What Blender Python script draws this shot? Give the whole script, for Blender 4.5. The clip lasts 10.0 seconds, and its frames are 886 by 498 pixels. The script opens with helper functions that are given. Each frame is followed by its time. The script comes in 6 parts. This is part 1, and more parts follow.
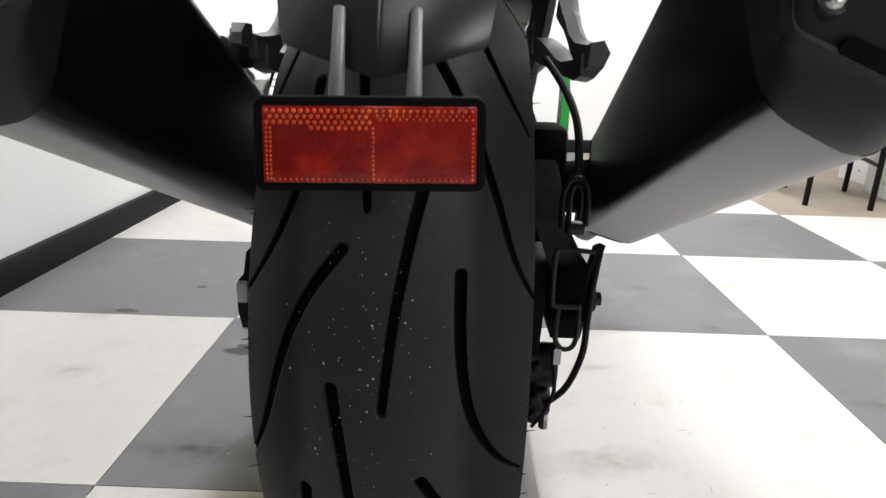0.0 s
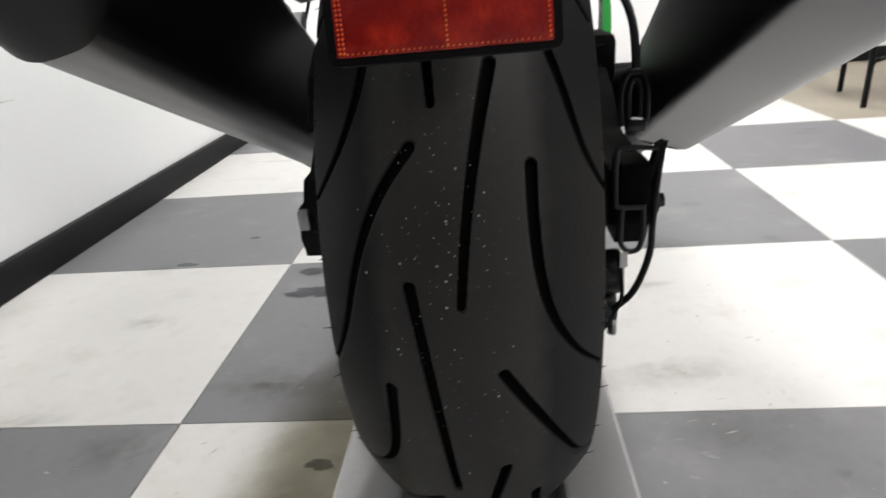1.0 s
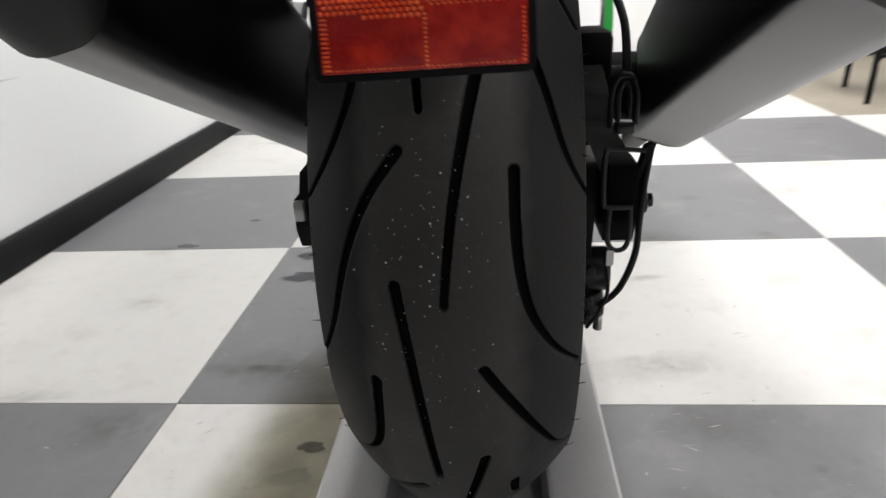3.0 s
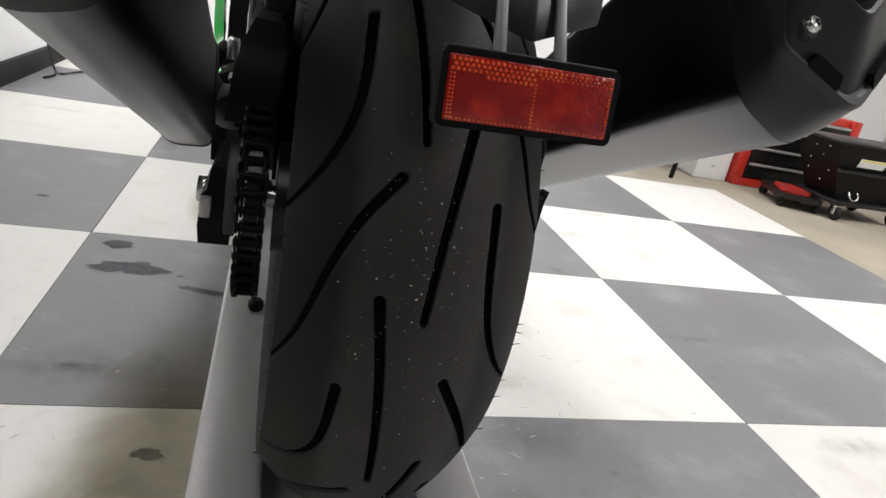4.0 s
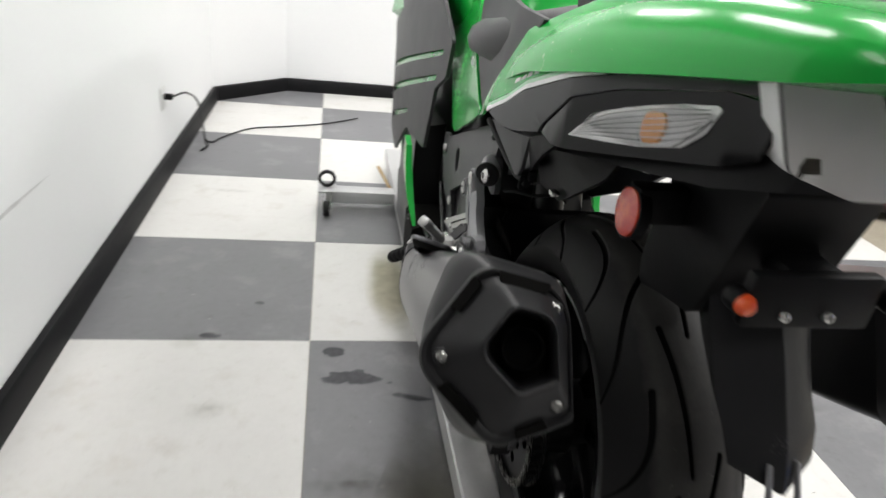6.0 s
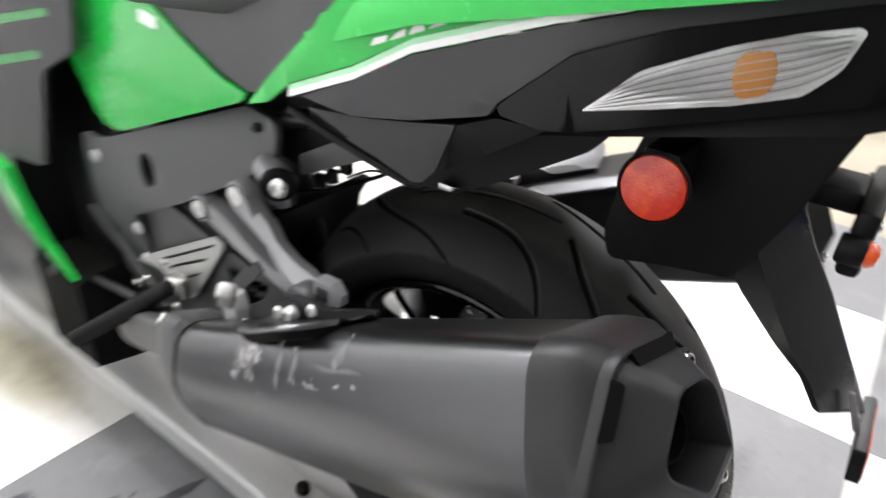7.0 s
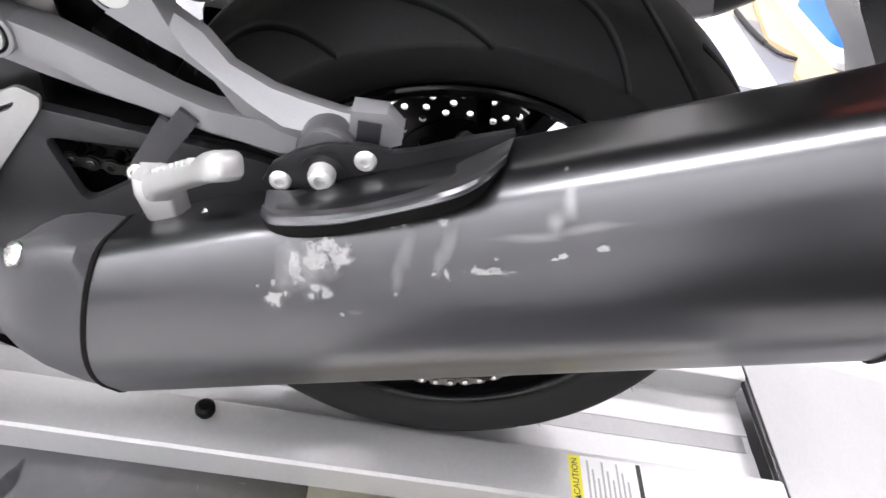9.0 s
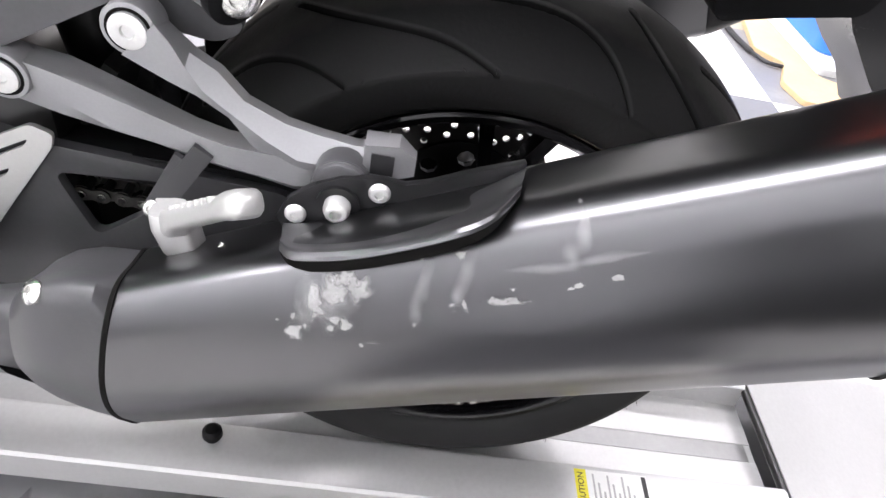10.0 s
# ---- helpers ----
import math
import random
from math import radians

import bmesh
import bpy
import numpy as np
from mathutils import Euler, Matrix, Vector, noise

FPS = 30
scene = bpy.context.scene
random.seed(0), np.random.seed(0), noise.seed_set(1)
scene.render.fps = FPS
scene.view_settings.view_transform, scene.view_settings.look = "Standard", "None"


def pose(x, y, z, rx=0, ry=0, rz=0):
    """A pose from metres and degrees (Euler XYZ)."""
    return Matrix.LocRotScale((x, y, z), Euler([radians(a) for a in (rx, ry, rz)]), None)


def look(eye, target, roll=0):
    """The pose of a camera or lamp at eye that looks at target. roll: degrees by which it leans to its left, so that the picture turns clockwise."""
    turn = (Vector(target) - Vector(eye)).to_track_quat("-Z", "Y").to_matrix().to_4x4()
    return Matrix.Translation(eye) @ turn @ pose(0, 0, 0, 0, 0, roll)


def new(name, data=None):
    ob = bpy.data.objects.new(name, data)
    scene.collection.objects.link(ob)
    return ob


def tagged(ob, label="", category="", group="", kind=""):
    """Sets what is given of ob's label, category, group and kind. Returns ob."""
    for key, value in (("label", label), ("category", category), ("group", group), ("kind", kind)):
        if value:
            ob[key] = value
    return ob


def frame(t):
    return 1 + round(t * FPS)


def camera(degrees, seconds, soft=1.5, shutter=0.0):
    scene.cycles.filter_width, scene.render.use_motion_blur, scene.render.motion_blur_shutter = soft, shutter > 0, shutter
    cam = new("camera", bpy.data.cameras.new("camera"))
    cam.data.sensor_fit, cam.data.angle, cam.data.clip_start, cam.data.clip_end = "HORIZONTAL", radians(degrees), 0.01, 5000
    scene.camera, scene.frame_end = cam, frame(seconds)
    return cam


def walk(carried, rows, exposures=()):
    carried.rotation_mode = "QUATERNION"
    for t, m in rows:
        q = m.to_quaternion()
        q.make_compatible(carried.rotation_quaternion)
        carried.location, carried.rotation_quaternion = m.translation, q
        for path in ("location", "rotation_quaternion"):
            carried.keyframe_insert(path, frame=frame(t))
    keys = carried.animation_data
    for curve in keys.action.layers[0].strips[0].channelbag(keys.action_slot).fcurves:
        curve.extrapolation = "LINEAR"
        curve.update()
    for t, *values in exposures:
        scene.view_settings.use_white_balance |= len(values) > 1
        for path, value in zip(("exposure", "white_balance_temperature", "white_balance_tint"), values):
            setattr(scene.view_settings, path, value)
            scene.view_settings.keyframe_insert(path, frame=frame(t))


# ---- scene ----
cam = camera(68.4, 10.0, shutter=0.5)
PATH = [
    (0, (0.501, -0.78, 0.607), (0.469, 1.132, 0.023), 1.5),
    (0.5, (0.495, -0.775, 0.587), (0.45, 1.126, -0.032), 0.8),
    (1, (0.483, -0.787, 0.577), (0.323, 1.065, -0.161), -4.4),
    (1.5, (0.532, -0.777, 0.569), (0.11, 1.03, -0.177), -7.4),
    (2, (0.59, -0.772, 0.563), (0.08, 0.997, -0.219), -7.9),
    (2.2, (0.598, -0.77, 0.566), (0.098, 0.999, -0.222), -7.6),
    (3.3, (0.439, -0.804, 0.6), (0.548, 1.037, -0.175), 2.4),
    (3.5, (0.407, -0.805, 0.603), (0.726, 1.023, -0.142), 7.3),
    (4, (0.349, -0.82, 0.607), (0.889, 0.97, -0.103), 11.7),
    (4.5, (0.337, -0.843, 0.623), (0.877, 0.944, -0.095), 9.5),
    (5, (0.258, -1.035, 0.819), (0.451, 0.668, -0.212), 8.0),
    (5.1, (0.22, -1.065, 0.857), (0.361, 0.641, -0.177), 8.4),
    (5.5, (0.077, -1.103, 0.984), (0.302, 0.592, -0.055), 4.6),
    (5.6, (0.049, -1.079, 1.027), (0.33, 0.64, 0.045), 6.4),
    (5.7, (0.05, -1.035, 1.044), (0.326, 0.729, 0.143), 7.0),
    (6.8, (-0.124, -0.532, 1.019), (1.067, 0.74, 0.036), 5.2),
    (7, (-0.14, -0.439, 1.002), (1.291, 0.538, 0.003), 4.5),
    (7.2, (-0.135, -0.359, 0.99), (1.416, 0.382, -0.033), 5.9),
    (7.4, (-0.117, -0.292, 0.962), (1.457, 0.317, -0.112), 7.2),
    (7.5, (-0.112, -0.267, 0.952), (1.437, 0.286, -0.186), 6.1),
    (7.8, (-0.095, -0.207, 0.928), (1.417, 0.186, -0.32), 6.3),
    (8, (-0.077, -0.17, 0.912), (1.468, 0.088, -0.331), 8.7),
    (8.5, (-0.088, -0.093, 0.866), (1.447, -0.296, -0.4), 12.3),
    (9, (-0.1, -0.049, 0.848), (1.371, -0.222, -0.495), 14.1),
    (9.5, (-0.102, -0.039, 0.857), (1.39, -0.227, -0.462), 13.8),
    (10, (-0.098, -0.032, 0.86), (1.393, -0.227, -0.458), 13.3),
]
walk(cam, [(t, look(eye, target, roll)) for t, eye, target, roll in PATH], [(0, -0.17, 6450, 13), (3.3, -0.20, 6450, 13), (4.5, -0.30, 6450, 13), (5.2, -0.38, 6450, 12), (5.7, -0.38, 6450, 11), (6.8, 0.46, 6400, 13), (7.5, 0.96, 6300, 15), (8.0, 1.25, 6270, 16), (8.5, 1.22, 6250, 17), (9.0, 1.14, 6250, 18), (10, 1.14, 6250, 18)])

from mathutils.bvhtree import BVHTree

# ---- world and light ----
world = bpy.data.worlds.new("room_ambience")
scene.world = world
world.use_nodes = True
world.node_tree.nodes["Background"].inputs[0].default_value = (0.9, 0.95, 1.0, 1)
world.node_tree.nodes["Background"].inputs[1].default_value = 0.04
scene.view_settings.exposure = 0.0

TUBES = [(0.2, 0.4, 2.78), (0.2, -1.9, 2.78), (0.2, 2.4, 2.78), (1.6, 0.3, 2.78), (1.6, -1.9, 2.78), (1.6, 2.4, 2.78), (3.4, 0.3, 2.78), (3.4, -1.9, 2.78)]
for lx, ly, lz in TUBES:
    lamp = bpy.data.lights.new("tube_light", "AREA")
    lamp.shape, lamp.size, lamp.size_y, lamp.energy, lamp.color = "RECTANGLE", 0.3, 1.25, (20.0 if lx > 3 and ly < -1 else 5.0 if ly < -1 else 70.0 if lx > 3 else 28.0 if lx > 1 else 25.0), (1.0, 0.99, 0.965)
    ob = new("tube_light", lamp)
    ob.matrix_world = pose(lx, ly, lz - 0.1)

# ---- materials ----


def material(name, colour, rough=0.5, metal=0.0, vary=0.12, scale=8.0, fine=140.0, bump=0.15, bump_mm=0.3, coat=0.0, coat_rough=0.05, spec=0.5, stain=None, more=(), per_piece=0.0, rough_vary=0.12):
    """A painted, moulded or metal surface with wear at two scales, in metres of the world."""
    m = bpy.data.materials.new(name)
    m.use_nodes = True
    n, l = m.node_tree.nodes, m.node_tree.links
    b = n["Principled BSDF"]
    geo = n.new("ShaderNodeNewGeometry")
    big = n.new("ShaderNodeTexNoise")
    big.inputs["Scale"].default_value, big.inputs["Detail"].default_value = scale, 5
    small = n.new("ShaderNodeTexNoise")
    small.inputs["Scale"].default_value, small.inputs["Detail"].default_value = fine, 4
    for k in (big, small):
        l.new(geo.outputs["Position"], k.inputs["Vector"])
    mix = n.new("ShaderNodeMix")
    mix.data_type = "RGBA"
    dark = [c * (1 - vary) for c in colour]
    light = [min(1.0, c * (1 + vary * 0.6)) for c in colour]
    mix.inputs[6].default_value, mix.inputs[7].default_value = (*dark, 1), (*light, 1)
    add = n.new("ShaderNodeMath")
    add.operation = "MULTIPLY_ADD"
    add.inputs[1].default_value = 0.35
    l.new(small.outputs["Fac"], add.inputs[0])
    half = n.new("ShaderNodeMath")
    half.operation = "MULTIPLY"
    half.inputs[1].default_value = 0.65
    l.new(big.outputs["Fac"], half.inputs[0])
    l.new(half.outputs[0], add.inputs[2])
    ramp = n.new("ShaderNodeMapRange")
    ramp.inputs[1].default_value, ramp.inputs[2].default_value = 0.3, 0.7
    l.new(add.outputs[0], ramp.inputs[0])
    l.new(ramp.outputs[0], mix.inputs[0])
    out = mix.outputs[2]
    stains = ([stain] if stain else []) + list(more)
    for stain in stains:
        s = n.new("ShaderNodeTexNoise")
        s.inputs["Scale"].default_value, s.inputs["Detail"].default_value, s.inputs["Roughness"].default_value = stain[1], 7, 0.62
        l.new(geo.outputs["Position"], s.inputs["Vector"])
        sr = n.new("ShaderNodeMapRange")
        sr.inputs[1].default_value, sr.inputs[2].default_value, sr.inputs[4].default_value = stain[2], stain[2] + 0.14, stain[3]
        l.new(s.outputs["Fac"], sr.inputs[0])
        sm = n.new("ShaderNodeMix")
        sm.data_type = "RGBA"
        sm.inputs[7].default_value = (*stain[0], 1)
        l.new(sr.outputs[0], sm.inputs[0])
        l.new(out, sm.inputs[6])
        out = sm.outputs[2]
    if per_piece:
        info = n.new("ShaderNodeObjectInfo")
        r = n.new("ShaderNodeMapRange")
        r.inputs[3].default_value, r.inputs[4].default_value = 1 - per_piece, 1 + per_piece * 0.5
        l.new(info.outputs["Random"], r.inputs[0])
        h = n.new("ShaderNodeHueSaturation")
        l.new(r.outputs[0], h.inputs["Value"])
        l.new(out, h.inputs["Color"])
        out = h.outputs[0]
    l.new(out, b.inputs["Base Color"])
    rr = n.new("ShaderNodeMapRange")
    rr.inputs[3].default_value, rr.inputs[4].default_value = max(0.02, rough - rough_vary), min(1, rough + rough_vary)
    l.new(add.outputs[0], rr.inputs[0])
    l.new(rr.outputs[0], b.inputs["Roughness"])
    b.inputs["Metallic"].default_value = metal
    b.inputs["Specular IOR Level"].default_value = spec
    b.inputs["Coat Weight"].default_value = coat
    b.inputs["Coat Roughness"].default_value = coat_rough
    if bump:
        bp = n.new("ShaderNodeBump")
        bp.inputs["Strength"].default_value, bp.inputs["Distance"].default_value = bump, bump_mm / 1000
        l.new(small.outputs["Fac"], bp.inputs["Height"])
        l.new(bp.outputs[0], b.inputs["Normal"])
    return m


def glass(name, colour, rough=0.05):
    m = bpy.data.materials.new(name)
    m.use_nodes = True
    b = m.node_tree.nodes["Principled BSDF"]
    b.inputs["Base Color"].default_value = (*colour, 1)
    b.inputs["Roughness"].default_value = rough
    b.inputs["Transmission Weight"].default_value = 1.0
    b.inputs["IOR"].default_value = 1.45
    return m


def reflex(name, colour, bright):
    """A moulded prismatic reflector: tiny cells under a glossy face."""
    m = bpy.data.materials.new(name)
    m.use_nodes = True
    n, l = m.node_tree.nodes, m.node_tree.links
    b = n["Principled BSDF"]
    geo = n.new("ShaderNodeNewGeometry")
    cells = n.new("ShaderNodeTexVoronoi")
    cells.inputs["Scale"].default_value = 420
    blot = n.new("ShaderNodeTexNoise")
    blot.inputs["Scale"].default_value, blot.inputs["Detail"].default_value = 70, 3
    for k in (cells, blot):
        l.new(geo.outputs["Position"], k.inputs["Vector"])
    mix = n.new("ShaderNodeMix")
    mix.data_type = "RGBA"
    mix.inputs[6].default_value, mix.inputs[7].default_value = (*colour, 1), (*bright, 1)
    ramp = n.new("ShaderNodeMapRange")
    ramp.inputs[1].default_value, ramp.inputs[2].default_value = 0.42, 0.75
    l.new(blot.outputs["Fac"], ramp.inputs[0])
    l.new(ramp.outputs[0], mix.inputs[0])
    l.new(mix.outputs[2], b.inputs["Base Color"])
    b.inputs["Roughness"].default_value = 0.18
    b.inputs["Coat Weight"].default_value = 0.6
    bp = n.new("ShaderNodeBump")
    bp.inputs["Strength"].default_value, bp.inputs["Distance"].default_value = 0.5, 0.0006
    l.new(cells.outputs["Distance"], bp.inputs["Height"])
    l.new(bp.outputs[0], b.inputs["Normal"])
    return m




def soaked(name, colour, edge, strength, ragged=0.35, coord="Generated", grain=26.0, rough=0.45, metal=0.0):
    """A stain or scrape that fades out towards its rim, with a ragged edge."""
    m = material(name, colour, rough, metal=metal, vary=0.25, scale=grain * 0.5, fine=grain * 3)
    n, l = m.node_tree.nodes, m.node_tree.links
    out = n["Material Output"]
    co = n.new("ShaderNodeTexCoord")
    sub = n.new("ShaderNodeVectorMath")
    sub.operation = "SUBTRACT"
    sub.inputs[1].default_value = (0.5, 0.5, 0.0)
    l.new(co.outputs[coord], sub.inputs[0])
    flat = n.new("ShaderNodeVectorMath")
    flat.operation = "MULTIPLY"
    flat.inputs[1].default_value = (1, 1, 0)
    l.new(sub.outputs[0], flat.inputs[0])
    far = n.new("ShaderNodeVectorMath")
    far.operation = "LENGTH"
    l.new(flat.outputs[0], far.inputs[0])
    noise_node = n.new("ShaderNodeTexNoise")
    noise_node.inputs["Scale"].default_value, noise_node.inputs["Detail"].default_value = grain, 6
    geo = n.new("ShaderNodeNewGeometry")
    l.new(geo.outputs["Position"], noise_node.inputs["Vector"])
    add = n.new("ShaderNodeMath")
    add.operation = "MULTIPLY_ADD"
    add.inputs[1].default_value = ragged
    l.new(noise_node.outputs["Fac"], add.inputs[0])
    l.new(far.outputs["Value"], add.inputs[2])
    r = n.new("ShaderNodeMapRange")
    r.inputs[1].default_value, r.inputs[2].default_value = 0.46 + ragged * 0.5 - edge, 0.46 + ragged * 0.5
    r.inputs[3].default_value, r.inputs[4].default_value = strength, 0.0
    l.new(add.outputs[0], r.inputs[0])
    clear = n.new("ShaderNodeBsdfTransparent")
    mix = n.new("ShaderNodeMixShader")
    l.new(r.outputs[0], mix.inputs[0])
    l.new(clear.outputs[0], mix.inputs[1])
    l.new(n["Principled BSDF"].outputs[0], mix.inputs[2])
    l.new(mix.outputs[0], out.inputs["Surface"])
    return m


def film(name, tint, edge, ragged=0.25, grain=14.0):
    """A thin soaked-in soil that tints what lies under it, mottled, with a ragged edge."""
    m = soaked(name, tint, edge, 1.0, ragged, "Generated", grain)
    n, l = m.node_tree.nodes, m.node_tree.links
    mix = [k for k in n if k.type == "MIX_SHADER"][0]
    wash = n.new("ShaderNodeBsdfTransparent")
    geo = n.new("ShaderNodeNewGeometry")
    mottle = n.new("ShaderNodeTexNoise")
    mottle.inputs["Scale"].default_value, mottle.inputs["Detail"].default_value = grain * 2.2, 6
    l.new(geo.outputs["Position"], mottle.inputs["Vector"])
    ramp = n.new("ShaderNodeMapRange")
    ramp.inputs[1].default_value, ramp.inputs[2].default_value = 0.35, 0.65
    l.new(mottle.outputs["Fac"], ramp.inputs[0])
    hue = n.new("ShaderNodeMix")
    hue.data_type = "RGBA"
    hue.inputs[6].default_value = (*tint, 1)
    hue.inputs[7].default_value = (*[min(1.0, c * 1.18) for c in tint], 1)
    l.new(ramp.outputs[0], hue.inputs[0])
    l.new(hue.outputs[2], wash.inputs["Color"])
    l.new(wash.outputs[0], mix.inputs[2])
    return m


WHITE_TILE = material("white_floor_paint", (0.71, 0.70, 0.675), 0.42, vary=0.07, scale=3.5, fine=60, bump=0.2, stain=((0.55, 0.50, 0.40), 2.2, 0.60, 0.5), per_piece=0.05, more=(((0.52, 0.49, 0.43), 8.0, 0.56, 0.42), ((0.33, 0.31, 0.29), 110.0, 0.64, 0.65), ((0.55, 0.53, 0.49), 30.0, 0.55, 0.35)))
GREY_TILE = material("grey_floor_paint", (0.190, 0.190, 0.199), 0.45, vary=0.14, scale=3.0, fine=45, bump=0.2, stain=((0.12, 0.12, 0.12), 2.6, 0.60, 0.55), per_piece=0.08, more=(((0.32, 0.32, 0.32), 6.0, 0.54, 0.4), ((0.40, 0.40, 0.39), 95.0, 0.64, 0.5), ((0.13, 0.13, 0.13), 24.0, 0.57, 0.5)))
CONCRETE = material("tan_concrete", (0.36, 0.32, 0.25), 0.6, vary=0.25, scale=2.5, fine=70, bump=0.3)
RUST = film("tan_soil", (0.66, 0.645, 0.575), 0.24, 0.22, 9.0)
SMUDGE = film("grey_smudge", (0.80, 0.80, 0.79), 0.42, 0.35, 22.0)
OILFILM = film("dark_oil_film", (0.58, 0.58, 0.59), 0.06, 0.16, 30.0)
SCRATCHL = material("pale_scratch", (0.62, 0.61, 0.58), 0.6, vary=0.2, scale=60)
SCRATCHD = material("dark_scratch", (0.34, 0.33, 0.31), 0.6, vary=0.2, scale=60)
FENDER = material("grey_fender_plastic", (0.018, 0.018, 0.0195), 0.24, spec=0.5, vary=0.08, scale=10, fine=500, bump=0.08, bump_mm=0.1)
DISC = material("drilled_brake_steel", (0.10, 0.098, 0.094), 0.32, metal=0.9, vary=0.2, scale=30)
WALL = material("white_wall_paint", (0.92, 0.925, 0.93), 0.6, vary=0.03, scale=1.2, fine=90, bump=0.25)
SCUFF = material("wall_scuff_grey", (0.70, 0.70, 0.70), 0.7, vary=0.2, scale=30)
CEIL = material("grey_ceiling_paint", (0.30, 0.30, 0.30), 0.8, vary=0.03, scale=1.0)
BASE = material("black_baseboard_vinyl", (0.008, 0.008, 0.009), 0.50, spec=0.15, vary=0.4, scale=6, fine=50)
CHARCOAL = material("charcoal_wall_paint", (0.035, 0.035, 0.037), 0.7, vary=0.08, scale=1.2, fine=90, bump=0.2)
DIM = material("grey_wall_paint", (0.16, 0.16, 0.16), 0.7, vary=0.05, scale=1.2, fine=90, bump=0.2)
SIDING = material("grey_panel_siding", (0.50, 0.50, 0.48), 0.55, vary=0.1, scale=2)
STRIP = material("bare_grey_steel", (0.34, 0.34, 0.34), 0.30, metal=0.5, vary=0.12, scale=5, fine=120, bump=0.1, stain=((0.19, 0.19, 0.19), 9, 0.55, 0.3))
DECK = material("silver_grey_lift_paint", (0.56, 0.56, 0.56), 0.32, metal=0.25, vary=0.10, scale=5, fine=160, bump=0.2, stain=((0.25, 0.25, 0.24), 9, 0.62, 0.35))
RUBBER = material("tyre_rubber", (0.030, 0.029, 0.0272), 0.58, spec=0.4, vary=0.30, scale=14, fine=260, bump=0.55, bump_mm=0.5, stain=((0.052, 0.049, 0.043), 16, 0.55, 0.55), more=(((0.060, 0.056, 0.050), 150, 0.63, 0.5), ((0.013, 0.013, 0.013), 30, 0.60, 0.6)))
HOSE = material("black_hose_rubber", (0.008, 0.008, 0.008), 0.5, spec=0.3, vary=0.3, scale=40, fine=300)


def scrubbed(m, middle, half):
    """Leaves the tread dull and dusty where it has met the road, and black towards its shoulders."""
    n, l = m.node_tree.nodes, m.node_tree.links
    b = n["Principled BSDF"]
    geo = n.new("ShaderNodeNewGeometry")
    axes = n.new("ShaderNodeSeparateXYZ")
    l.new(geo.outputs["Position"], axes.inputs[0])
    off = n.new("ShaderNodeMath")
    off.operation = "SUBTRACT"
    off.inputs[1].default_value = middle
    l.new(axes.outputs["X"], off.inputs[0])
    wide = n.new("ShaderNodeMath")
    wide.operation = "ABSOLUTE"
    l.new(off.outputs[0], wide.inputs[0])
    rough = n.new("ShaderNodeTexNoise")
    rough.inputs["Scale"].default_value = 60
    l.new(geo.outputs["Position"], rough.inputs["Vector"])
    edge = n.new("ShaderNodeMath")
    edge.operation = "MULTIPLY_ADD"
    edge.inputs[1].default_value = 0.012
    l.new(rough.outputs["Fac"], edge.inputs[0])
    l.new(wide.outputs[0], edge.inputs[2])
    fade = n.new("ShaderNodeMapRange")
    fade.inputs[1].default_value, fade.inputs[2].default_value = half, half + 0.014
    l.new(edge.outputs[0], fade.inputs[0])
    mix = n.new("ShaderNodeMix")
    mix.data_type = "RGBA"
    l.new(fade.outputs[0], mix.inputs[0])
    l.new(b.inputs["Base Color"].links[0].from_socket, mix.inputs[6])
    mix.inputs[7].default_value = (0.014, 0.014, 0.0143, 1)
    # the shade inside the grooves is put into the colour as near-black
    groove_mask = n.new("ShaderNodeAttribute")
    groove_mask.attribute_name = "clean_rubber"
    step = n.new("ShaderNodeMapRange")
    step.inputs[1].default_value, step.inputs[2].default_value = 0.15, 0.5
    l.new(groove_mask.outputs["Fac"], step.inputs[0])
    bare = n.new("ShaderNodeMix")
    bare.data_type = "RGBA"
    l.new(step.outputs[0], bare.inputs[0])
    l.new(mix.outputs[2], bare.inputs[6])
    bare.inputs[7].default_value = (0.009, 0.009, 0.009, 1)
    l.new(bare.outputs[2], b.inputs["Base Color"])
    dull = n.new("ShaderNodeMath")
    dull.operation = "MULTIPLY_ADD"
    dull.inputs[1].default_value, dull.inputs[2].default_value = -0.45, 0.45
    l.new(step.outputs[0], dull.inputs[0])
    worn = n.new("ShaderNodeMath")
    worn.operation = "MULTIPLY_ADD"
    worn.inputs[1].default_value, worn.inputs[2].default_value = -0.5, 1.0
    l.new(fade.outputs[0], worn.inputs[0])
    level = n.new("ShaderNodeMath")
    level.operation = "MULTIPLY"
    l.new(dull.outputs[0], level.inputs[0])
    l.new(worn.outputs[0], level.inputs[1])
    l.new(level.outputs[0], b.inputs["Specular IOR Level"])


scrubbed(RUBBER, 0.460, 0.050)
BLACK = material("black_moulded_plastic", (0.004, 0.004, 0.0045), 0.5, spec=0.18, vary=0.3, scale=12, fine=600, bump=0.35, bump_mm=0.25)
SATIN = material("black_satin_metal", (0.006, 0.006, 0.0065), 0.32, vary=0.3, scale=12, fine=300, bump=0.1)
GLOSS = material("black_gloss_paint", (0.003, 0.003, 0.0035), 0.12, spec=0.25, vary=0.2, coat=0.0, bump=0)
GREYP = material("dark_grey_moulded_plastic", (0.024, 0.024, 0.026), 0.48, vary=0.15, scale=10, fine=700, bump=0.35, bump_mm=0.2)
FRAMEG = material("grey_painted_frame_cover", (0.074, 0.074, 0.078), 0.42, metal=0.3, vary=0.15, scale=8, fine=300, bump=0.15)
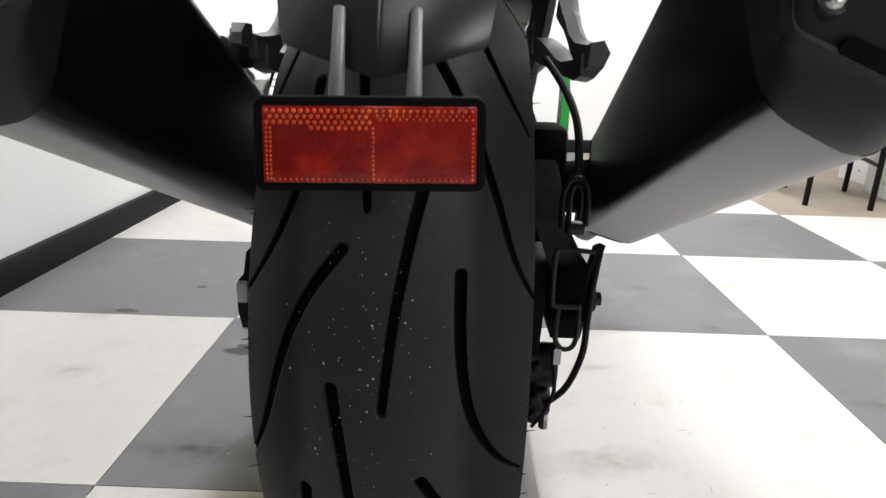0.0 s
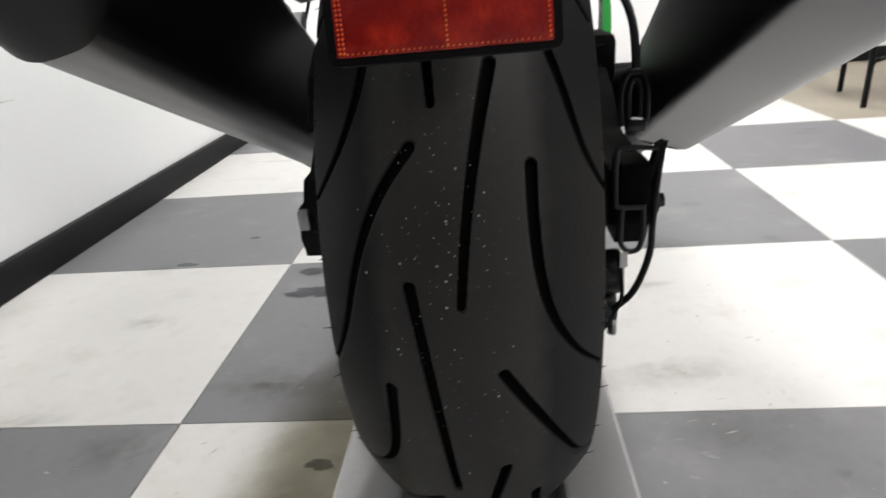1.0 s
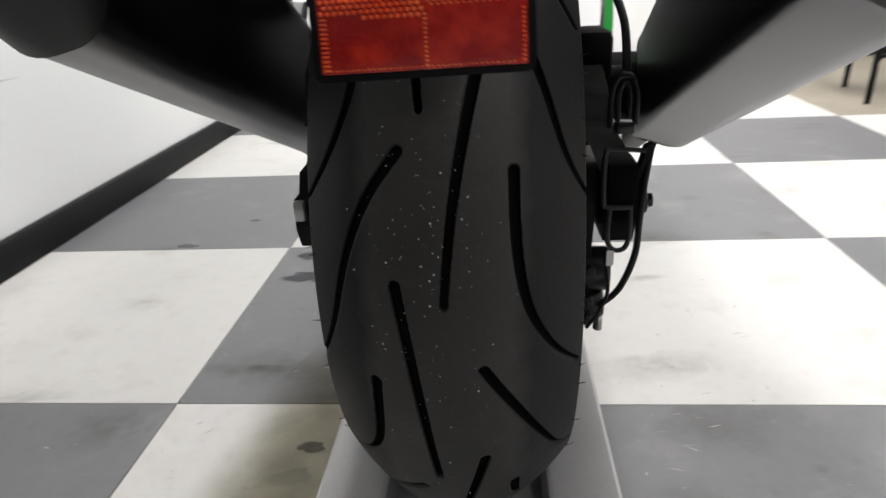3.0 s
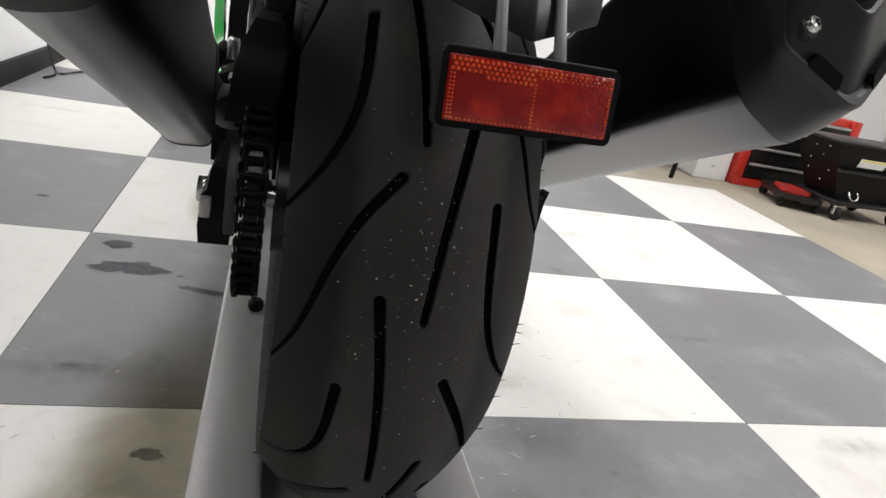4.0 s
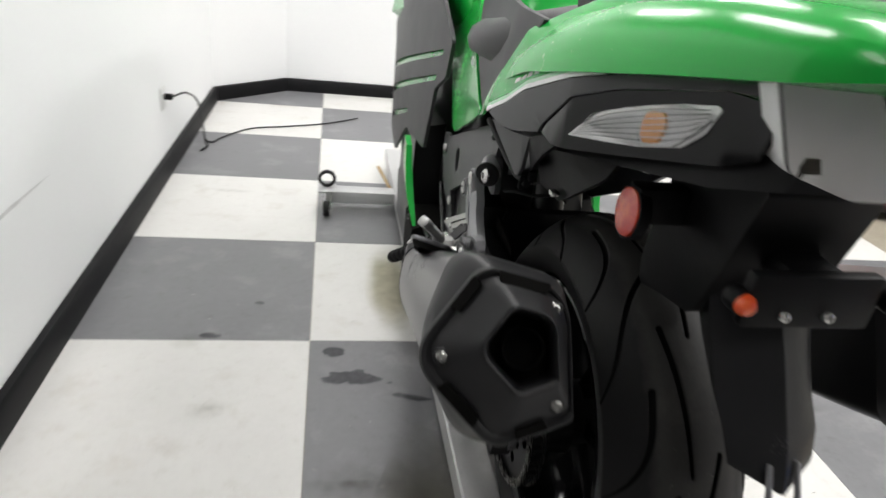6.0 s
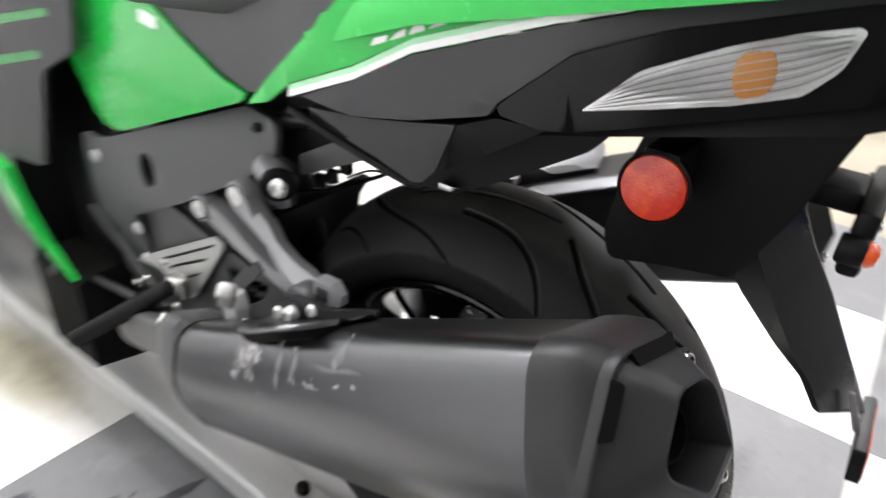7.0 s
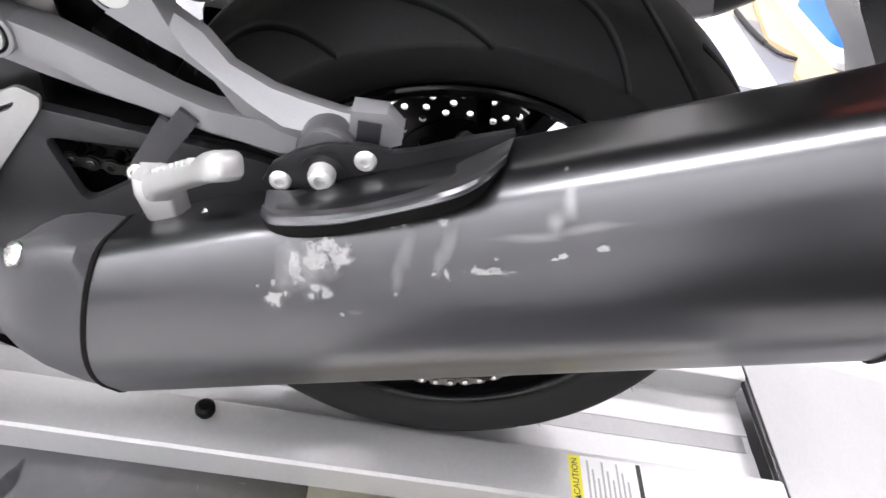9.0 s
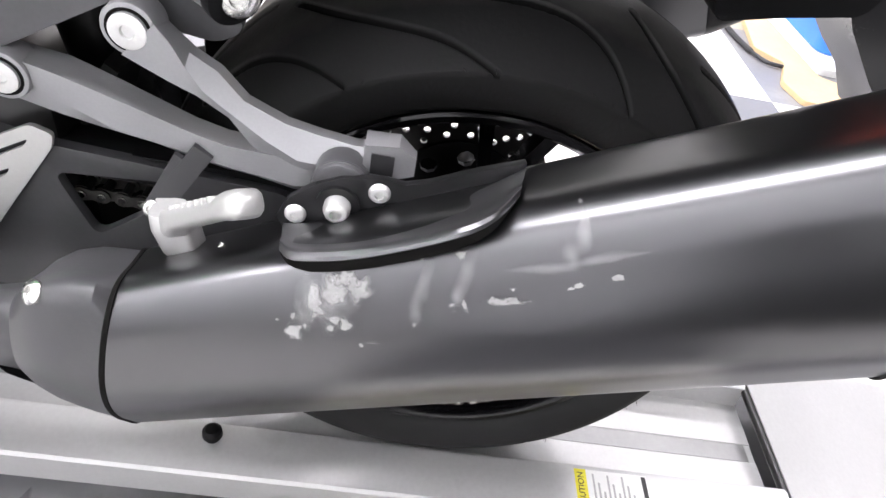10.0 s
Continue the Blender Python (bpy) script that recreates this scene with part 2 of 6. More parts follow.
MUFF = material("gunmetal_muffler_shell", (0.134, 0.134, 0.140), 0.29, metal=1.0, vary=0.03, scale=4, fine=20, bump=0.0, rough_vary=0.02)
CAPM = material("dark_grey_cast_cap", (0.023, 0.023, 0.0245), 0.42, spec=0.35, metal=0.0, vary=0.2, scale=14, fine=500, bump=0.4, bump_mm=0.25)
LIPM = material("black_powder_coat", (0.20, 0.20, 0.21), 0.40, metal=1.0, vary=0.06, scale=14, fine=300, bump=0.0, rough_vary=0.03)
# near-black for sooty outlets, and for shade coloured in under the hanger lip
SOOT_SHADE = material("sooty_steel", (0.005, 0.0047, 0.0043), 0.8, spec=0.1, vary=0.4, scale=30)
ALU = material("grey_painted_aluminium", (0.27, 0.27, 0.28), 0.42, metal=0.35, vary=0.10, scale=14, fine=500, bump=0.25, bump_mm=0.2)
ALUL = material("bright_brushed_aluminium", (0.52, 0.52, 0.51), 0.36, metal=0.6, vary=0.08, scale=20, fine=400, bump=0.2)
STEEL = material("zinc_steel_bolt", (0.62, 0.62, 0.60), 0.25, metal=1.0, vary=0.15, scale=40, fine=300, bump=0.1)
ZINC = material("matt_zinc_steel", (0.66, 0.66, 0.65), 0.42, metal=0.7, vary=0.12, scale=60, fine=400, bump=0.1)
LINKM = material("worn_link_steel", (0.16, 0.155, 0.145), 0.35, metal=0.9, vary=0.3, scale=90, fine=300)
CHAINM = material("oily_chain_steel", (0.005, 0.005, 0.005), 0.55, spec=0.15, metal=0.0, vary=0.3, scale=60)
GREEN = material("green_gloss_paint", (0.010, 0.40, 0.050), 0.25, spec=0.4, vary=0.05, scale=6, coat=0.25, bump=0)
GREENW = material("pale_green_decal", (0.35, 0.72, 0.42), 0.25, vary=0.05, coat=0.5, bump=0)
STRIPE = material("white_stripe_decal", (0.82, 0.84, 0.82), 0.25, vary=0.04, coat=0.5, bump=0)
RED = reflex("red_reflector_plastic", (0.30, 0.007, 0.004), (0.62, 0.028, 0.010))
REDHOT = reflex("bright_red_prism", (0.95, 0.10, 0.02), (1.0, 0.34, 0.08))
ROUND = reflex("orange_red_reflector_plastic", (0.62, 0.026, 0.006), (0.85, 0.09, 0.014))
ORANGE = reflex("orange_reflector_plastic", (0.80, 0.09, 0.02), (0.9, 0.16, 0.03))
LENS = glass("clear_lamp_lens", (0.97, 0.97, 0.97), 0.06)
SILVER = material("lamp_reflector_silver", (0.94, 0.94, 0.94), 0.35, metal=0.05, vary=0.1, scale=40, bump=0.4, fine=200, bump_mm=1)
AMBER = material("amber_bulb_cover", (0.92, 0.40, 0.10), 0.3, vary=0.1, scale=40, coat=0.5)
VINYL = material("dark_seat_vinyl", (0.045, 0.045, 0.047), 0.55, vary=0.15, scale=10, fine=500, bump=0.4, bump_mm=0.3)
CHALK = soaked("pale_scrape_bare_metal", (0.42, 0.42, 0.415), 0.20, 0.88, 0.8, "UV", 190.0, 0.45, 0.3)
HAZE = soaked("dull_scuff_grey", (0.55, 0.55, 0.56), 0.40, 0.34, 0.30, "UV", 90.0, 0.4, 0.6)
CARTON = material("white_carton_board", (0.74, 0.74, 0.73), 0.6, vary=0.05, scale=6)
PRINT = material("grey_carton_print", (0.42, 0.42, 0.42), 0.6, vary=0.1)
REDP = material("red_cabinet_paint", (0.50, 0.030, 0.020), 0.35, vary=0.12, scale=6, coat=0.3)
BLUE = material("blue_plastic", (0.03, 0.19, 0.72), 0.35, vary=0.12, scale=6)
WOOD = material("raw_plywood", (0.62, 0.45, 0.25), 0.6, vary=0.15, scale=7, fine=80, bump=0.3)
YELLOW = material("yellow_label_print", (0.80, 0.70, 0.03), 0.4, vary=0.06)
PAPER = material("white_label_print", (0.80, 0.80, 0.79), 0.45, vary=0.05)
INK = material("black_ink", (0.02, 0.02, 0.02), 0.5)
DUST = material("pale_grit", (0.55, 0.54, 0.50), 0.8, vary=0.3, scale=200)

# ---- building helpers ----


def finish(mesh, mat, smooth=35):
    mesh.materials.append(mat)
    if smooth:
        mesh.shade_smooth()
        mesh.set_sharp_from_angle(angle=radians(smooth))
    return mesh


def part(name, bm, mat, parent=None, label="", smooth=35):
    """Links a bmesh as one mesh object, under a thing or a part."""
    mesh = bpy.data.meshes.new(name)
    bmesh.ops.recalc_face_normals(bm, faces=bm.faces[:])
    bm.to_mesh(mesh)
    bm.free()
    finish(mesh, mat, smooth)
    ob = new(name, mesh)
    ob.parent = parent
    if label:
        ob["label"] = label
    return ob


def empty(name, label, category, group="", at=(0, 0, 0)):
    ob = new(name)
    ob.location = at
    ob.empty_display_size = 0.05
    return tagged(ob, label, category, group)


def thing(name, bm, mat, label, category, group="", kind="", smooth=35):
    return tagged(part(name, bm, mat, None, "", smooth), label, category, group, kind)


def bevelled(bm, width, segments=2, angle=25):
    if width:
        edges = [e for e in bm.edges if e.is_manifold and e.calc_face_angle(0) > radians(angle)]
        bmesh.ops.bevel(bm, geom=edges, offset=width, segments=segments, affect="EDGES", profile=0.5, clamp_overlap=True)
    return bm


def box(lo, hi, bevel=0.0, bm=None, m=None):
    own = bmesh.new()
    bmesh.ops.create_cube(own, size=1)
    for v in own.verts:
        v.co = Vector([lo[k] + (v.co[k] + 0.5) * (hi[k] - lo[k]) for k in range(3)])
    bevelled(own, bevel)
    if m is not None:
        own.transform(m)
    return merge(bm, own)


def merge(bm, own):
    if bm is None:
        return own
    mesh = bpy.data.meshes.new("scratch")
    own.to_mesh(mesh)
    own.free()
    bm.from_mesh(mesh)
    bpy.data.meshes.remove(mesh)
    return bm


def rod(a, b, r, r2=None, seg=16, bevel=0.0, bm=None):
    """A round bar from a to b."""
    a, b = Vector(a), Vector(b)
    own = bmesh.new()
    bmesh.ops.create_cone(own, cap_ends=True, segments=seg, radius1=r, radius2=r if r2 is None else r2, depth=(b - a).length)
    bevelled(own, bevel, 2, 50)
    own.transform(Matrix.Translation((a + b) / 2) @ (b - a).to_track_quat("Z", "Y").to_matrix().to_4x4())
    return merge(bm, own)


def tube(points, r, seg=8, bm=None, steps=6):
    """A hose or wire through the points, rounded between them."""
    pts = [Vector(p) for p in points]
    line = []
    for i in range(len(pts) - 1):
        p0, p1, p2, p3 = pts[max(i - 1, 0)], pts[i], pts[i + 1], pts[min(i + 2, len(pts) - 1)]
        for s in range(steps):
            t = s / steps
            line.append(0.5 * ((2 * p1) + (p2 - p0) * t + (2 * p0 - 5 * p1 + 4 * p2 - p3) * t * t + (3 * p1 - p0 - 3 * p2 + p3) * t ** 3))
    line.append(pts[-1])
    own = bmesh.new()
    rings, side = [], None
    for i, p in enumerate(line):
        d = (line[min(i + 1, len(line) - 1)] - line[max(i - 1, 0)]).normalized()
        if side is None:
            side = d.orthogonal().normalized()
        side = (side - d * side.dot(d)).normalized()
        up = d.cross(side)
        rings.append([own.verts.new(p + r * (math.cos(a) * side + math.sin(a) * up)) for a in (2 * math.pi * k / seg for k in range(seg))])
    for a, b in zip(rings, rings[1:]):
        for k in range(seg):
            own.faces.new((a[k], a[(k + 1) % seg], b[(k + 1) % seg], b[k]))
    own.faces.new(rings[0])
    own.faces.new(rings[-1])
    return merge(bm, own)


def loft(rings, closed_ends=True, bm=None):
    """Skins rings of equally many points."""
    own = bmesh.new()
    made = [[own.verts.new(p) for p in ring] for ring in rings]
    n = len(made[0])
    for a, b in zip(made, made[1:]):
        for k in range(n):
            own.faces.new((a[k], a[(k + 1) % n], b[(k + 1) % n], b[k]))
    if closed_ends:
        own.faces.new(made[0])
        own.faces.new(made[-1])
    return merge(bm, own)


def rounded(poly, r, seg=4):
    """A closed outline of 2D or 3D points with its corners rounded."""
    pts, out = [Vector(p) for p in poly], []
    radii = r if isinstance(r, (list, tuple)) else [r] * len(pts)
    for i, p in enumerate(pts):
        r = radii[i]
        a, b = pts[i - 1], pts[(i + 1) % len(pts)]
        ra = min(r, 0.45 * (a - p).length, 0.45 * (b - p).length)
        s, e = p + (a - p).normalized() * ra, p + (b - p).normalized() * ra
        out += [(1 - t) ** 2 * s + 2 * t * (1 - t) * p + t * t * e for t in (k / seg for k in range(seg + 1))]
    return out


def panel(poly, outer, thick=0.004, holes=(), cuts=0.05, round_to=0.004, bevel=0.0, bulge=None):
    """A side panel: an outline in y and z, its outer face at x = outer (a number or a function of y and z), its thickness towards +x."""
    at = outer if callable(outer) else (lambda y, z: outer)
    bm = bmesh.new()
    edges = []
    for loop in (poly, *holes):
        vs = [bm.verts.new((0, p[0], p[1])) for p in rounded([(a, b) for a, b in loop], round_to)]
        edges += [bm.edges.new((vs[i - 1], vs[i])) for i in range(len(vs))]
    bmesh.ops.triangle_fill(bm, use_beauty=True, use_dissolve=False, edges=edges)
    if callable(outer):
        ys, zs = [p[0] for p in poly], [p[1] for p in poly]
        for k, vals in ((1, ys), (2, zs)):
            lo, hi = min(vals), max(vals)
            for c in np.arange(lo + cuts, hi - cuts * 0.3, cuts):
                normal = Vector((0, k == 1, k == 2))
                bmesh.ops.bisect_plane(bm, geom=bm.verts[:] + bm.edges[:] + bm.faces[:], dist=1e-5, plane_co=normal * float(c), plane_no=normal)
    for v in bm.verts:
        v.co.x = at(v.co.y, v.co.z)
    bmesh.ops.recalc_face_normals(bm, faces=bm.faces[:])
    top = bm.faces[:]
    ret = bmesh.ops.extrude_face_region(bm, geom=top)
    moved = [g for g in ret["geom"] if isinstance(g, bmesh.types.BMVert)]
    for v in moved:
        v.co.x += thick
    if bevel:
        bevelled(bm, bevel, 2, 40)
    return bm


def lathe(profile, centre, seg=96, closed=True):
    """A ring round the x axis through centre, from (x, r) pairs."""
    rings = []
    for k in range(seg):
        a = 2 * math.pi * k / seg
        rings.append([(centre[0] + x, centre[1] + r * math.cos(a), centre[2] + r * math.sin(a)) for x, r in profile])
    bm = bmesh.new()
    made = [[bm.verts.new(p) for p in ring] for ring in rings]
    n = len(profile)
    for i in range(seg):
        a, b = made[i], made[(i + 1) % seg]
        for k in range(n if closed else n - 1):
            bm.faces.new((a[k], a[(k + 1) % n], b[(k + 1) % n], b[k]))
    return bm


def mirrored(ob, name=None, parent=None):
    """The same part on the bike's other side."""
    mesh = ob.data.copy()
    for v in mesh.vertices:
        v.co.x = 2 * BX - v.co.x
    mesh.flip_normals()
    twin = new(name or ob.name.split(".")[0], mesh)
    twin.parent = parent or ob.parent
    if "label" in ob:
        twin["label"] = ob["label"]
    return twin


def bolt(at, way, r, h, parent, mat=None, name="bolt", socket=True):
    """A button-head bolt with a hexagon socket."""
    at, way = Vector(at), Vector(way).normalized()
    prof = [(0.0, r), (h * 0.45, r), (h * 0.85, r * 0.8), (h, r * 0.5)]
    prof += [(h, r * 0.42), (h * 0.45, r * 0.40), (h * 0.42, 0.0001)] if socket else [(h, 0.0001)]
    own = lathe(prof, (0, 0, 0), 20, closed=False)
    turn = way.to_track_quat("X", "Z").to_matrix().to_4x4()
    own.transform(Matrix.Translation(at) @ turn)
    return part(name, own, mat or STEEL, parent)

# ---- setting ----
S = 0.61
H = 2.95


def structure(name, bm, mat, label, category, smooth=35):
    return thing(name, bm, mat, label, category, "", "structure", smooth)


floor = structure("floor", box((-0.8, -4.2, -0.12), (5.2, 3.8, -0.003)), CONCRETE, "worn tan concrete floor, bare beyond the checkered area", "floor")
wall_left = structure("wall_left", box((-0.80, -4.2, 0), (-0.630, 3.06, H)), WALL, "plain white painted workshop wall with a scuff", "wall")
# unseen boards added on the wall to darken the muffler's reflections and the bounce
structure("wall_panel", box((-0.630, -4.2, 0.0785), (-0.616, -0.32, 0.80), 0.002), CHARCOAL, "unseen charcoal board added for dark reflections", "wall")
structure("wall_panel_rear", box((-0.630, -4.2, 0.802), (-0.618, -0.75, 2.93), 0.002), DIM, "unseen grey board added to dim reflections and bounced light", "wall")
wall_far = structure("wall_far", box((-0.24, 3.44, 0), (5.2, 3.6, H)), WALL, "plain white painted end wall", "wall")
corner = loft([[(-0.63, 3.06, z), (-0.24, 3.44, z), (-0.24, 3.6, z), (-0.80, 3.6, z), (-0.80, 3.06, z)] for z in (0, H)])
wall_corner = structure("wall_corner", corner, WALL, "white wall set slantwise across the corner", "wall")
wall_back = structure("wall_back", box((-0.8, -4.35, 0), (5.2, -4.2, H)), DIM, "plain grey painted wall", "wall")
wall_right = structure("wall_right", box((5.05, -4.2, 0), (5.2, 3.44, H)), WALL, "pale grey wall behind the siding boards", "wall")
ceiling = structure("ceiling", box((-0.8, -4.35, H), (5.2, 3.6, H + 0.1)), CEIL, "plain grey ceiling", "ceiling")
for k in range(9):
    own = box((5.015, -2.0, 0.12 + k * 0.30), (5.05, 3.40, 0.405 + k * 0.30), 0.006)
    part("siding_board", own, SIDING, wall_right)

own = loft([[(-0.604, y, 0), (-0.604, y, 0.066), (-0.612, y, 0.078), (-0.630, y, 0.078), (-0.630, y, 0)] for y in (-4.2, 3.045)])
structure("baseboard", own, BASE, "scuffed black vinyl baseboard along the white wall", "baseboard")
a, b = Vector((-0.63, 3.06, 0)), Vector((-0.24, 3.44, 0))
side = Vector((0.70, -0.72, 0)) * 0.026
own = loft([[p + side, p + side + Vector((0, 0, 0.066)), p + side * 0.7 + Vector((0, 0, 0.078)), p + Vector((0, 0, 0.078)), p] for p in (a, b)])
structure("baseboard", own, BASE, "black vinyl baseboard across the slanted corner", "baseboard")
own = loft([[(x, 3.414, 0), (x, 3.414, 0.066), (x, 3.422, 0.078), (x, 3.44, 0.078), (x, 3.44, 0)] for x in (-0.225, 5.05)])
structure("baseboard", own, BASE, "black vinyl baseboard along the end wall", "baseboard")


def blot(name, cx, cy, rx, ry, mat, label, seed, z=0.0008, rough=0.35, turn=0.0):
    """A flat irregular mark lying on the floor."""
    rnd = random.Random(seed)
    ph = [rnd.uniform(0, 6.28) for _ in range(4)]
    own = bmesh.new()
    vs = []
    for k in range(40):
        a = 2 * math.pi * k / 40
        q = 1 + rough * (0.5 * math.sin(2 * a + ph[0]) + 0.35 * math.sin(3 * a + ph[1]) + 0.3 * math.sin(5 * a + ph[2]) + 0.2 * math.sin(9 * a + ph[3]))
        x, y = rx * q * math.cos(a), ry * q * math.sin(a)
        vs.append(own.verts.new((cx + x * math.cos(turn) - y * math.sin(turn), cy + x * math.sin(turn) + y * math.cos(turn), z)))
    own.faces.new(vs)
    return tagged(part(name, own, mat, floor, label))


blot("oil_stain", 0.107, 0.445, 0.060, 0.038, OILFILM, "dark dried oil stain", 3, rough=0.62)
blot("oil_stain", 0.066, 0.556, 0.034, 0.022, OILFILM, "dark dried oil ring", 5, rough=0.3)
blot("oil_stain", 0.255, 0.368, 0.055, 0.012, OILFILM, "dark oil streak", 8, turn=-0.3)
blot("oil_stain", -0.265, 0.630, 0.030, 0.014, OILFILM, "dark dried oil stain", 9)
blot("oil_stain", -0.15, 0.80, 0.015, 0.010, OILFILM, "small dark oil spot", 11)
blot("oil_stain", 0.237, -0.098, 0.020, 0.013, OILFILM, "small dark oil spot", 12)
blot("oil_stain", 0.205, 0.425, 0.008, 0.005, OILFILM, "small dark oil spot", 14)
blot("oil_stain", 0.89, -0.13, 0.016, 0.010, SMUDGE, "small dark oil spot", 15)
blot("oil_stain", 0.98, -0.2, 0.012, 0.008, SMUDGE, "small dark oil spot", 16)
blot("soil_stain", 0.275, -0.20, 0.160, 0.52, RUST, "tan soaked-in soil along the lift", 21, z=0.0005, rough=0.12)
blot("soil_stain", 0.24, 0.92, 0.09, 0.28, RUST, "tan soaked-in soil along the lift", 22, z=0.0005, rough=0.15)
rnd = random.Random(12)
for k in range(34):
    x, y = rnd.uniform(-0.55, 1.7), rnd.uniform(-0.75, 1.7)
    if 0.27 < x < 0.65:
        continue
    blot("smudge", x, y, rnd.uniform(0.03, 0.12), rnd.uniform(0.015, 0.05), SMUDGE, "grey smudge", 100 + k, z=0.0007, rough=0.4, turn=rnd.uniform(-0.6, 0.6))
for x, y, rx, ry in ((0.80, -0.05, 0.10, 0.06), (0.72, -0.20, 0.08, 0.05), (0.86, 0.62, 0.12, 0.05), (0.75, 0.10, 0.10, 0.05), (0.12, 0.10, 0.10, 0.06)):
    blot("smudge", x, y, rx, ry, SMUDGE, "grey smudge", int(x * 1000), z=0.0009, rough=0.4, turn=0.4)
for name, mat, count in (("pale_scratches", SCRATCHL, 80), ("dark_scratches", SCRATCHD, 190)):
    own = bmesh.new()
    for k in range(count):
        x, y = rnd.uniform(-0.55, 1.6), rnd.uniform(-0.7, 1.5)
        if rnd.random() < 0.5:
            x, y = rnd.gauss(0.2, 0.16), rnd.gauss(-0.25, 0.22)
        if rnd.random() < 0.3:
            x, y = rnd.gauss(0.8, 0.14), rnd.gauss(0.05, 0.2)
        a, ln, w = rnd.gauss(0.5, 0.7), rnd.choice((0.002, 0.003, 0.004, 0.006, 0.010)), rnd.uniform(0.0003, 0.0010)
        d, q = Vector((math.cos(a), math.sin(a), 0)) * ln, Vector((-math.sin(a), math.cos(a), 0)) * w
        c = Vector((x, y, 0.0011))
        own.faces.new([own.verts.new(p) for p in (c - d, c - d * 0.2 - q, c + d * 0.5 - q * 0.6, c + d, c + d * 0.1 + q)])
    part(name, own, mat, floor, "small scratches in the floor paint")["kind"] = "stuff"

own = loft([[(-0.6292, y, z), (-0.6292, y + 0.30, z + 0.006), (-0.6286, y + 0.30, z + 0.012), (-0.6286, y, z + 0.010)] for y, z in ((0.20, 0.405),)] + [[(-0.6290, 0.70, 0.408), (-0.6290, 0.71, 0.408), (-0.6289, 0.71, 0.409), (-0.6289, 0.70, 0.409)]])
part("wall_scuff", own, SCUFF, wall_left, "long grey scuff mark")

# ---- ceiling lights ----
EMIT = bpy.data.materials.new("glowing_tube_diffuser")
EMIT.use_nodes = True
EMIT.node_tree.nodes["Principled BSDF"].inputs["Emission Color"].default_value = (1, 0.98, 0.94, 1)
EMIT.node_tree.nodes["Principled BSDF"].inputs["Emission Strength"].default_value = 5.0
for lx, ly, lz in TUBES:
    light = empty("ceiling_light", "long white fluorescent ceiling light", "ceiling light", "ceiling lights", (lx, ly, H))
    own = loft([[(-0.17, y, 0), (-0.15, y, -0.07), (0.15, y, -0.07), (0.17, y, 0)] for y in (-0.66, 0.66)])
    part("housing", own, PAPER, light)
    own = box((-0.14, -0.63, -0.085), (0.14, 0.63, -0.0705), 0.005)
    part("diffuser", own, EMIT, light)

# ---- motorcycle lift under the wheels ----
BX = 0.460
lift = empty("motorcycle_lift", "low silver-grey steel motorcycle lift on short feet", "lift", at=(BX, 0, 0))
LX0, LX1, LY0, LY1 = 0.300, 0.618, -0.645, 2.05


def lifted(name, bm, mat, label="", smooth=35):
    ob = part(name, bm, mat, lift, label, smooth)
    ob.matrix_parent_inverse = Matrix.Translation((-BX, 0, 0))
    return ob


prof = [(LX0, 0.040), (LX0, 0.088), (LX0 + 0.004, 0.092), (LX0 + 0.068, 0.092), (LX0 + 0.074, 0.088), (LX0 + 0.078, 0.0490), (0.4355, 0.0490), (0.4365, 0.0478), (0.4665, 0.0478), (0.4675, 0.0490), (LX1 - 0.078, 0.0490), (LX1 - 0.074, 0.088),
        (LX1 - 0.068, 0.092), (LX1 - 0.004, 0.092), (LX1, 0.088), (LX1, 0.040), (LX0, 0.040)][:-1]
lifted("deck", loft([[(x, y, z) for x, z in prof] for y in (LY0, LY1)]), DECK)
# darker strip that puts the middle groove's shade into the colour
lifted("seam", box((0.437, LY0 + 0.01, 0.0479), (0.466, LY1 - 0.2, 0.0486)), STRIP, "grey strip for the shaded groove down the middle")
for y in (-0.5, 0.12, 0.75, 1.4):
    for x in (LX0 + 0.02, LX1 - 0.065):
        lifted("foot", box((x, y, 0), (x + 0.045, y + 0.05, 0.0405), 0.004), DECK)
own = loft([[(LX0, LY0 - 0.006, 0.090), (LX1, LY0 - 0.006, 0.090), (LX1, LY0 - 0.006, 0.077), (LX0, LY0 - 0.006, 0.077)], [(LX0 - 0.03, LY0 - 0.42, 0.012), (LX1 + 0.03, LY0 - 0.42, 0.012), (LX1 + 0.03, LY0 - 0.42, 0.0), (LX0 - 0.03, LY0 - 0.42, 0.0)]])
lifted("ramp", own, DECK, "sloping approach ramp plate")
for y, z in ((LY0 - 0.003, 0.082),):
    lifted("hinge", rod((LX0 + 0.01, y, z), (LX1 - 0.01, y, z), 0.007, seg=12), SATIN, "dark hinge pin")
lifted("crossbeam", box((0.03, 1.50, 0.035), (0.90, 1.57, 0.085), 0.006), DECK)
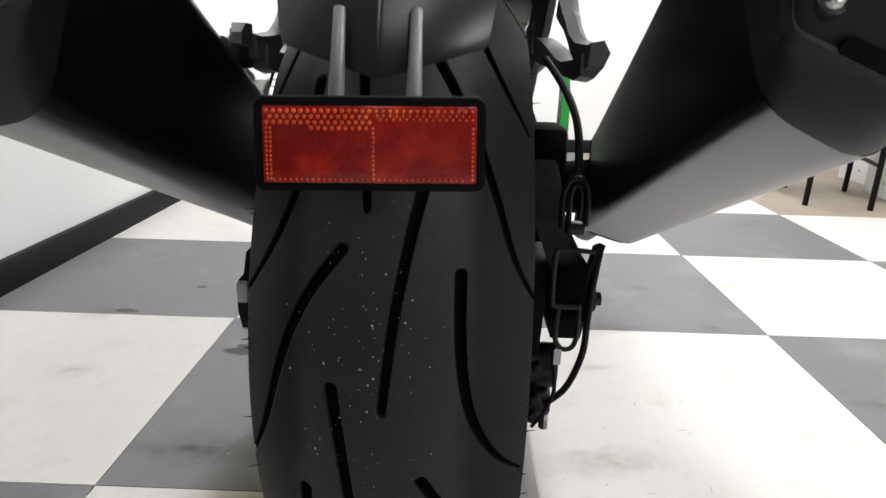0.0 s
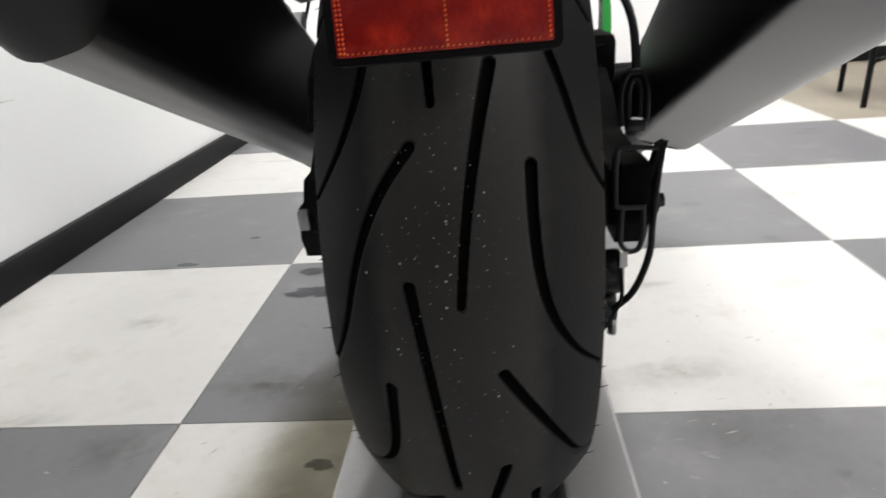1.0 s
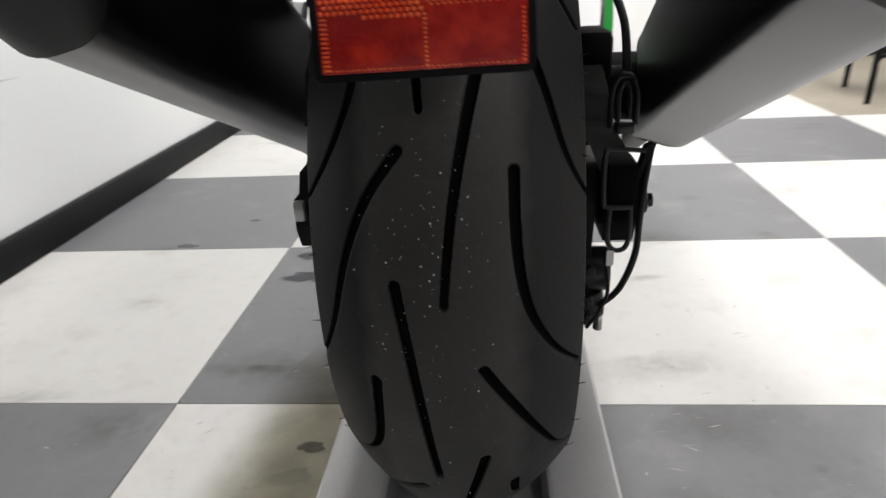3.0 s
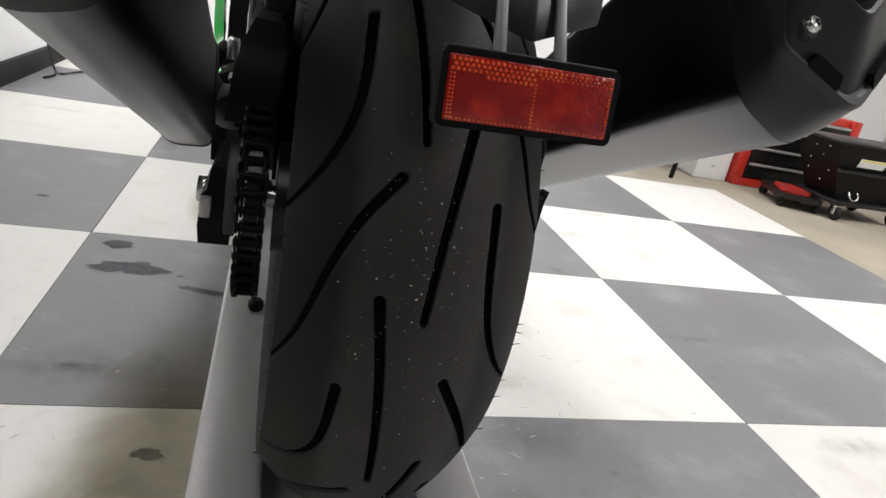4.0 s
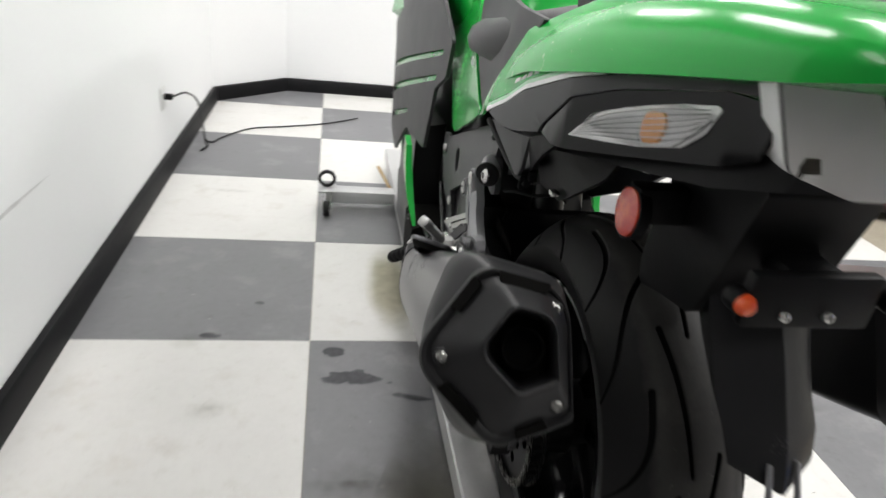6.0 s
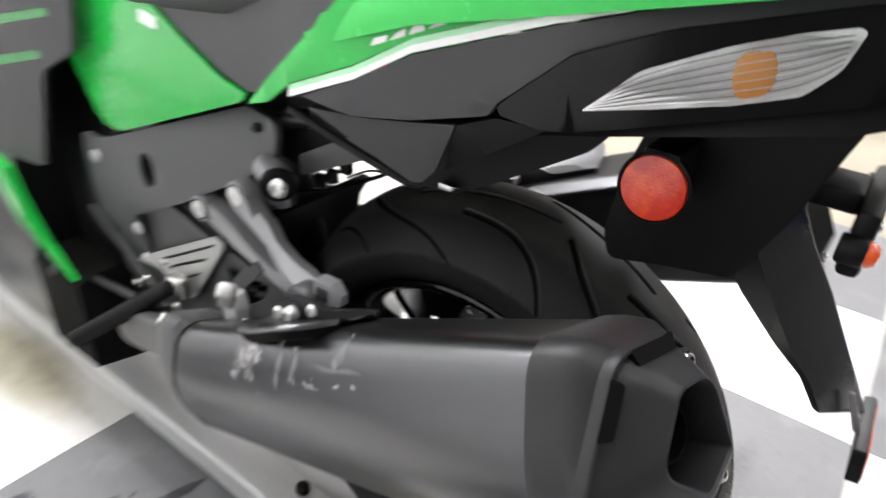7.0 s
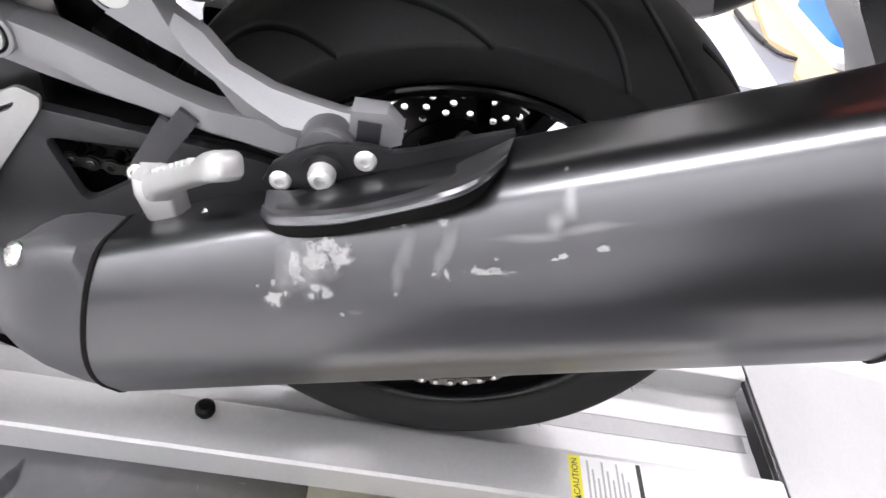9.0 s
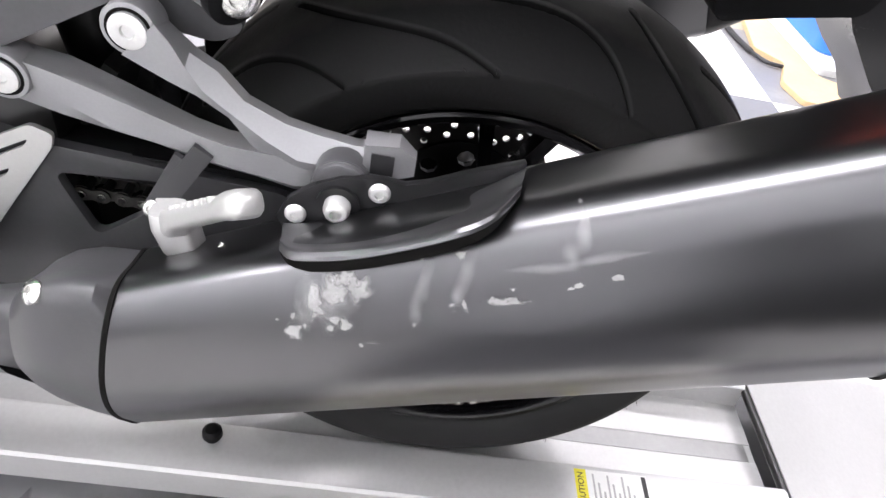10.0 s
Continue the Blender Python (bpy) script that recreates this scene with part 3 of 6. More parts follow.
for x in (0.035, 0.885):
    lifted("caster_plate", box((x - 0.035, 1.475, 0.0855), (x + 0.035, 1.565, 0.092), 0.003), DECK)
    lifted("wheel", lathe([(-0.012, 0.012), (-0.012, 0.026), (-0.008, 0.030), (0.008, 0.030), (0.012, 0.026), (0.012, 0.012)], (x, 1.455, 0.030), 32), RUBBER, "black caster wheel")
    lifted("fork", box((x - 0.018, 1.44, 0.03), (x - 0.014, 1.47, 0.09), 0.001, box((x + 0.014, 1.44, 0.03), (x + 0.018, 1.47, 0.09), 0.001)), STEEL)
    lifted("ring_eye", lathe([(-0.006, 0.022), (-0.006, 0.034), (0.006, 0.034), (0.006, 0.022)], (0, 0, 0), 32), SATIN).matrix_basis = Matrix.Translation((x, 1.53, 0.126)) @ pose(0, 0, 0, 0, 0, 90)
lifted("lock_pin", rod((0.24, 1.66, 0.14), (0.30, 1.56, 0.06), 0.007, seg=12, bevel=0.002), WOOD, "worn yellow lock lever")
for y in (0.14, 0.78):
    own = lathe([(0, 0.0001), (0, 0.010), (0.006, 0.0125), (0.014, 0.012), (0.018, 0.008), (0.019, 0.0001)], (0, 0, 0), 20, closed=False)
    own.transform(Matrix.Translation((0.352, y, 0.0918)) @ pose(0, 0, 0, 0, -90, 0))
    lifted("knob", own, BLACK, "black rubber stop knob")

# warning label stuck on the rail
label = empty("warning_label", "yellow and white caution label stuck on the lift rail", "label", at=(0.3325, -0.33, 0.092))


def stuck(name, bm, mat, text=""):
    ob = part(name, bm, mat, label, text)
    ob.matrix_parent_inverse = Matrix.Translation(label.location).inverted()
    return ob


stuck("band", box((0.3005, -0.351, 0.0921), (0.3665, -0.335, 0.0925)), YELLOW, "yellow band reading CAUTION")
stuck("sheet", box((0.3005, -0.437, 0.0921), (0.3665, -0.3512, 0.0924)), PAPER)
for k in range(9):
    stuck("text_line", box((0.306, -0.362 - k * 0.0068, 0.0924), (0.361 - 0.012 * ((k * 7) % 3), -0.3592 - k * 0.0068, 0.0926)), PRINT)
stuck("footer", box((0.303, -0.4355, 0.0924), (0.3645, -0.429, 0.0926)), INK)
text = bpy.data.curves.new("caution_word", "FONT")
text.body, text.size, text.align_x, text.align_y, text.extrude = "CAUTION", 0.0115, "CENTER", "CENTER", 0.0001
word = new("caution_word", text)
word.data.materials.append(INK)
mesh = bpy.data.meshes.new_from_object(word)
bpy.data.objects.remove(word)
word = new("caution_word", mesh)
word.parent = label
word.matrix_parent_inverse = Matrix.Translation(label.location).inverted()
word.matrix_basis = pose(0.336, -0.343, 0.0927)
own = bmesh.new()
for c in ((0.3045, -0.3475), (0.3105, -0.3475), (0.3075, -0.3385)):
    own.verts.new((*c, 0.0927))
own.faces.new(own.verts[:])
stuck("warning_sign", own, INK)

# ---- the motorcycle ----
CY, CZ = -0.119, 0.371
TR = 0.322
bike = empty("motorcycle", "green, black and grey sport motorcycle standing on a lift", "motorcycle", at=(BX, CY, 0.0490))
BACK = Matrix.Translation(bike.location).inverted()


def on(name, bm, mat, label="", parent=None, smooth=35):
    """A part of the motorcycle, or a piece of one of its parts."""
    ob = part(name, bm, mat, parent or bike, label, smooth)
    if parent is None:
        ob.matrix_parent_inverse = BACK
    return ob


def twin(ob):
    t = mirrored(ob)
    t.matrix_parent_inverse = ob.matrix_parent_inverse
    return t


# tyre: a finely divided tread into which the grooves are sunk
GROOVES = [((22.5, -0.025), (17.2, -0.047), (10.1, -0.064), (-0.4, -0.080), (-8.7, -0.096)),
           ((44.4, -0.049), (32.8, -0.054), (25.0, -0.069), (17.9, -0.094)),
           ((7.3, -0.030), (-3.1, -0.022), (-13.1, -0.016), (-24.1, -0.011)),
           ((31.2, 0.024), (22.5, 0.014), (13.6, 0.006), (5.1, 0.001)),
           ((20.2, 0.046), (11.7, 0.047), (3.9, 0.054), (-2.9, 0.070), (-9.2, 0.091)),
           ((47.3, 0.025), (39.5, 0.047), (31.3, 0.065), (22.7, 0.080), (17.4, 0.095))]
PERIOD = 51.0


def crown(v):
    """The tread's radius at a distance v from its middle."""
    v = abs(v)
    return TR - 0.052 * (v / 0.092) ** 2.1


def tyre_mesh(name, cy, cz, nu=1200, nv=220, half=0.0955, deep=0.0068, scale_w=1.0):
    us = np.concatenate([np.linspace(-75, 150, nu, endpoint=False), np.linspace(150, 285, nu // 8, endpoint=False)])
    nu = len(us)
    vs = np.linspace(-half, half, nv)
    depth = np.zeros((nu, nv))
    lines = []
    for k in range(-1, 5):
        for g in GROOVES:
            lines.append([(a + k * PERIOD, v) for a, v in g])
    for line in lines:
        fine = []
        n = len(line)
        for i in range(n - 1):
            for s in range(5):
                t = s / 5
                q = [line[max(i - 1, 0)], line[i], line[i + 1], line[min(i + 2, n - 1)]]
                fine.append([0.5 * (2 * q[1][c] + (q[2][c] - q[0][c]) * t + (2 * q[0][c] - 5 * q[1][c] + 4 * q[2][c] - q[3][c]) * t * t + (3 * q[1][c] - q[0][c] - 3 * q[2][c] + q[3][c]) * t ** 3) for c in (0, 1)])
        fine.append(line[-1])
        f = np.array(fine)
        lo, hi = f[:, 0].min() - 2, f[:, 0].max() + 2
        ids = np.nonzero((us > lo) & (us < hi))[0]
        if not len(ids):
            continue
        au = us[ids]
        best = np.full((len(ids), nv), 1.0)
        m = len(f) - 1
        for i in range(m):
            (a0, v0), (a1, v1) = f[i], f[i + 1]
            k = TR * math.pi / 180
            du, dv = (a1 - a0) * k, v1 - v0
            pu, pv = (au[:, None] - a0) * k, vs[None, :] - v0
            t = np.clip((pu * du + pv * dv) / (du * du + dv * dv + 1e-12), 0, 1)
            wide = (0.0036 - 0.0012 * (i + t) / m) * (1 - 0.40 * np.clip((abs(v0 + t * dv) - 0.045) / 0.045, 0, 1))
            best = np.minimum(best, np.hypot(pu - t * du, pv - t * dv) - wide)
        sunk = np.clip(0.5 - best / 0.0012, 0, 1) * deep * (1 - 0.5 * np.clip((np.abs(vs)[None, :] - 0.045) / 0.04, 0, 1))
        depth[ids] = np.maximum(depth[ids], sunk)
    r = np.array([crown(v) for v in vs])[None, :] - depth
    side = [(0.0952, -0.006), (0.0938, -0.014), (0.0910, -0.024), (0.0870, -0.034), (0.081, -0.041), (0.070, -0.043)]
    r_edge = crown(half)
    left = [(-x, r_edge + d) for x, d in reversed(side)]
    right = [(x, r_edge + d) for x, d in side]
    X = np.concatenate([[x for x, _ in left], vs, [x for x, _ in right]])
    Rr = np.concatenate([np.tile([q for _, q in left], (nu, 1)), np.broadcast_to(r, (nu, nv)), np.tile([q for _, q in right], (nu, 1))], 1)
    ang = np.radians(us)[:, None]
    co = np.stack([np.broadcast_to(BX + X * scale_w, Rr.shape), cy - Rr * np.cos(ang), cz + Rr * np.sin(ang)], -1).reshape(-1, 3)
    w = len(X)
    i, j = np.meshgrid(np.arange(nu), np.arange(w - 1), indexing="ij")
    nxt = (i + 1) % nu
    faces = np.stack([i * w + j, i * w + j + 1, nxt * w + j + 1, nxt * w + j], -1).reshape(-1, 4)
    mesh = bpy.data.meshes.new(name)
    mesh.from_pydata(co.tolist(), [], faces.tolist())
    finish(mesh, RUBBER, 50)
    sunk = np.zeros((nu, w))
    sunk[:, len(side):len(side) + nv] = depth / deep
    # groove depth as a mask for the shade mixed into the tread colour
    groove_mask = mesh.attributes.new("clean_rubber", "FLOAT", "POINT")
    groove_mask.data.foreach_set("value", sunk.astype(np.float32).ravel())
    return mesh


def wheel(cy, front=False):
    hub = on("front_wheel" if front else "rear_wheel", lathe([(-0.06, 0.02), (-0.06, 0.045), (-0.045, 0.05), (0.045, 0.05), (0.06, 0.045), (0.06, 0.02)], (BX, cy, CZ), 48), SATIN, "black cast motorcycle wheel")
    w = 0.68 if front else 1.0
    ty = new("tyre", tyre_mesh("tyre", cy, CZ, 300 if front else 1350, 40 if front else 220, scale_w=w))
    ty.parent = hub
    ty["label"] = "worn black grooved rubber tyre"
    rp = [(-0.076, 0.2085), (-0.0815, 0.2090), (-0.0840, 0.2065), (-0.0835, 0.2010), (-0.072, 0.1930), (-0.05, 0.186), (0.05, 0.186), (0.072, 0.1930), (0.0835, 0.2010), (0.0840, 0.2065), (0.0815, 0.2090), (0.076, 0.2085), (0.05, 0.196), (-0.05, 0.196)]
    on("rim", lathe([(x * w, r + 0.0135) for x, r in rp], (BX, cy, CZ), 120), GLOSS, "black glossy rim", hub)
    for k in range(5):
        for dk in (-0.20, 0.20):
            a = 2 * math.pi * k / 5 + 0.489
            p = Vector((0, math.cos(a), math.sin(a)))
            q = Vector((0, math.cos(a + dk), math.sin(a + dk)))
            c = Vector((BX, cy, CZ))
            s = Vector((0, -p.z, p.y))
            rings = []
            for t, wd, th in ((0.040, 0.014, 0.028), (0.11, 0.0068, 0.013), (0.205, 0.008, 0.015)):
                d = (p * (1 - t / 0.2) + q * (t / 0.21)).normalized() * t
                rings.append([c + d + s * wd * 0.9 + Vector((th, 0, 0)), c + d - s * wd * 0.9 + Vector((th, 0, 0)), c + d - s * wd + Vector((-th, 0, 0)), c + d + s * wd + Vector((-th, 0, 0))])
            on("spoke", bevelled(loft(rings), 0.004, 2, 30), GLOSS, "", hub)
    return hub


rear = wheel(CY)
front = wheel(1.36, True)
rnd = random.Random(4)
own = bmesh.new()
for _ in range(170):
    a, v = rnd.gauss(8, 13), rnd.gauss(-0.010, 0.024)
    if abs(v) > 0.08:
        continue
    r = crown(v) + 0.0001
    m = Matrix.Translation((BX + v, CY - r * math.cos(radians(a)), CZ + r * math.sin(radians(a)))) @ pose(0, 0, 0, rnd.uniform(0, 360), rnd.uniform(0, 360), 0)
    bmesh.ops.create_icosphere(own, subdivisions=1, radius=rnd.choice((0.0002, 0.0002, 0.0003, 0.0003, 0.0004, 0.0005, 0.0008)), matrix=m)
on("grit", own, DUST, "pale grit stuck to the tread", rear)["kind"] = "stuff"
own = bmesh.new()
for k in range(46):
    a, sgn = rnd.uniform(-60, 120), rnd.choice((-1, 1))
    r = crown(0.09) - 0.004
    p = Vector((BX + sgn * 0.093, CY - r * math.cos(radians(a)), CZ + r * math.sin(radians(a))))
    rod(p, p + Vector((sgn * rnd.uniform(0.004, 0.008), rnd.uniform(-0.002, 0.002), rnd.uniform(-0.002, 0.002))), 0.0005, 0.0002, 5, bm=own)
on("rubber_hair", own, RUBBER, "moulding hairs on the tyre shoulders", rear)["kind"] = "stuff"

# brake disc with drilled holes, on the far side
DX = 0.561


def ring_plate(x, cy, cz, r0, r1, thick, drilled, hole_r, seg=90, wave=0.0):
    own = bmesh.new()
    edges = []
    def loop(yc, zc, r, n, deep=0.0):
        rs = [r - deep * max(0.0, math.cos(20 * math.pi * k / n)) ** 3 for k in range(n)]
        vs = [own.verts.new((0, yc + rs[k] * math.cos(2 * math.pi * k / n), zc + rs[k] * math.sin(2 * math.pi * k / n))) for k in range(n)]
        return [own.edges.new((vs[k - 1], vs[k])) for k in range(n)]
    edges += loop(cy, cz, r1, seg, wave) + loop(cy, cz, r0, seg // 2)
    for rr, count, off in drilled:
        for k in range(count):
            a = 2 * math.pi * (k + off) / count
            edges += loop(cy + rr * math.cos(a), cz + rr * math.sin(a), hole_r, 8)
    bmesh.ops.triangle_fill(own, use_beauty=True, use_dissolve=False, edges=edges)
    bmesh.ops.recalc_face_normals(own, faces=own.faces[:])
    ret = bmesh.ops.extrude_face_region(own, geom=own.faces[:])
    for g in ret["geom"]:
        if isinstance(g, bmesh.types.BMVert):
            g.co.x += thick
    for v in own.verts:
        v.co.x += x - thick / 2
    return own


disc = on("brake_disc", ring_plate(DX, CY, CZ, 0.080, 0.123, 0.005, ((0.090, 20, 0), (0.102, 20, 0.33), (0.113, 20, 0.66)), 0.0044, 120, 0.005), DISC, "drilled steel brake disc", rear)
# dark faces and bright edges put the disc's shade and lit rim into colour
disc.data.materials.append(ZINC)
for face in disc.data.polygons:
    face.material_index = 1 if abs(face.normal.x) < 0.5 else 0
on("disc_carrier", ring_plate(DX - 0.004, CY, CZ, 0.035, 0.082, 0.006, ((0.060, 8, 0),), 0.011), SATIN, "", rear)
on("sprocket", ring_plate(0.338, CY, CZ, 0.030, 0.103, 0.0125, ((0.070, 6, 0), (0.050, 6, 0.5)), 0.010), SATIN, "black drilled chain sprocket", rear)
on("sprocket_carrier", lathe([(-0.10, 0.02), (-0.10, 0.06), (-0.05, 0.065), (-0.05, 0.02)], (BX, CY, CZ), 40), SATIN, "", rear)

# chain: separate links round both sprockets
CX, FY, FZ, RA, RB = 0.338, 0.430, 0.455, 0.106, 0.040
loop = []
d = Vector((FY - CY, FZ - CZ))
base = math.atan2(d.y, d.x)
off = math.acos((RA - RB) / d.length)
for k in range(41):
    a = base + off + (2 * math.pi - 2 * off) * k / 40
    loop.append((CY + RA * math.cos(a), CZ + RA * math.sin(a)))
for k in range(17):
    a = base - off + 2 * off * k / 16
    loop.append((FY + RB * math.cos(a), FZ + RB * math.sin(a)))
loop.append(loop[0])
seglen = [math.dist(p, q) for p, q in zip(loop, loop[1:])]
total = sum(seglen)
count = round(total / 0.0159) // 2 * 2


def along(s):
    s %= total
    for (p, q), length in zip(zip(loop, loop[1:]), seglen):
        if s <= length:
            return Vector((0, p[0] + (q[0] - p[0]) * s / length, p[1] + (q[1] - p[1]) * s / length))
        s -= length
    return Vector((0, *loop[0]))


chain = on("drive_chain", rod((CX - 0.011, FY, FZ), (CX + 0.011, FY, FZ), 0.030, seg=24), SATIN, "black drive chain with bright pins")
for k in range(count):
    p, q = along(k * total / count), along((k + 1) * total / count)
    e = (q - p).normalized()
    up = Vector((1, 0, 0)).cross(e)
    gap = 0.0105 if k % 2 else 0.0075
    own = None
    for sx in (-1, 1):
        ringa = []
        for x in (CX + sx * gap, CX + sx * (gap + 0.0022)):
            pts = []
            for c, a0 in ((q, -90), (p, 90)):
                for j in range(7):
                    a = radians(a0 + 30 * j)
                    pts.append(c + e * 0.0068 * math.cos(a) + up * 0.0068 * math.sin(a) + Vector((x, 0, 0)))
            pts[7:7] = [(p + q) / 2 + up * 0.0048 + Vector((x, 0, 0))]
            pts.append((p + q) / 2 - up * 0.0048 + Vector((x, 0, 0)))
            ringa.append(pts)
        own = loft(ringa, bm=own)
    rod(p + Vector((CX - 0.0135, 0, 0)), p + Vector((CX + 0.0135, 0, 0)), 0.0042, seg=10, bm=own)
    link = on("chain_link", own, CHAINM, "", chain)
    # outward plate faces paler, the rest near-black: lit and shaded sides as colours
    link.data.materials.append(LINKM)
    for face in link.data.polygons:
        face.material_index = 1 if face.normal.x < -0.9 else 0

own = bmesh.new()
for k in range(count):
    p = along(k * total / count)
    rod(p + Vector((CX - 0.0142, 0, 0)), p + Vector((CX - 0.0120, 0, 0)), 0.0030, 0.0034, 8, bm=own)
on("pin_heads", own, STEEL, "bright pin heads", chain)["kind"] = "stuff"

# swingarm, both arms
arm = [(0.50, 0.60), (0.36, 0.575), (0.24, 0.545), (0.05, 0.530), (-0.06, 0.480), (-0.115, 0.455), (-0.165, 0.430), (-0.185, 0.400), (-0.185, 0.350), (-0.160, 0.335), (-0.02, 0.340), (0.10, 0.365), (0.24, 0.375), (0.50, 0.40)]
tri_hole = [(0.226, 0.518), (0.136, 0.524), (0.150, 0.495), (0.203, 0.456)]
on("swingarm", panel(arm, 0.312, 0.010, [tri_hole], 0.06, 0.012, 0.003), FRAMEG, "dark grey cast swingarm")
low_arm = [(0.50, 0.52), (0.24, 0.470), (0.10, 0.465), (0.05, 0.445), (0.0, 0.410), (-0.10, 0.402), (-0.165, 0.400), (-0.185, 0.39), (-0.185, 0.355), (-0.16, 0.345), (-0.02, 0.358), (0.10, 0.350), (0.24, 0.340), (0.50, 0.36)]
on("swingarm", panel(low_arm, 2 * BX - 0.322, 0.040, (), 1, 0.012, 0.003), SOOT_SHADE, "near-black swingarm")
on("swingarm_bridge", box((0.315, 0.34, 0.44), (0.605, 0.44, 0.56), 0.02), SATIN)
for sx in (1, -1):
    x = lambda v: v if sx == 1 else 2 * BX - v
    on("axle_nut", rod((x(0.280), CY, CZ), (x(0.293), CY, CZ), 0.015, seg=6, bevel=0.002), STEEL, "steel axle nut")
    on("chain_adjuster", box((min(x(0.288), x(0.300)), -0.184, 0.362), (max(x(0.288), x(0.300)), -0.172, 0.384), 0.003), ALUL, "bright adjuster block")
    rings = []
    for z, a, y0 in ((0.330, 0.288, -0.170), (0.352, 0.287, -0.178), (0.384, 0.289, -0.178), (0.390, 0.294, -0.174), (0.412, 0.297, -0.172), (0.418, 0.303, -0.165), (0.446, 0.308, -0.150)):
        z = z if sx == 1 else min(z, 0.38 + (z - 0.33) * 0.2)
        rings.append([(x(a), y0, z), (x(0.318), y0, z), (x(0.318), -0.085, z), (x(a), -0.085, z)])
    on("axle_block", bevelled(loft(rings if sx == 1 else rings[:3]), 0.002), BLACK)
on("axle", rod((0.285, CY, CZ), (0.64, CY, CZ), 0.012, seg=20), STEEL)
on("swingarm_box", box((0.3225, 0.22, 0.33), (0.375, 0.46, 0.58), 0.008), SATIN)
on("chain_slider", panel([(0.10, 0.40), (0.10, 0.545), (0.26, 0.57), (0.46, 0.58), (0.46, 0.40)], 0.356, 0.006, (), 1, 0.01), SOOT_SHADE, "near-black inner chain guard")
guard = [(0.24, 0.540), (0.06, 0.538), (-0.05, 0.528), (-0.12, 0.505), (-0.118, 0.492), (-0.03, 0.510), (0.10, 0.514), (0.24, 0.512)]
cg = on("chain_guard", panel(guard, 0.320, 0.030, (), 0.05, 0.008, 0.003), BLACK, "black plastic chain guard")
# added black plate that blocks the bright gap between chain and tyre
on("chain_backing", panel([(0.02, 0.345), (0.02, 0.455), (0.24, 0.500), (0.24, 0.335)], 0.3555, 0.005, (), 1, 0.01), SOOT_SHADE, "added black plate filling the gap behind the chain")
blade = [[(xa, y, z), (xb, y, z), (xb + 0.004, y + 0.012, z), (xa, y + 0.030, z)] for z, xa, xb, y in ((0.455, 0.304, 0.340, -0.154), (0.475, 0.306, 0.349, -0.154), (0.505, 0.309, 0.354, -0.148), (0.532, 0.315, 0.356, -0.132), (0.552, 0.324, 0.353, -0.106))]
on("guard_tail", bevelled(loft(blade), 0.003), BLACK, "", cg)

# brake caliper, hoses and sensor on the far side
own = rod((0.570, -0.150, 0.290), (0.613, -0.150, 0.290), 0.024, seg=24, bevel=0.004)
own = rod((0.570, -0.140, 0.245), (0.610, -0.140, 0.245), 0.022, seg=24, bevel=0.004, bm=own)
own = box((0.566, -0.165, 0.232), (0.592, -0.105, 0.305), 0.006, own)
cal = on("brake_caliper", own, SATIN, "black rear brake caliper with hoses")
on("bracket", panel([(-0.185, 0.375), (-0.175, 0.415), (-0.12, 0.42), (-0.095, 0.36), (-0.10, 0.30), (-0.12, 0.235), (-0.17, 0.24), (-0.165, 0.31)], 0.570, 0.022, (), 1, 0.012, 0.002), BLACK, "", cal)
on("piston_housing", box((0.600, -0.198, 0.372), (0.630, -0.150, 0.418), 0.006), SOOT_SHADE, "", cal)
# paler grey tube, its thin highlight put into the colour
on("frame_loop", tube([(0.632, -0.203, 0.432), (0.602, -0.203, 0.434), (0.596, -0.203, 0.428), (0.596, -0.203, 0.385), (0.600, -0.203, 0.378), (0.622, -0.203, 0.377)], 0.0024, 8), GREYP, "", cal)
for h in (0.0, 0.0062):
    on("hose", tube([(0.600 + h, -0.195, 0.452 + h), (0.5995 + h, -0.195, 0.480), (0.604 + h * 0.6, -0.195, 0.496 - h), (0.611, -0.195, 0.499 - h), (0.618 - h * 0.6, -0.195, 0.496 - h), (0.6225 - h, -0.195, 0.480), (0.622 - h, -0.195, 0.455 + h)], 0.0027, 8), HOSE, "", cal)
on("hose_clamp", box((0.604, -0.199, 0.446), (0.622, -0.186, 0.458), 0.003), SATIN, "", cal)
on("hose", tube([(0.613, -0.19, 0.50), (0.614, -0.16, 0.54), (0.61, -0.10, 0.57), (0.60, 0.0, 0.60)], 0.004, 8), HOSE, "", cal)
on("hose", tube([(0.640, -0.185, 0.425), (0.635, -0.192, 0.395), (0.632, -0.196, 0.36), (0.630, -0.196, 0.325), (0.618, -0.19, 0.285), (0.600, -0.18, 0.26)], 0.0034, 10), HOSE, "", cal)
# grey where the other hoses are black, for a highlight in the colour
on("hose", tube([(0.603, -0.198, 0.376), (0.602, -0.198, 0.345), (0.606, -0.198, 0.334), (0.613, -0.198, 0.331), (0.620, -0.198, 0.335), (0.623, -0.198, 0.35), (0.622, -0.198, 0.378)], 0.0026, 8), GREYP, "", cal)
on("cable", tube([(0.60, -0.2, 0.33), (0.604, -0.205, 0.29), (0.596, -0.2, 0.262), (0.585, -0.2, 0.245)], 0.0020, 8), HOSE, "", cal)
on("link", bevelled(loft([[(0.636, -0.19, 0.432), (0.644, -0.19, 0.435), (0.640, -0.18, 0.435), (0.634, -0.18, 0.432)], [(0.628, -0.19, 0.402), (0.636, -0.19, 0.400), (0.634, -0.18, 0.400), (0.627, -0.18, 0.402)]]), 0.001), BLACK, "", cal)
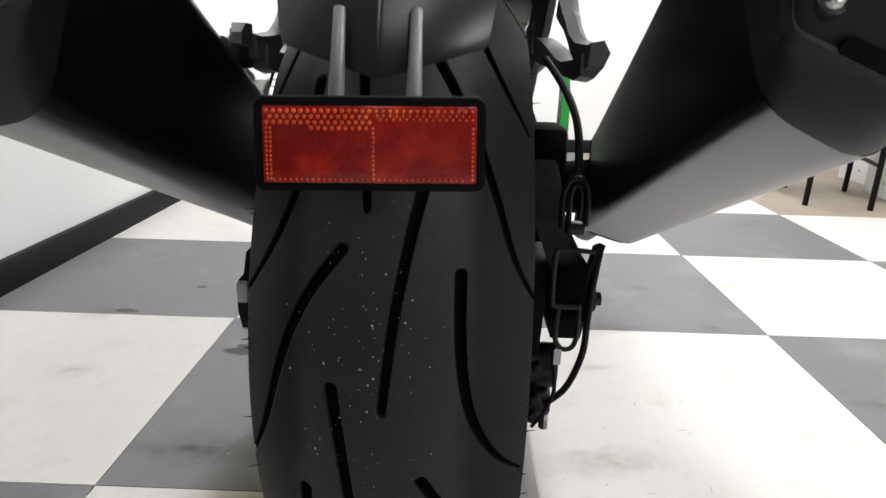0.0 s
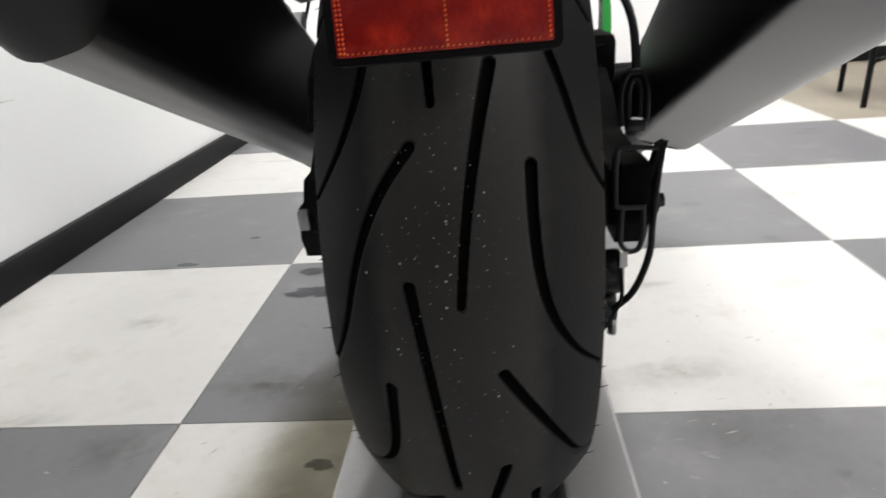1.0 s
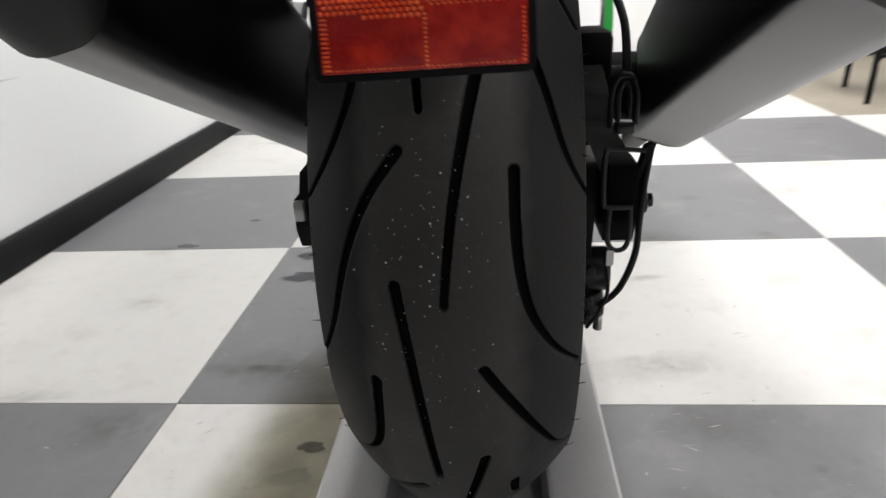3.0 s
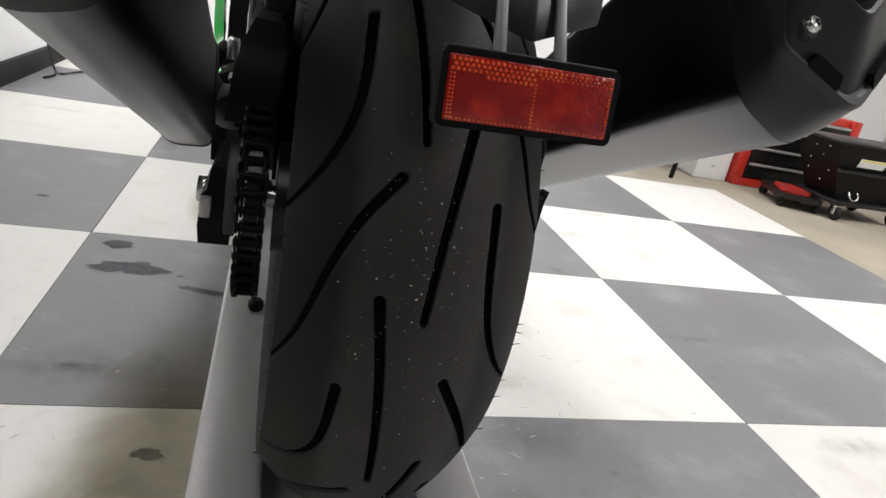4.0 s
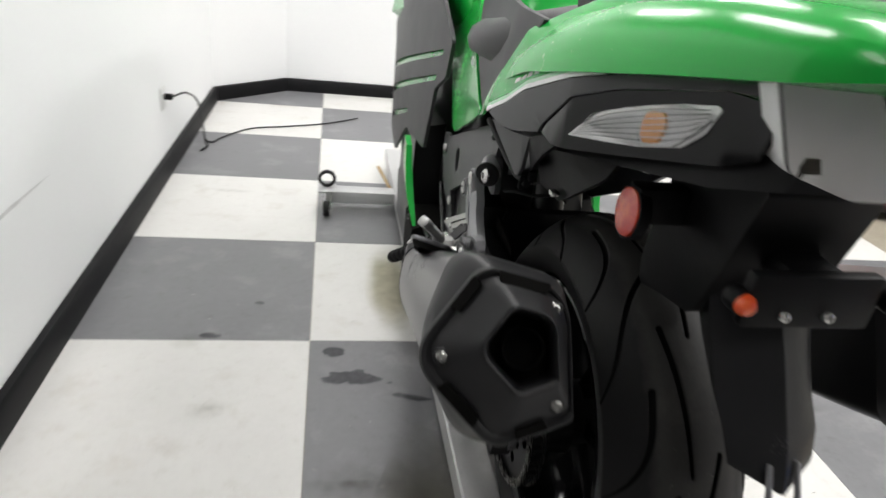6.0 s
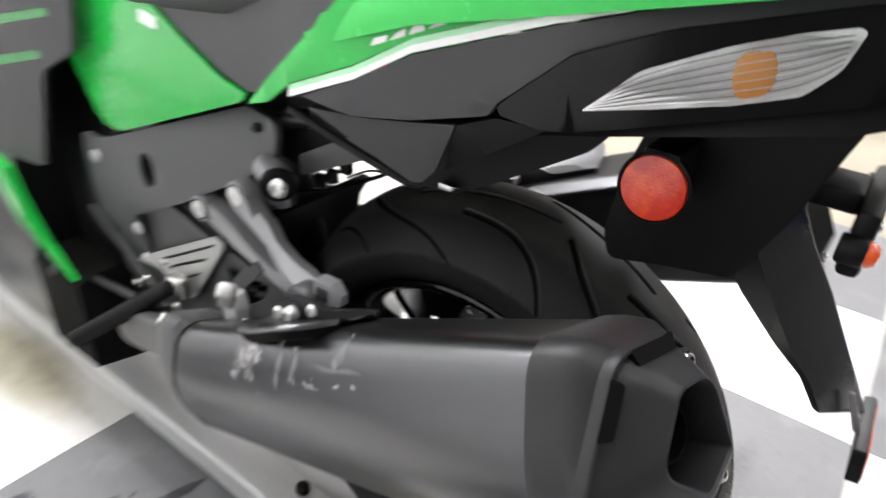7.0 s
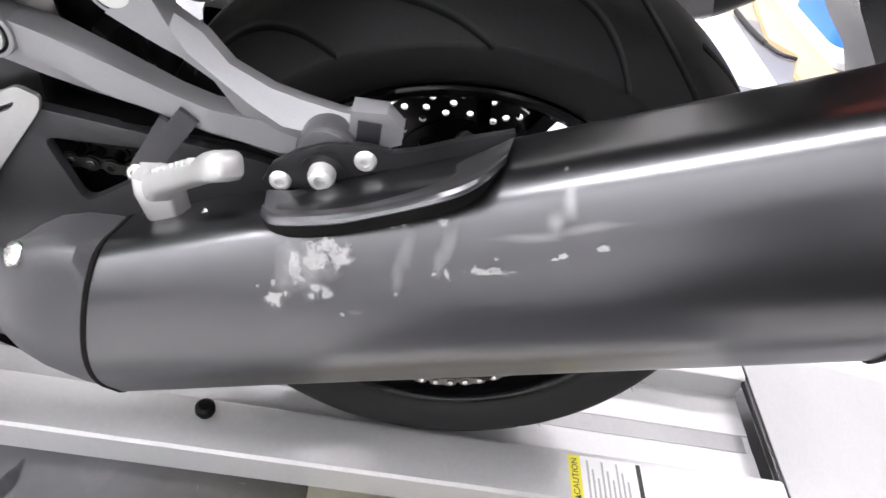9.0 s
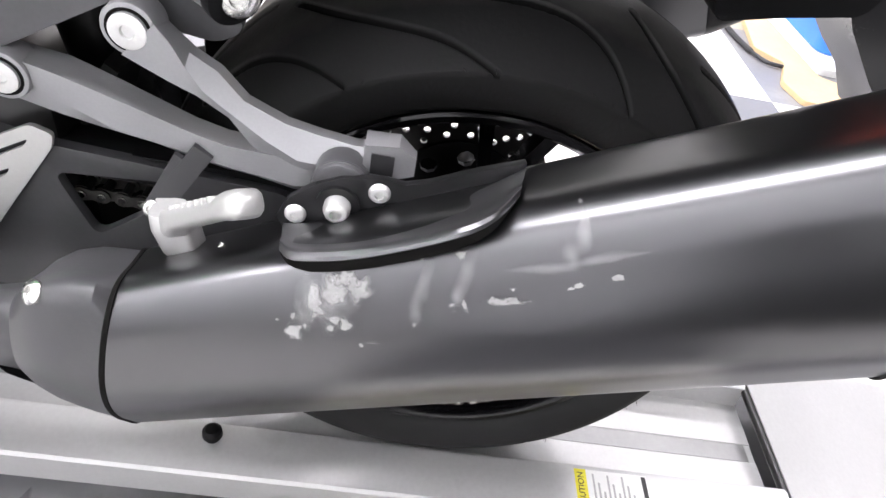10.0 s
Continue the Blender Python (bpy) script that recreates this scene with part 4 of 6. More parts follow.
on("bleed_nipple", rod((0.600, -0.18, 0.232), (0.600, -0.18, 0.250), 0.005, seg=8, bevel=0.001), STEEL, "", cal)
for y, z in ((-0.172, 0.262), (-0.176, 0.300), (-0.164, 0.235)):
    on("slide_bolt", rod((0.590, y - 0.006, z), (0.590, y + 0.004, z), 0.006, seg=6, bevel=0.001), SATIN, "", cal)
on("axle_cap", rod((0.630, -0.14, 0.362), (0.650, -0.14, 0.362), 0.014, seg=18, bevel=0.003, bm=rod((0.648, -0.14, 0.362), (0.656, -0.14, 0.362), 0.008, seg=6, bevel=0.001)), SATIN, "", cal)
on("brake_master_cylinder", box((0.602, 0.12, 0.44), (0.655, 0.20, 0.510), 0.012), SOOT_SHADE, "black rear brake master cylinder", bike).matrix_parent_inverse = BACK
on("exhaust_link", tube([(0.70, 0.17, 0.42), (0.66, 0.26, 0.40), (0.60, 0.36, 0.38), (0.52, 0.45, 0.34)], 0.040, 20), SOOT_SHADE, "black exhaust link pipe", bike).matrix_parent_inverse = BACK
on("tag", box((0.601, -0.206, 0.318), (0.608, -0.2055, 0.334)), PAPER, "small white tag", cal)

# ---- mufflers ----
# corner order: outer top edge, inner top, inner bottom, bottom, outermost
FRONT = [(0.174, 0.122, 0.548), (0.264, 0.140, 0.490), (0.280, 0.166, 0.362), (0.207, 0.142, 0.344), (0.163, 0.130, 0.440)]
JOINT = [(0.1618, -0.3033, 0.7490), (0.2658, -0.3243, 0.7190), (0.2638, -0.3883, 0.5870), (0.1778, -0.3683, 0.5490), (0.1248, -0.3363, 0.6530)]
FACE = [(0.1839, -0.3307, 0.7433), (0.2699, -0.3547, 0.7323), (0.2749, -0.4267, 0.6233), (0.1959, -0.4307, 0.5913), (0.1129, -0.3687, 0.6583)]


def between(a, b, t):
    return [Vector(p) * (1 - t) + Vector(q) * t for p, q in zip(a, b)]


def grown(ring, f):
    c = sum((Vector(p) for p in ring), Vector()) / len(ring)
    return [c + (Vector(p) - c) * f for p in ring]


def outline(ring, r, sharp=False, shoulder=0.8):
    f = (0.8, 2.0, 0.35, 0.8, 1.6) if sharp else (shoulder, 0.9, 0.8, 1.2, 2.2)
    if len(ring) == 6:
        f = (0.8, 0.25, 0.25, 0.35, 0.8, 1.6)
    pts = rounded(ring, [r * k for k in f], 8)
    n = len(pts) // len(ring)
    dense = []
    for k, p in enumerate(pts):
        dense.append(Vector(p))
        if k % n == n - 1:
            q = Vector(pts[(k + 1) % len(pts)])
            dense += [Vector(p).lerp(q, f) for f in (0.2, 0.4, 0.6, 0.8)]
    return dense


def chamfered(ring):
    """Cuts the inner top corner away to a flat facet."""
    p = [Vector(q) for q in ring]
    return [p[0], p[1] + (p[0] - p[1]).normalized() * 0.027, p[1] + (p[2] - p[1]).normalized() * 0.0095, *p[2:]]


def bowed(ring, by):
    """Pushes the middle of the outer flank forward along the muffler."""
    out = []
    for p in ring:
        s = max(0.0, min(1.0, (p.z - 0.335) / 0.22))
        w = max(0.0, min(1.0, (0.215 - p.x) / 0.03))
        out.append(p + Vector((0.0, 0.80, -0.36)) * by * w * math.sin(math.pi * s))
    return out


def muffler(flip):
    # the shells curve in towards their bottom edges
    ease = lambda ring: [ring[0], tuple(Vector(ring[1]) + (Vector((0.018, 0.0, 0.020)) if flip else Vector((0.004, 0.0, 0.008)))), tuple(Vector(ring[2]) + (Vector() if flip else Vector((-0.012, 0.004, -0.022)))), *ring[3:]]
    front, joint = ease(FRONT), ease(JOINT)
    own = loft([bowed(outline(chamfered(between(front, joint, t)) if flip else between(front, joint, t), 0.022 + 0.012 * t, flip, 2.0 - 1.2 * t), 0.015 * max(0.0, 1 - t / 0.25)) for t in np.linspace(0, 1, 12)])
    shell = on("muffler", own, MUFF, "dark gunmetal five-sided muffler" + ("" if flip else " with pale scrapes on its flank"))
    n = (Vector(FACE[0]) - Vector(FACE[2])).cross(Vector(FACE[4]) - Vector(FACE[2])).normalized()
    if n.y > 0:
        n = -n
    ax = (Vector(front[0]) - Vector(joint[0])).normalized()
    # front seam ring and cone
    on("seam_ring", loft([bowed(outline(grown(between(front, joint, t), f), 0.022, False, 2.0), 0.015) for t, f in ((-0.0065, 1.0), (-0.005, 1.012), (0.002, 1.012), (0.0035, 1.0))]), SOOT_SHADE, "black seam ring", shell)
    cone = [bowed(outline(grown(front, 0.985), 0.022, False, 2.0), 0.015)]
    for t, f in (((0.02, 0.90), (0.05, 0.6), (0.10, 0.45), (0.16, 0.4)) if flip else ((0.012, 0.99), (0.030, 0.965), (0.048, 0.90), (0.062, 0.79), (0.072, 0.66), (0.080, 0.55), (0.13, 0.46), (0.28, 0.40))):
        cone.append([p + Vector((0.10 * t + 0.2 * t * t, t, (-0.62 * t if flip else 0.02 * t - 1.2 * t * t))) for p in bowed(outline(grown(front, f), 0.03), 0.012 if t < 0.08 else 0.0)])
    on("front_cone", loft(cone), SATIN if flip else FRAMEG, "dark grey muffler front cone", shell)
    if not flip:
        bolt((0.188, 0.181, 0.520), (-0.55, 0.5, 0.65), 0.0085, 0.004, shell)
    # end cap: a flared sleeve, a rim, and facets that rise to a protruding five-sided mouth
    rim = [Vector(p) + n * d for p, d in zip(FACE, (0.026, 0.018, 0.004, 0.002, 0.006))]
    c = sum(rim, Vector()) / 5

    def ring(f, out, r=0.024):
        shift = Vector((0.013, 0.0, 0.006)) * max(0.0, 1 - f) / 0.4
        return outline([c + (p - c) * f + n * out + shift for p in rim], r * max(0.45, f), True)
    rings = [outline(grown(joint, 0.99), 0.034), outline(grown(joint, 1.030), 0.034), outline(grown(between(joint, rim, 0.25), 1.05), 0.032), outline(grown(between(joint, rim, 0.6), 1.045), 0.028)]
    rings += [ring(1.02, -0.008), ring(1.012, -0.003), ring(0.985, 0.0), ring(0.945, -0.0005), ring(0.925, -0.003), ring(0.905, -0.004), ring(0.885, -0.002), ring(0.70, 0.009), ring(0.520, 0.019), ring(0.500, 0.0208), ring(0.475, 0.0212), ring(0.450, 0.0195), ring(0.42, -0.004), ring(0.40, -0.030)]
    on("end_cap", loft(rings, closed_ends=False), CAPM, "dark grey end cap with a five-sided mouth", shell)
    hole = c + Vector((0.018, 0.0, 0.009))
    m = Matrix.Translation(hole - n * 0.004) @ n.to_track_quat("Z", "Y").to_matrix().to_4x4()
    pipe = lathe([(-0.10, 0.0195), (0.0, 0.0195), (0.001, 0.0207), (0.0, 0.022), (-0.10, 0.022)], (0, 0, 0), 36, closed=False)
    pipe.transform(m @ pose(0, 0, 0, 0, -90, 0))
    on("outlet_pipe", pipe, SOOT_SHADE, "sooty outlet pipe", shell)
    back = bmesh.new()
    back.faces.new([back.verts.new(p) for p in ring(0.41, -0.031)])
    on("mouth_back", back, SOOT_SHADE, "", shell)
    for p in ((0.255, -0.361, 0.712), (0.147, -0.371, 0.662), (0.257, -0.412, 0.634)):
        p = Vector(p) + n * (0.019 if p[2] > 0.7 else 0.011)
        on("bolt_seat", rod(p - n * 0.006, p + n * 0.0045, 0.0090, seg=20, bevel=0.0012), CAPM, "", shell)
        bolt(p + n * 0.0042, n, 0.0066, 0.005, shell)
    # slightly raised near-black pads, coloured for the shade inside vent slots behind the rim
    for a, b, where, span in ((0, 1, 0.5, 0.30), (4, 0, 0.72, 0.17), (3, 4, 0.45, 0.22), (2, 3, 0.5, 0.20)):
        A, B = rim[a], rim[b]
        e = (B - A).normalized()
        mid = A.lerp(B, where)
        inward = (c - mid)
        inward = (inward - e * inward.dot(e)).normalized()
        half = (B - A).length * span
        mid = mid + inward * 0.0065
        slope = (inward * 0.010 + n * 0.004).normalized()
        up = e.cross(slope).normalized()
        up = up if up.dot(n) > 0 else -up
        pts = rounded([mid + e * half * u + slope * v for u, v in ((-1, -0.005), (1, -0.005), (0.86, 0.0065), (-0.86, 0.0065))], 0.003, 3)
        own = loft([[p + up * d for p in pts] for d in (-0.008, 0.0018)])
        on("vent_slot", own, SOOT_SHADE, "black vent slot", shell)
    if flip:
        for ob in (shell, *shell.children):
            for v in ob.data.vertices:
                w = ob.matrix_basis @ v.co
                v.co = Vector((2 * BX + 0.022 + 0.030 * max(0.0, min(1.0, (w.y + 0.35) / 0.5)) - w.x, w.y, w.z - 0.006))
            ob.matrix_basis = Matrix()
            ob.data.flip_normals()
    return shell


left_muffler = muffler(False)
muffler(True)


# scrapes on the left muffler's flank
SHELL = BVHTree.FromPolygons([v.co.copy() for v in left_muffler.data.vertices], [p.vertices[:] for p in left_muffler.data.polygons])


def scrape(y, z, ly, lz, mat, seed, turn=0.0, jag=0.28):
    """A patch of the flank, in y and z, laid on the shell."""
    rnd = random.Random(seed)
    own = bmesh.new()
    ph = [rnd.uniform(0, 6.28) for _ in range(4)]

    def at(u, w):
        a, b = y + u * math.cos(turn) - w * math.sin(turn), z + u * math.sin(turn) + w * math.cos(turn)
        hit, way, _, _ = SHELL.ray_cast(Vector((-0.2, a, b)), Vector((1, 0, 0)))
        if hit is None or hit.x > 0.19:
            hit = SHELL.find_nearest(Vector((0.16, a, b)))[0]
        return own.verts.new(hit + Vector((-0.72, -0.1, 0.68)) * 0.0007)
    rings = []
    for f in (1.0, 0.66, 0.33):
        ring = []
        for k in range(36):
            a = 2 * math.pi * k / 36
            q = f * (1 + jag * (0.4 * math.sin(3 * a + ph[0]) + 0.35 * math.sin(5 * a + ph[1]) + 0.3 * math.sin(8 * a + ph[2])))
            ring.append((at(ly * q * math.cos(a), lz * q * math.sin(a)), f * 0.5, a))
        rings.append(ring)
    c = (at(0, 0), 0.0, 0.0)
    uv = own.loops.layers.uv.new("fade")
    for k in range(36):
        n = (k + 1) % 36
        quads = [(rings[i][k], rings[i][n], rings[i + 1][n], rings[i + 1][k]) for i in (0, 1)] + [(rings[2][k], rings[2][n], c)]
        for quad in quads:
            face = own.faces.new([q[0] for q in quad])
            for corner, (_, r, a) in zip(face.loops, quad):
                corner[uv].uv = (0.5 + r * math.cos(a), 0.5 + r * math.sin(a))
    return on("scrape", own, mat, "pale scrape", left_muffler)


for n, (y, z, ly, lz, mat, turn) in enumerate((
        (-0.024, 0.587, 0.008, 0.010, CHALK, 0.3), (-0.011, 0.581, 0.010, 0.012, CHALK, 0.4), (-0.017, 0.590, 0.009, 0.006, CHALK, -0.4), (0.000, 0.570, 0.006, 0.013, CHALK, -0.3), (0.012, 0.5465, 0.0065, 0.0075, CHALK, 0.5),
        (-0.019, 0.561, 0.004, 0.006, CHALK, 0.0), (-0.012, 0.562, 0.0045, 0.0045, CHALK, 0.4), (-0.0105, 0.556, 0.003, 0.003, CHALK, 0.0), (-0.006, 0.573, 0.022, 0.022, HAZE, 0.6), (0.006, 0.560, 0.008, 0.014, HAZE, -0.3),
        (-0.030, 0.548, 0.0024, 0.002, CHALK, 0.6), (0.022, 0.553, 0.0014, 0.0014, CHALK, 0.0), (0.0125, 0.558, 0.0017, 0.0034, CHALK, 0.2), (0.005, 0.553, 0.0014, 0.0026, CHALK, 0.0), (-0.037, 0.552, 0.005, 0.0017, HAZE, -0.2),
        (-0.060, 0.600, 0.0050, 0.016, HAZE, 0.10), (-0.058, 0.584, 0.0042, 0.013, HAZE, -0.12), (-0.0555, 0.6145, 0.0048, 0.0026, CHALK, -0.3), (-0.0505, 0.611, 0.0018, 0.0013, CHALK, 0.0), (-0.059, 0.573, 0.0013, 0.0022, CHALK, 0.0),
        (-0.082, 0.611, 0.0050, 0.017, HAZE, 0.08), (-0.079, 0.599, 0.0034, 0.012, HAZE, -0.14), (-0.077, 0.622, 0.0038, 0.0024, CHALK, -0.4), (-0.0775, 0.5925, 0.0022, 0.0014, CHALK, -0.5), (-0.085, 0.594, 0.0016, 0.0048, CHALK, -0.45),
        (-0.107, 0.6035, 0.0145, 0.0028, CHALK, -0.28), (-0.111, 0.605, 0.006, 0.0030, CHALK, -0.2), (-0.1085, 0.612, 0.0020, 0.0015, CHALK, 0.0), (-0.0985, 0.602, 0.0015, 0.003, CHALK, 0.2), (-0.138, 0.652, 0.0045, 0.012, HAZE, -0.25),
        (-0.134, 0.640, 0.006, 0.010, HAZE, -0.5), (-0.124, 0.630, 0.022, 0.0036, HAZE, -0.36), (-0.150, 0.643, 0.022, 0.0034, HAZE, -0.46), (-0.142, 0.6245, 0.0036, 0.0018, CHALK, -0.5), (-0.1385, 0.6215, 0.0024, 0.0012, CHALK, -0.3), (-0.160, 0.635, 0.0042, 0.0024, CHALK, -0.5))):
    scrape(y, z, ly, lz, mat, n + 1, turn)

# hanger plate between muffler and footrest bracket
fold = [(0.033, 0.565), (0.017, 0.569), (-0.019, 0.578), (-0.050, 0.592), (-0.074, 0.606), (-0.090, 0.618), (-0.103, 0.629), (-0.114, 0.638)]
lip = [(0.19, 0.026, 0.591), (0.176, 0.015, 0.598), (0.162, -0.017, 0.618), (0.155, -0.046, 0.637), (0.152, -0.067, 0.651), (0.157, -0.081, 0.656), (0.17, -0.093, 0.657), (0.194, -0.105, 0.654)]
plate = [(0.0379, 0.5727), (0.0307, 0.5894), (0.0132, 0.6042), (-0.0023, 0.6117), (-0.0282, 0.6160), (-0.0430, 0.6140), (-0.0574, 0.6190), (-0.0873, 0.6340), (-0.1137, 0.6450)] + fold[::-1]
hang = on("muffler_hanger", panel(plate, 0.2345, 0.005, (), 1, 0.0015, 0.0006), SATIN, "black folded muffler hanger plate")
def smoothed(pts, steps=4):
    """Points along a curve through the given ones."""
    p, out = [Vector(q) for q in pts], []
    for i in range(len(p) - 1):
        a, b, c, d = p[max(i - 1, 0)], p[i], p[i + 1], p[min(i + 2, len(p) - 1)]
        for k in range(steps):
            t = k / steps
            out.append(0.5 * (2 * b + (c - a) * t + (2 * a - 5 * b + 4 * c - d) * t * t + (3 * b - a - 3 * c + d) * t ** 3))
    return out + [p[-1]]


lip = smoothed(lip)
rings = []
for f, e in zip(smoothed([(0.2350, y, z) for y, z in fold]), lip):
    top = [f.lerp(e, u) + Vector((0, 0, d)) for u, d in ((0.0, 0.0), (0.05, 0.0030), (0.12, 0.0046), (0.20, 0.0046), (0.30, 0.0030), (0.46, 0.0), (0.62, -0.0014), (0.76, -0.0006), (0.86, 0.0008), (0.93, 0.0014), (0.98, 0.0007))]
    top += [e + Vector((-0.0014, 0, -0.0012)), e + Vector((-0.0022, 0, -0.0032)), e + Vector((-0.0012, 0, -0.0046))]
    rings.append(top + [p + Vector((0.0022, 0, -0.0022)) for p in reversed(top)])
lip_part = on("lip", loft(rings), LIPM, "", hang)
# near-black strip that puts the shade of the gap below the lip into colour
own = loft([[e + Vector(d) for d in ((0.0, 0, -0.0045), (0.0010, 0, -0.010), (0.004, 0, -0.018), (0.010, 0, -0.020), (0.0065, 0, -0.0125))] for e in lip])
on("lip_underside", own, SOOT_SHADE, "", hang)
for p in ((0.234, 0.025, 0.5785), (0.233, -0.0276, 0.6053)):
    bolt((0.2355, p[1], p[2]), (-1, 0, 0.1), 0.0072, 0.005, hang, ZINC)
on("washer", lathe([(-0.002, 0.006), (-0.002, 0.014), (0.002, 0.014), (0.002, 0.006)], (0.2335, -0.002, 0.592), 28), SATIN, "", hang)
bolt((0.232, -0.002, 0.592), (-1, 0, 0.1), 0.0088, 0.012, hang, ZINC)

far_hang = twin(hang)
far_lip = mirrored(lip_part, parent=far_hang)
for ob in (far_hang, far_lip):
    for v in ob.data.vertices:
        v.co.x += 0.034

# footrest bracket: two arms running together
UPPER = ((0.1238, 0.6779, 0.1167, 0.6749, 0.1392, 0.6515), (0.1117, 0.6679, 0.1088, 0.6664, 0.1247, 0.6451), (0.0996, 0.6578, 0.1001, 0.6521, 0.1091, 0.6387), (0.0830, 0.6492, 0.0901, 0.6386, 0.0942, 0.6336),
         (0.0661, 0.6326, 0.0720, 0.6270, 0.0753, 0.6211), (0.0393, 0.6229, 0.0500, 0.6134, 0.0605, 0.6050), (0.0186, 0.6206, 0.0290, 0.6040, 0.0396, 0.5930), (-0.0072, 0.6195, 0.0012, 0.6060, 0.0100, 0.5852), (-0.0200, 0.6215, -0.0150, 0.6080, -0.0100, 0.5920))
LOWER = ((0.2220, 0.6288, 0.2155, 0.6275, 0.2147, 0.6183, 0.2290, 0.5952), (0.1885, 0.6264, 0.1837, 0.6225, 0.1877, 0.6041, 0.1942, 0.5896), (0.1534, 0.6169, 0.1487, 0.6150, 0.1530, 0.5920, 0.1563, 0.5859), (0.1268, 0.6089, 0.1223, 0.6090, 0.1246, 0.5900, 0.1279, 0.5839),
         (0.1049, 0.6023, 0.1007, 0.6040, 0.1023, 0.5870, 0.1052, 0.5803), (0.0810, 0.5985, 0.0773, 0.6005, 0.0782, 0.5840, 0.0805, 0.5771), (0.0609, 0.5996, 0.0579, 0.6015, 0.0563, 0.5830, 0.0581, 0.5766), (0.0336, 0.6016, 0.0314, 0.6040, 0.0308, 0.5818, 0.0320, 0.5737), (0.0032, 0.6090, 0.0019, 0.6110, 0.0057, 0.5895, 0.0064, 0.5800))
base_x = lambda y: 0.2535 + 0.150 * max(-0.03, min(y, 0.24))
rings = []
for yu, zu, yr, zr, yl, zl in UPPER:
    x = base_x(yr)
    rings.append([(x + 0.022, yu, zu - 0.003), (x + 0.008, yu, zu), (x - 0.001, yr, zr), (x + (0.0005 if yl > 0.09 else 0.004), yl, zl), (x + 0.022, yl, zl + 0.002)])
own = bevelled(loft(rings), 0.0010, 2, 14)
rings = []
for yu, zu, yc, zc, yr, zr, yl, zl in LOWER:
    x = base_x(yc)
    rings.append([(x + 0.026, yu, zu - 0.002), (x + 0.012, yu, zu), (x + 0.0006, yc, zc), (x + 0.0002, yr, zr), (x + 0.0075, yl, zl), (x + 0.024, yl, zl + 0.002)])
own = merge(own, bevelled(loft(rings), 0.0010, 2, 14))
bracket = on("footrest_bracket", own, ALU, "grey painted cast footrest bracket", smooth=28)
for x, y, z in ((0.284, 0.2231, 0.616), (0.2745, 0.1331, 0.6675)):
    on("lug", rod((x - 0.002, y, z), (x + 0.02, y, z), 0.0172, seg=40, bevel=0.002), ALU, "", bracket)
    # raised near-black ring, coloured for the shade in the groove round the bolt
    on("counterbore", lathe([(0.0, 0.0118), (-0.0006, 0.0122), (-0.0006, 0.0136), (0.0, 0.0140)], (x - 0.002, y, z), 40), SOOT_SHADE, "", bracket)
    own = lathe([(-0.0004, 0.0116), (-0.0022, 0.0114), (-0.0026, 0.0106), (-0.0026, 0.0044), (-0.0008, 0.0038), (-0.0006, 0.0001)], (x - 0.002, y, z), 32, closed=False)
    on("bolt", own, ZINC, "flat steel bolt head", bracket)
on("boss", rod((0.238, -0.002, 0.600), (0.262, -0.002, 0.600), 0.019, seg=28, bevel=0.003, bm=rod((0.241, -0.002, 0.600), (0.244, -0.002, 0.600), 0.0198, seg=28, bevel=0.001)), FRAMEG, "grey rubber bush", bracket)
on("end_block", bevelled(loft([[(0.250, -0.014, 0.604), (0.250, -0.014, 0.629), (0.268, -0.014, 0.629), (0.268, -0.014, 0.604)], [(0.250, -0.036, 0.606), (0.252, -0.036, 0.630), (0.268, -0.036, 0.630), (0.268, -0.036, 0.606)], [(0.254, -0.048, 0.608), (0.256, -0.048, 0.620), (0.266, -0.048, 0.620), (0.266, -0.048, 0.608)]]), 0.002), ALU, "", bracket)
# raised darker plate, coloured for the shade in the block's recess
on("recess", box((0.2488, -0.034, 0.609), (0.2495, -0.019, 0.624), 0.0), GREYP, "", bracket)
on("flange", panel([(0.150, 0.690), (0.105, 0.722), (0.080, 0.715), (0.072, 0.665), (0.090, 0.655), (0.130, 0.660)], 0.300, 0.010, (), 1, 0.008, 0.002), FRAMEG, "", bracket)
twin(bracket)
on("seat_mount", rod((0.287, 0.074, 0.697), (0.300, 0.110, 0.706), 0.0185, 0.0165, 36, 0.003), ALU, "grey rubber-sleeved mount")
on("mount_ring", rod((0.282, 0.070, 0.696), (0.288, 0.077, 0.698), 0.0205, 0.0205, 36, 0.002), BLACK, "black rubber ring")
bolt((0.2815, 0.070, 0.696), (-1, -0.25, 0), 0.0125, 0.006, bike).matrix_parent_inverse = BACK

# passenger footrest, folded up
PA, PB = Vector((0.224, 0.100, 0.567)), Vector((0.183, 0.0415, 0.623))
pd = (PB - PA).normalized()
pu = (Vector((0, -0.35, 0.9)) - pd * pd.dot(Vector((0, -0.35, 0.9)))).normalized()
pw = pd.cross(pu)


def peg_ring(t, half_w, half_h, drop=0.0):
    c = PA.lerp(PB, t) - pu * drop
    return rounded([c + pw * half_w * a + pu * half_h * b for a, b in ((-1, -1), (1, -1), (1, 1), (-1, 1))], 0.005, 3)


peg = on("passenger_footrest", loft([peg_ring(t, w, h, d) for t, w, h, d in ((-0.06, 0.008, 0.008, 0.002), (0.0, 0.0095, 0.0095, 0.002), (0.10, 0.0095, 0.0075, 0.0), (0.70, 0.0095, 0.0058, 0.0), (0.78, 0.0100, 0.0072, -0.0008), (0.88, 0.0102, 0.0085, -0.001), (0.96, 0.0100, 0.0085, -0.001), (1.02, 0.0082, 0.0070, -0.001), (1.04, 0.005, 0.004, -0.001))]), ALUL, "bright cast passenger footrest, folded")
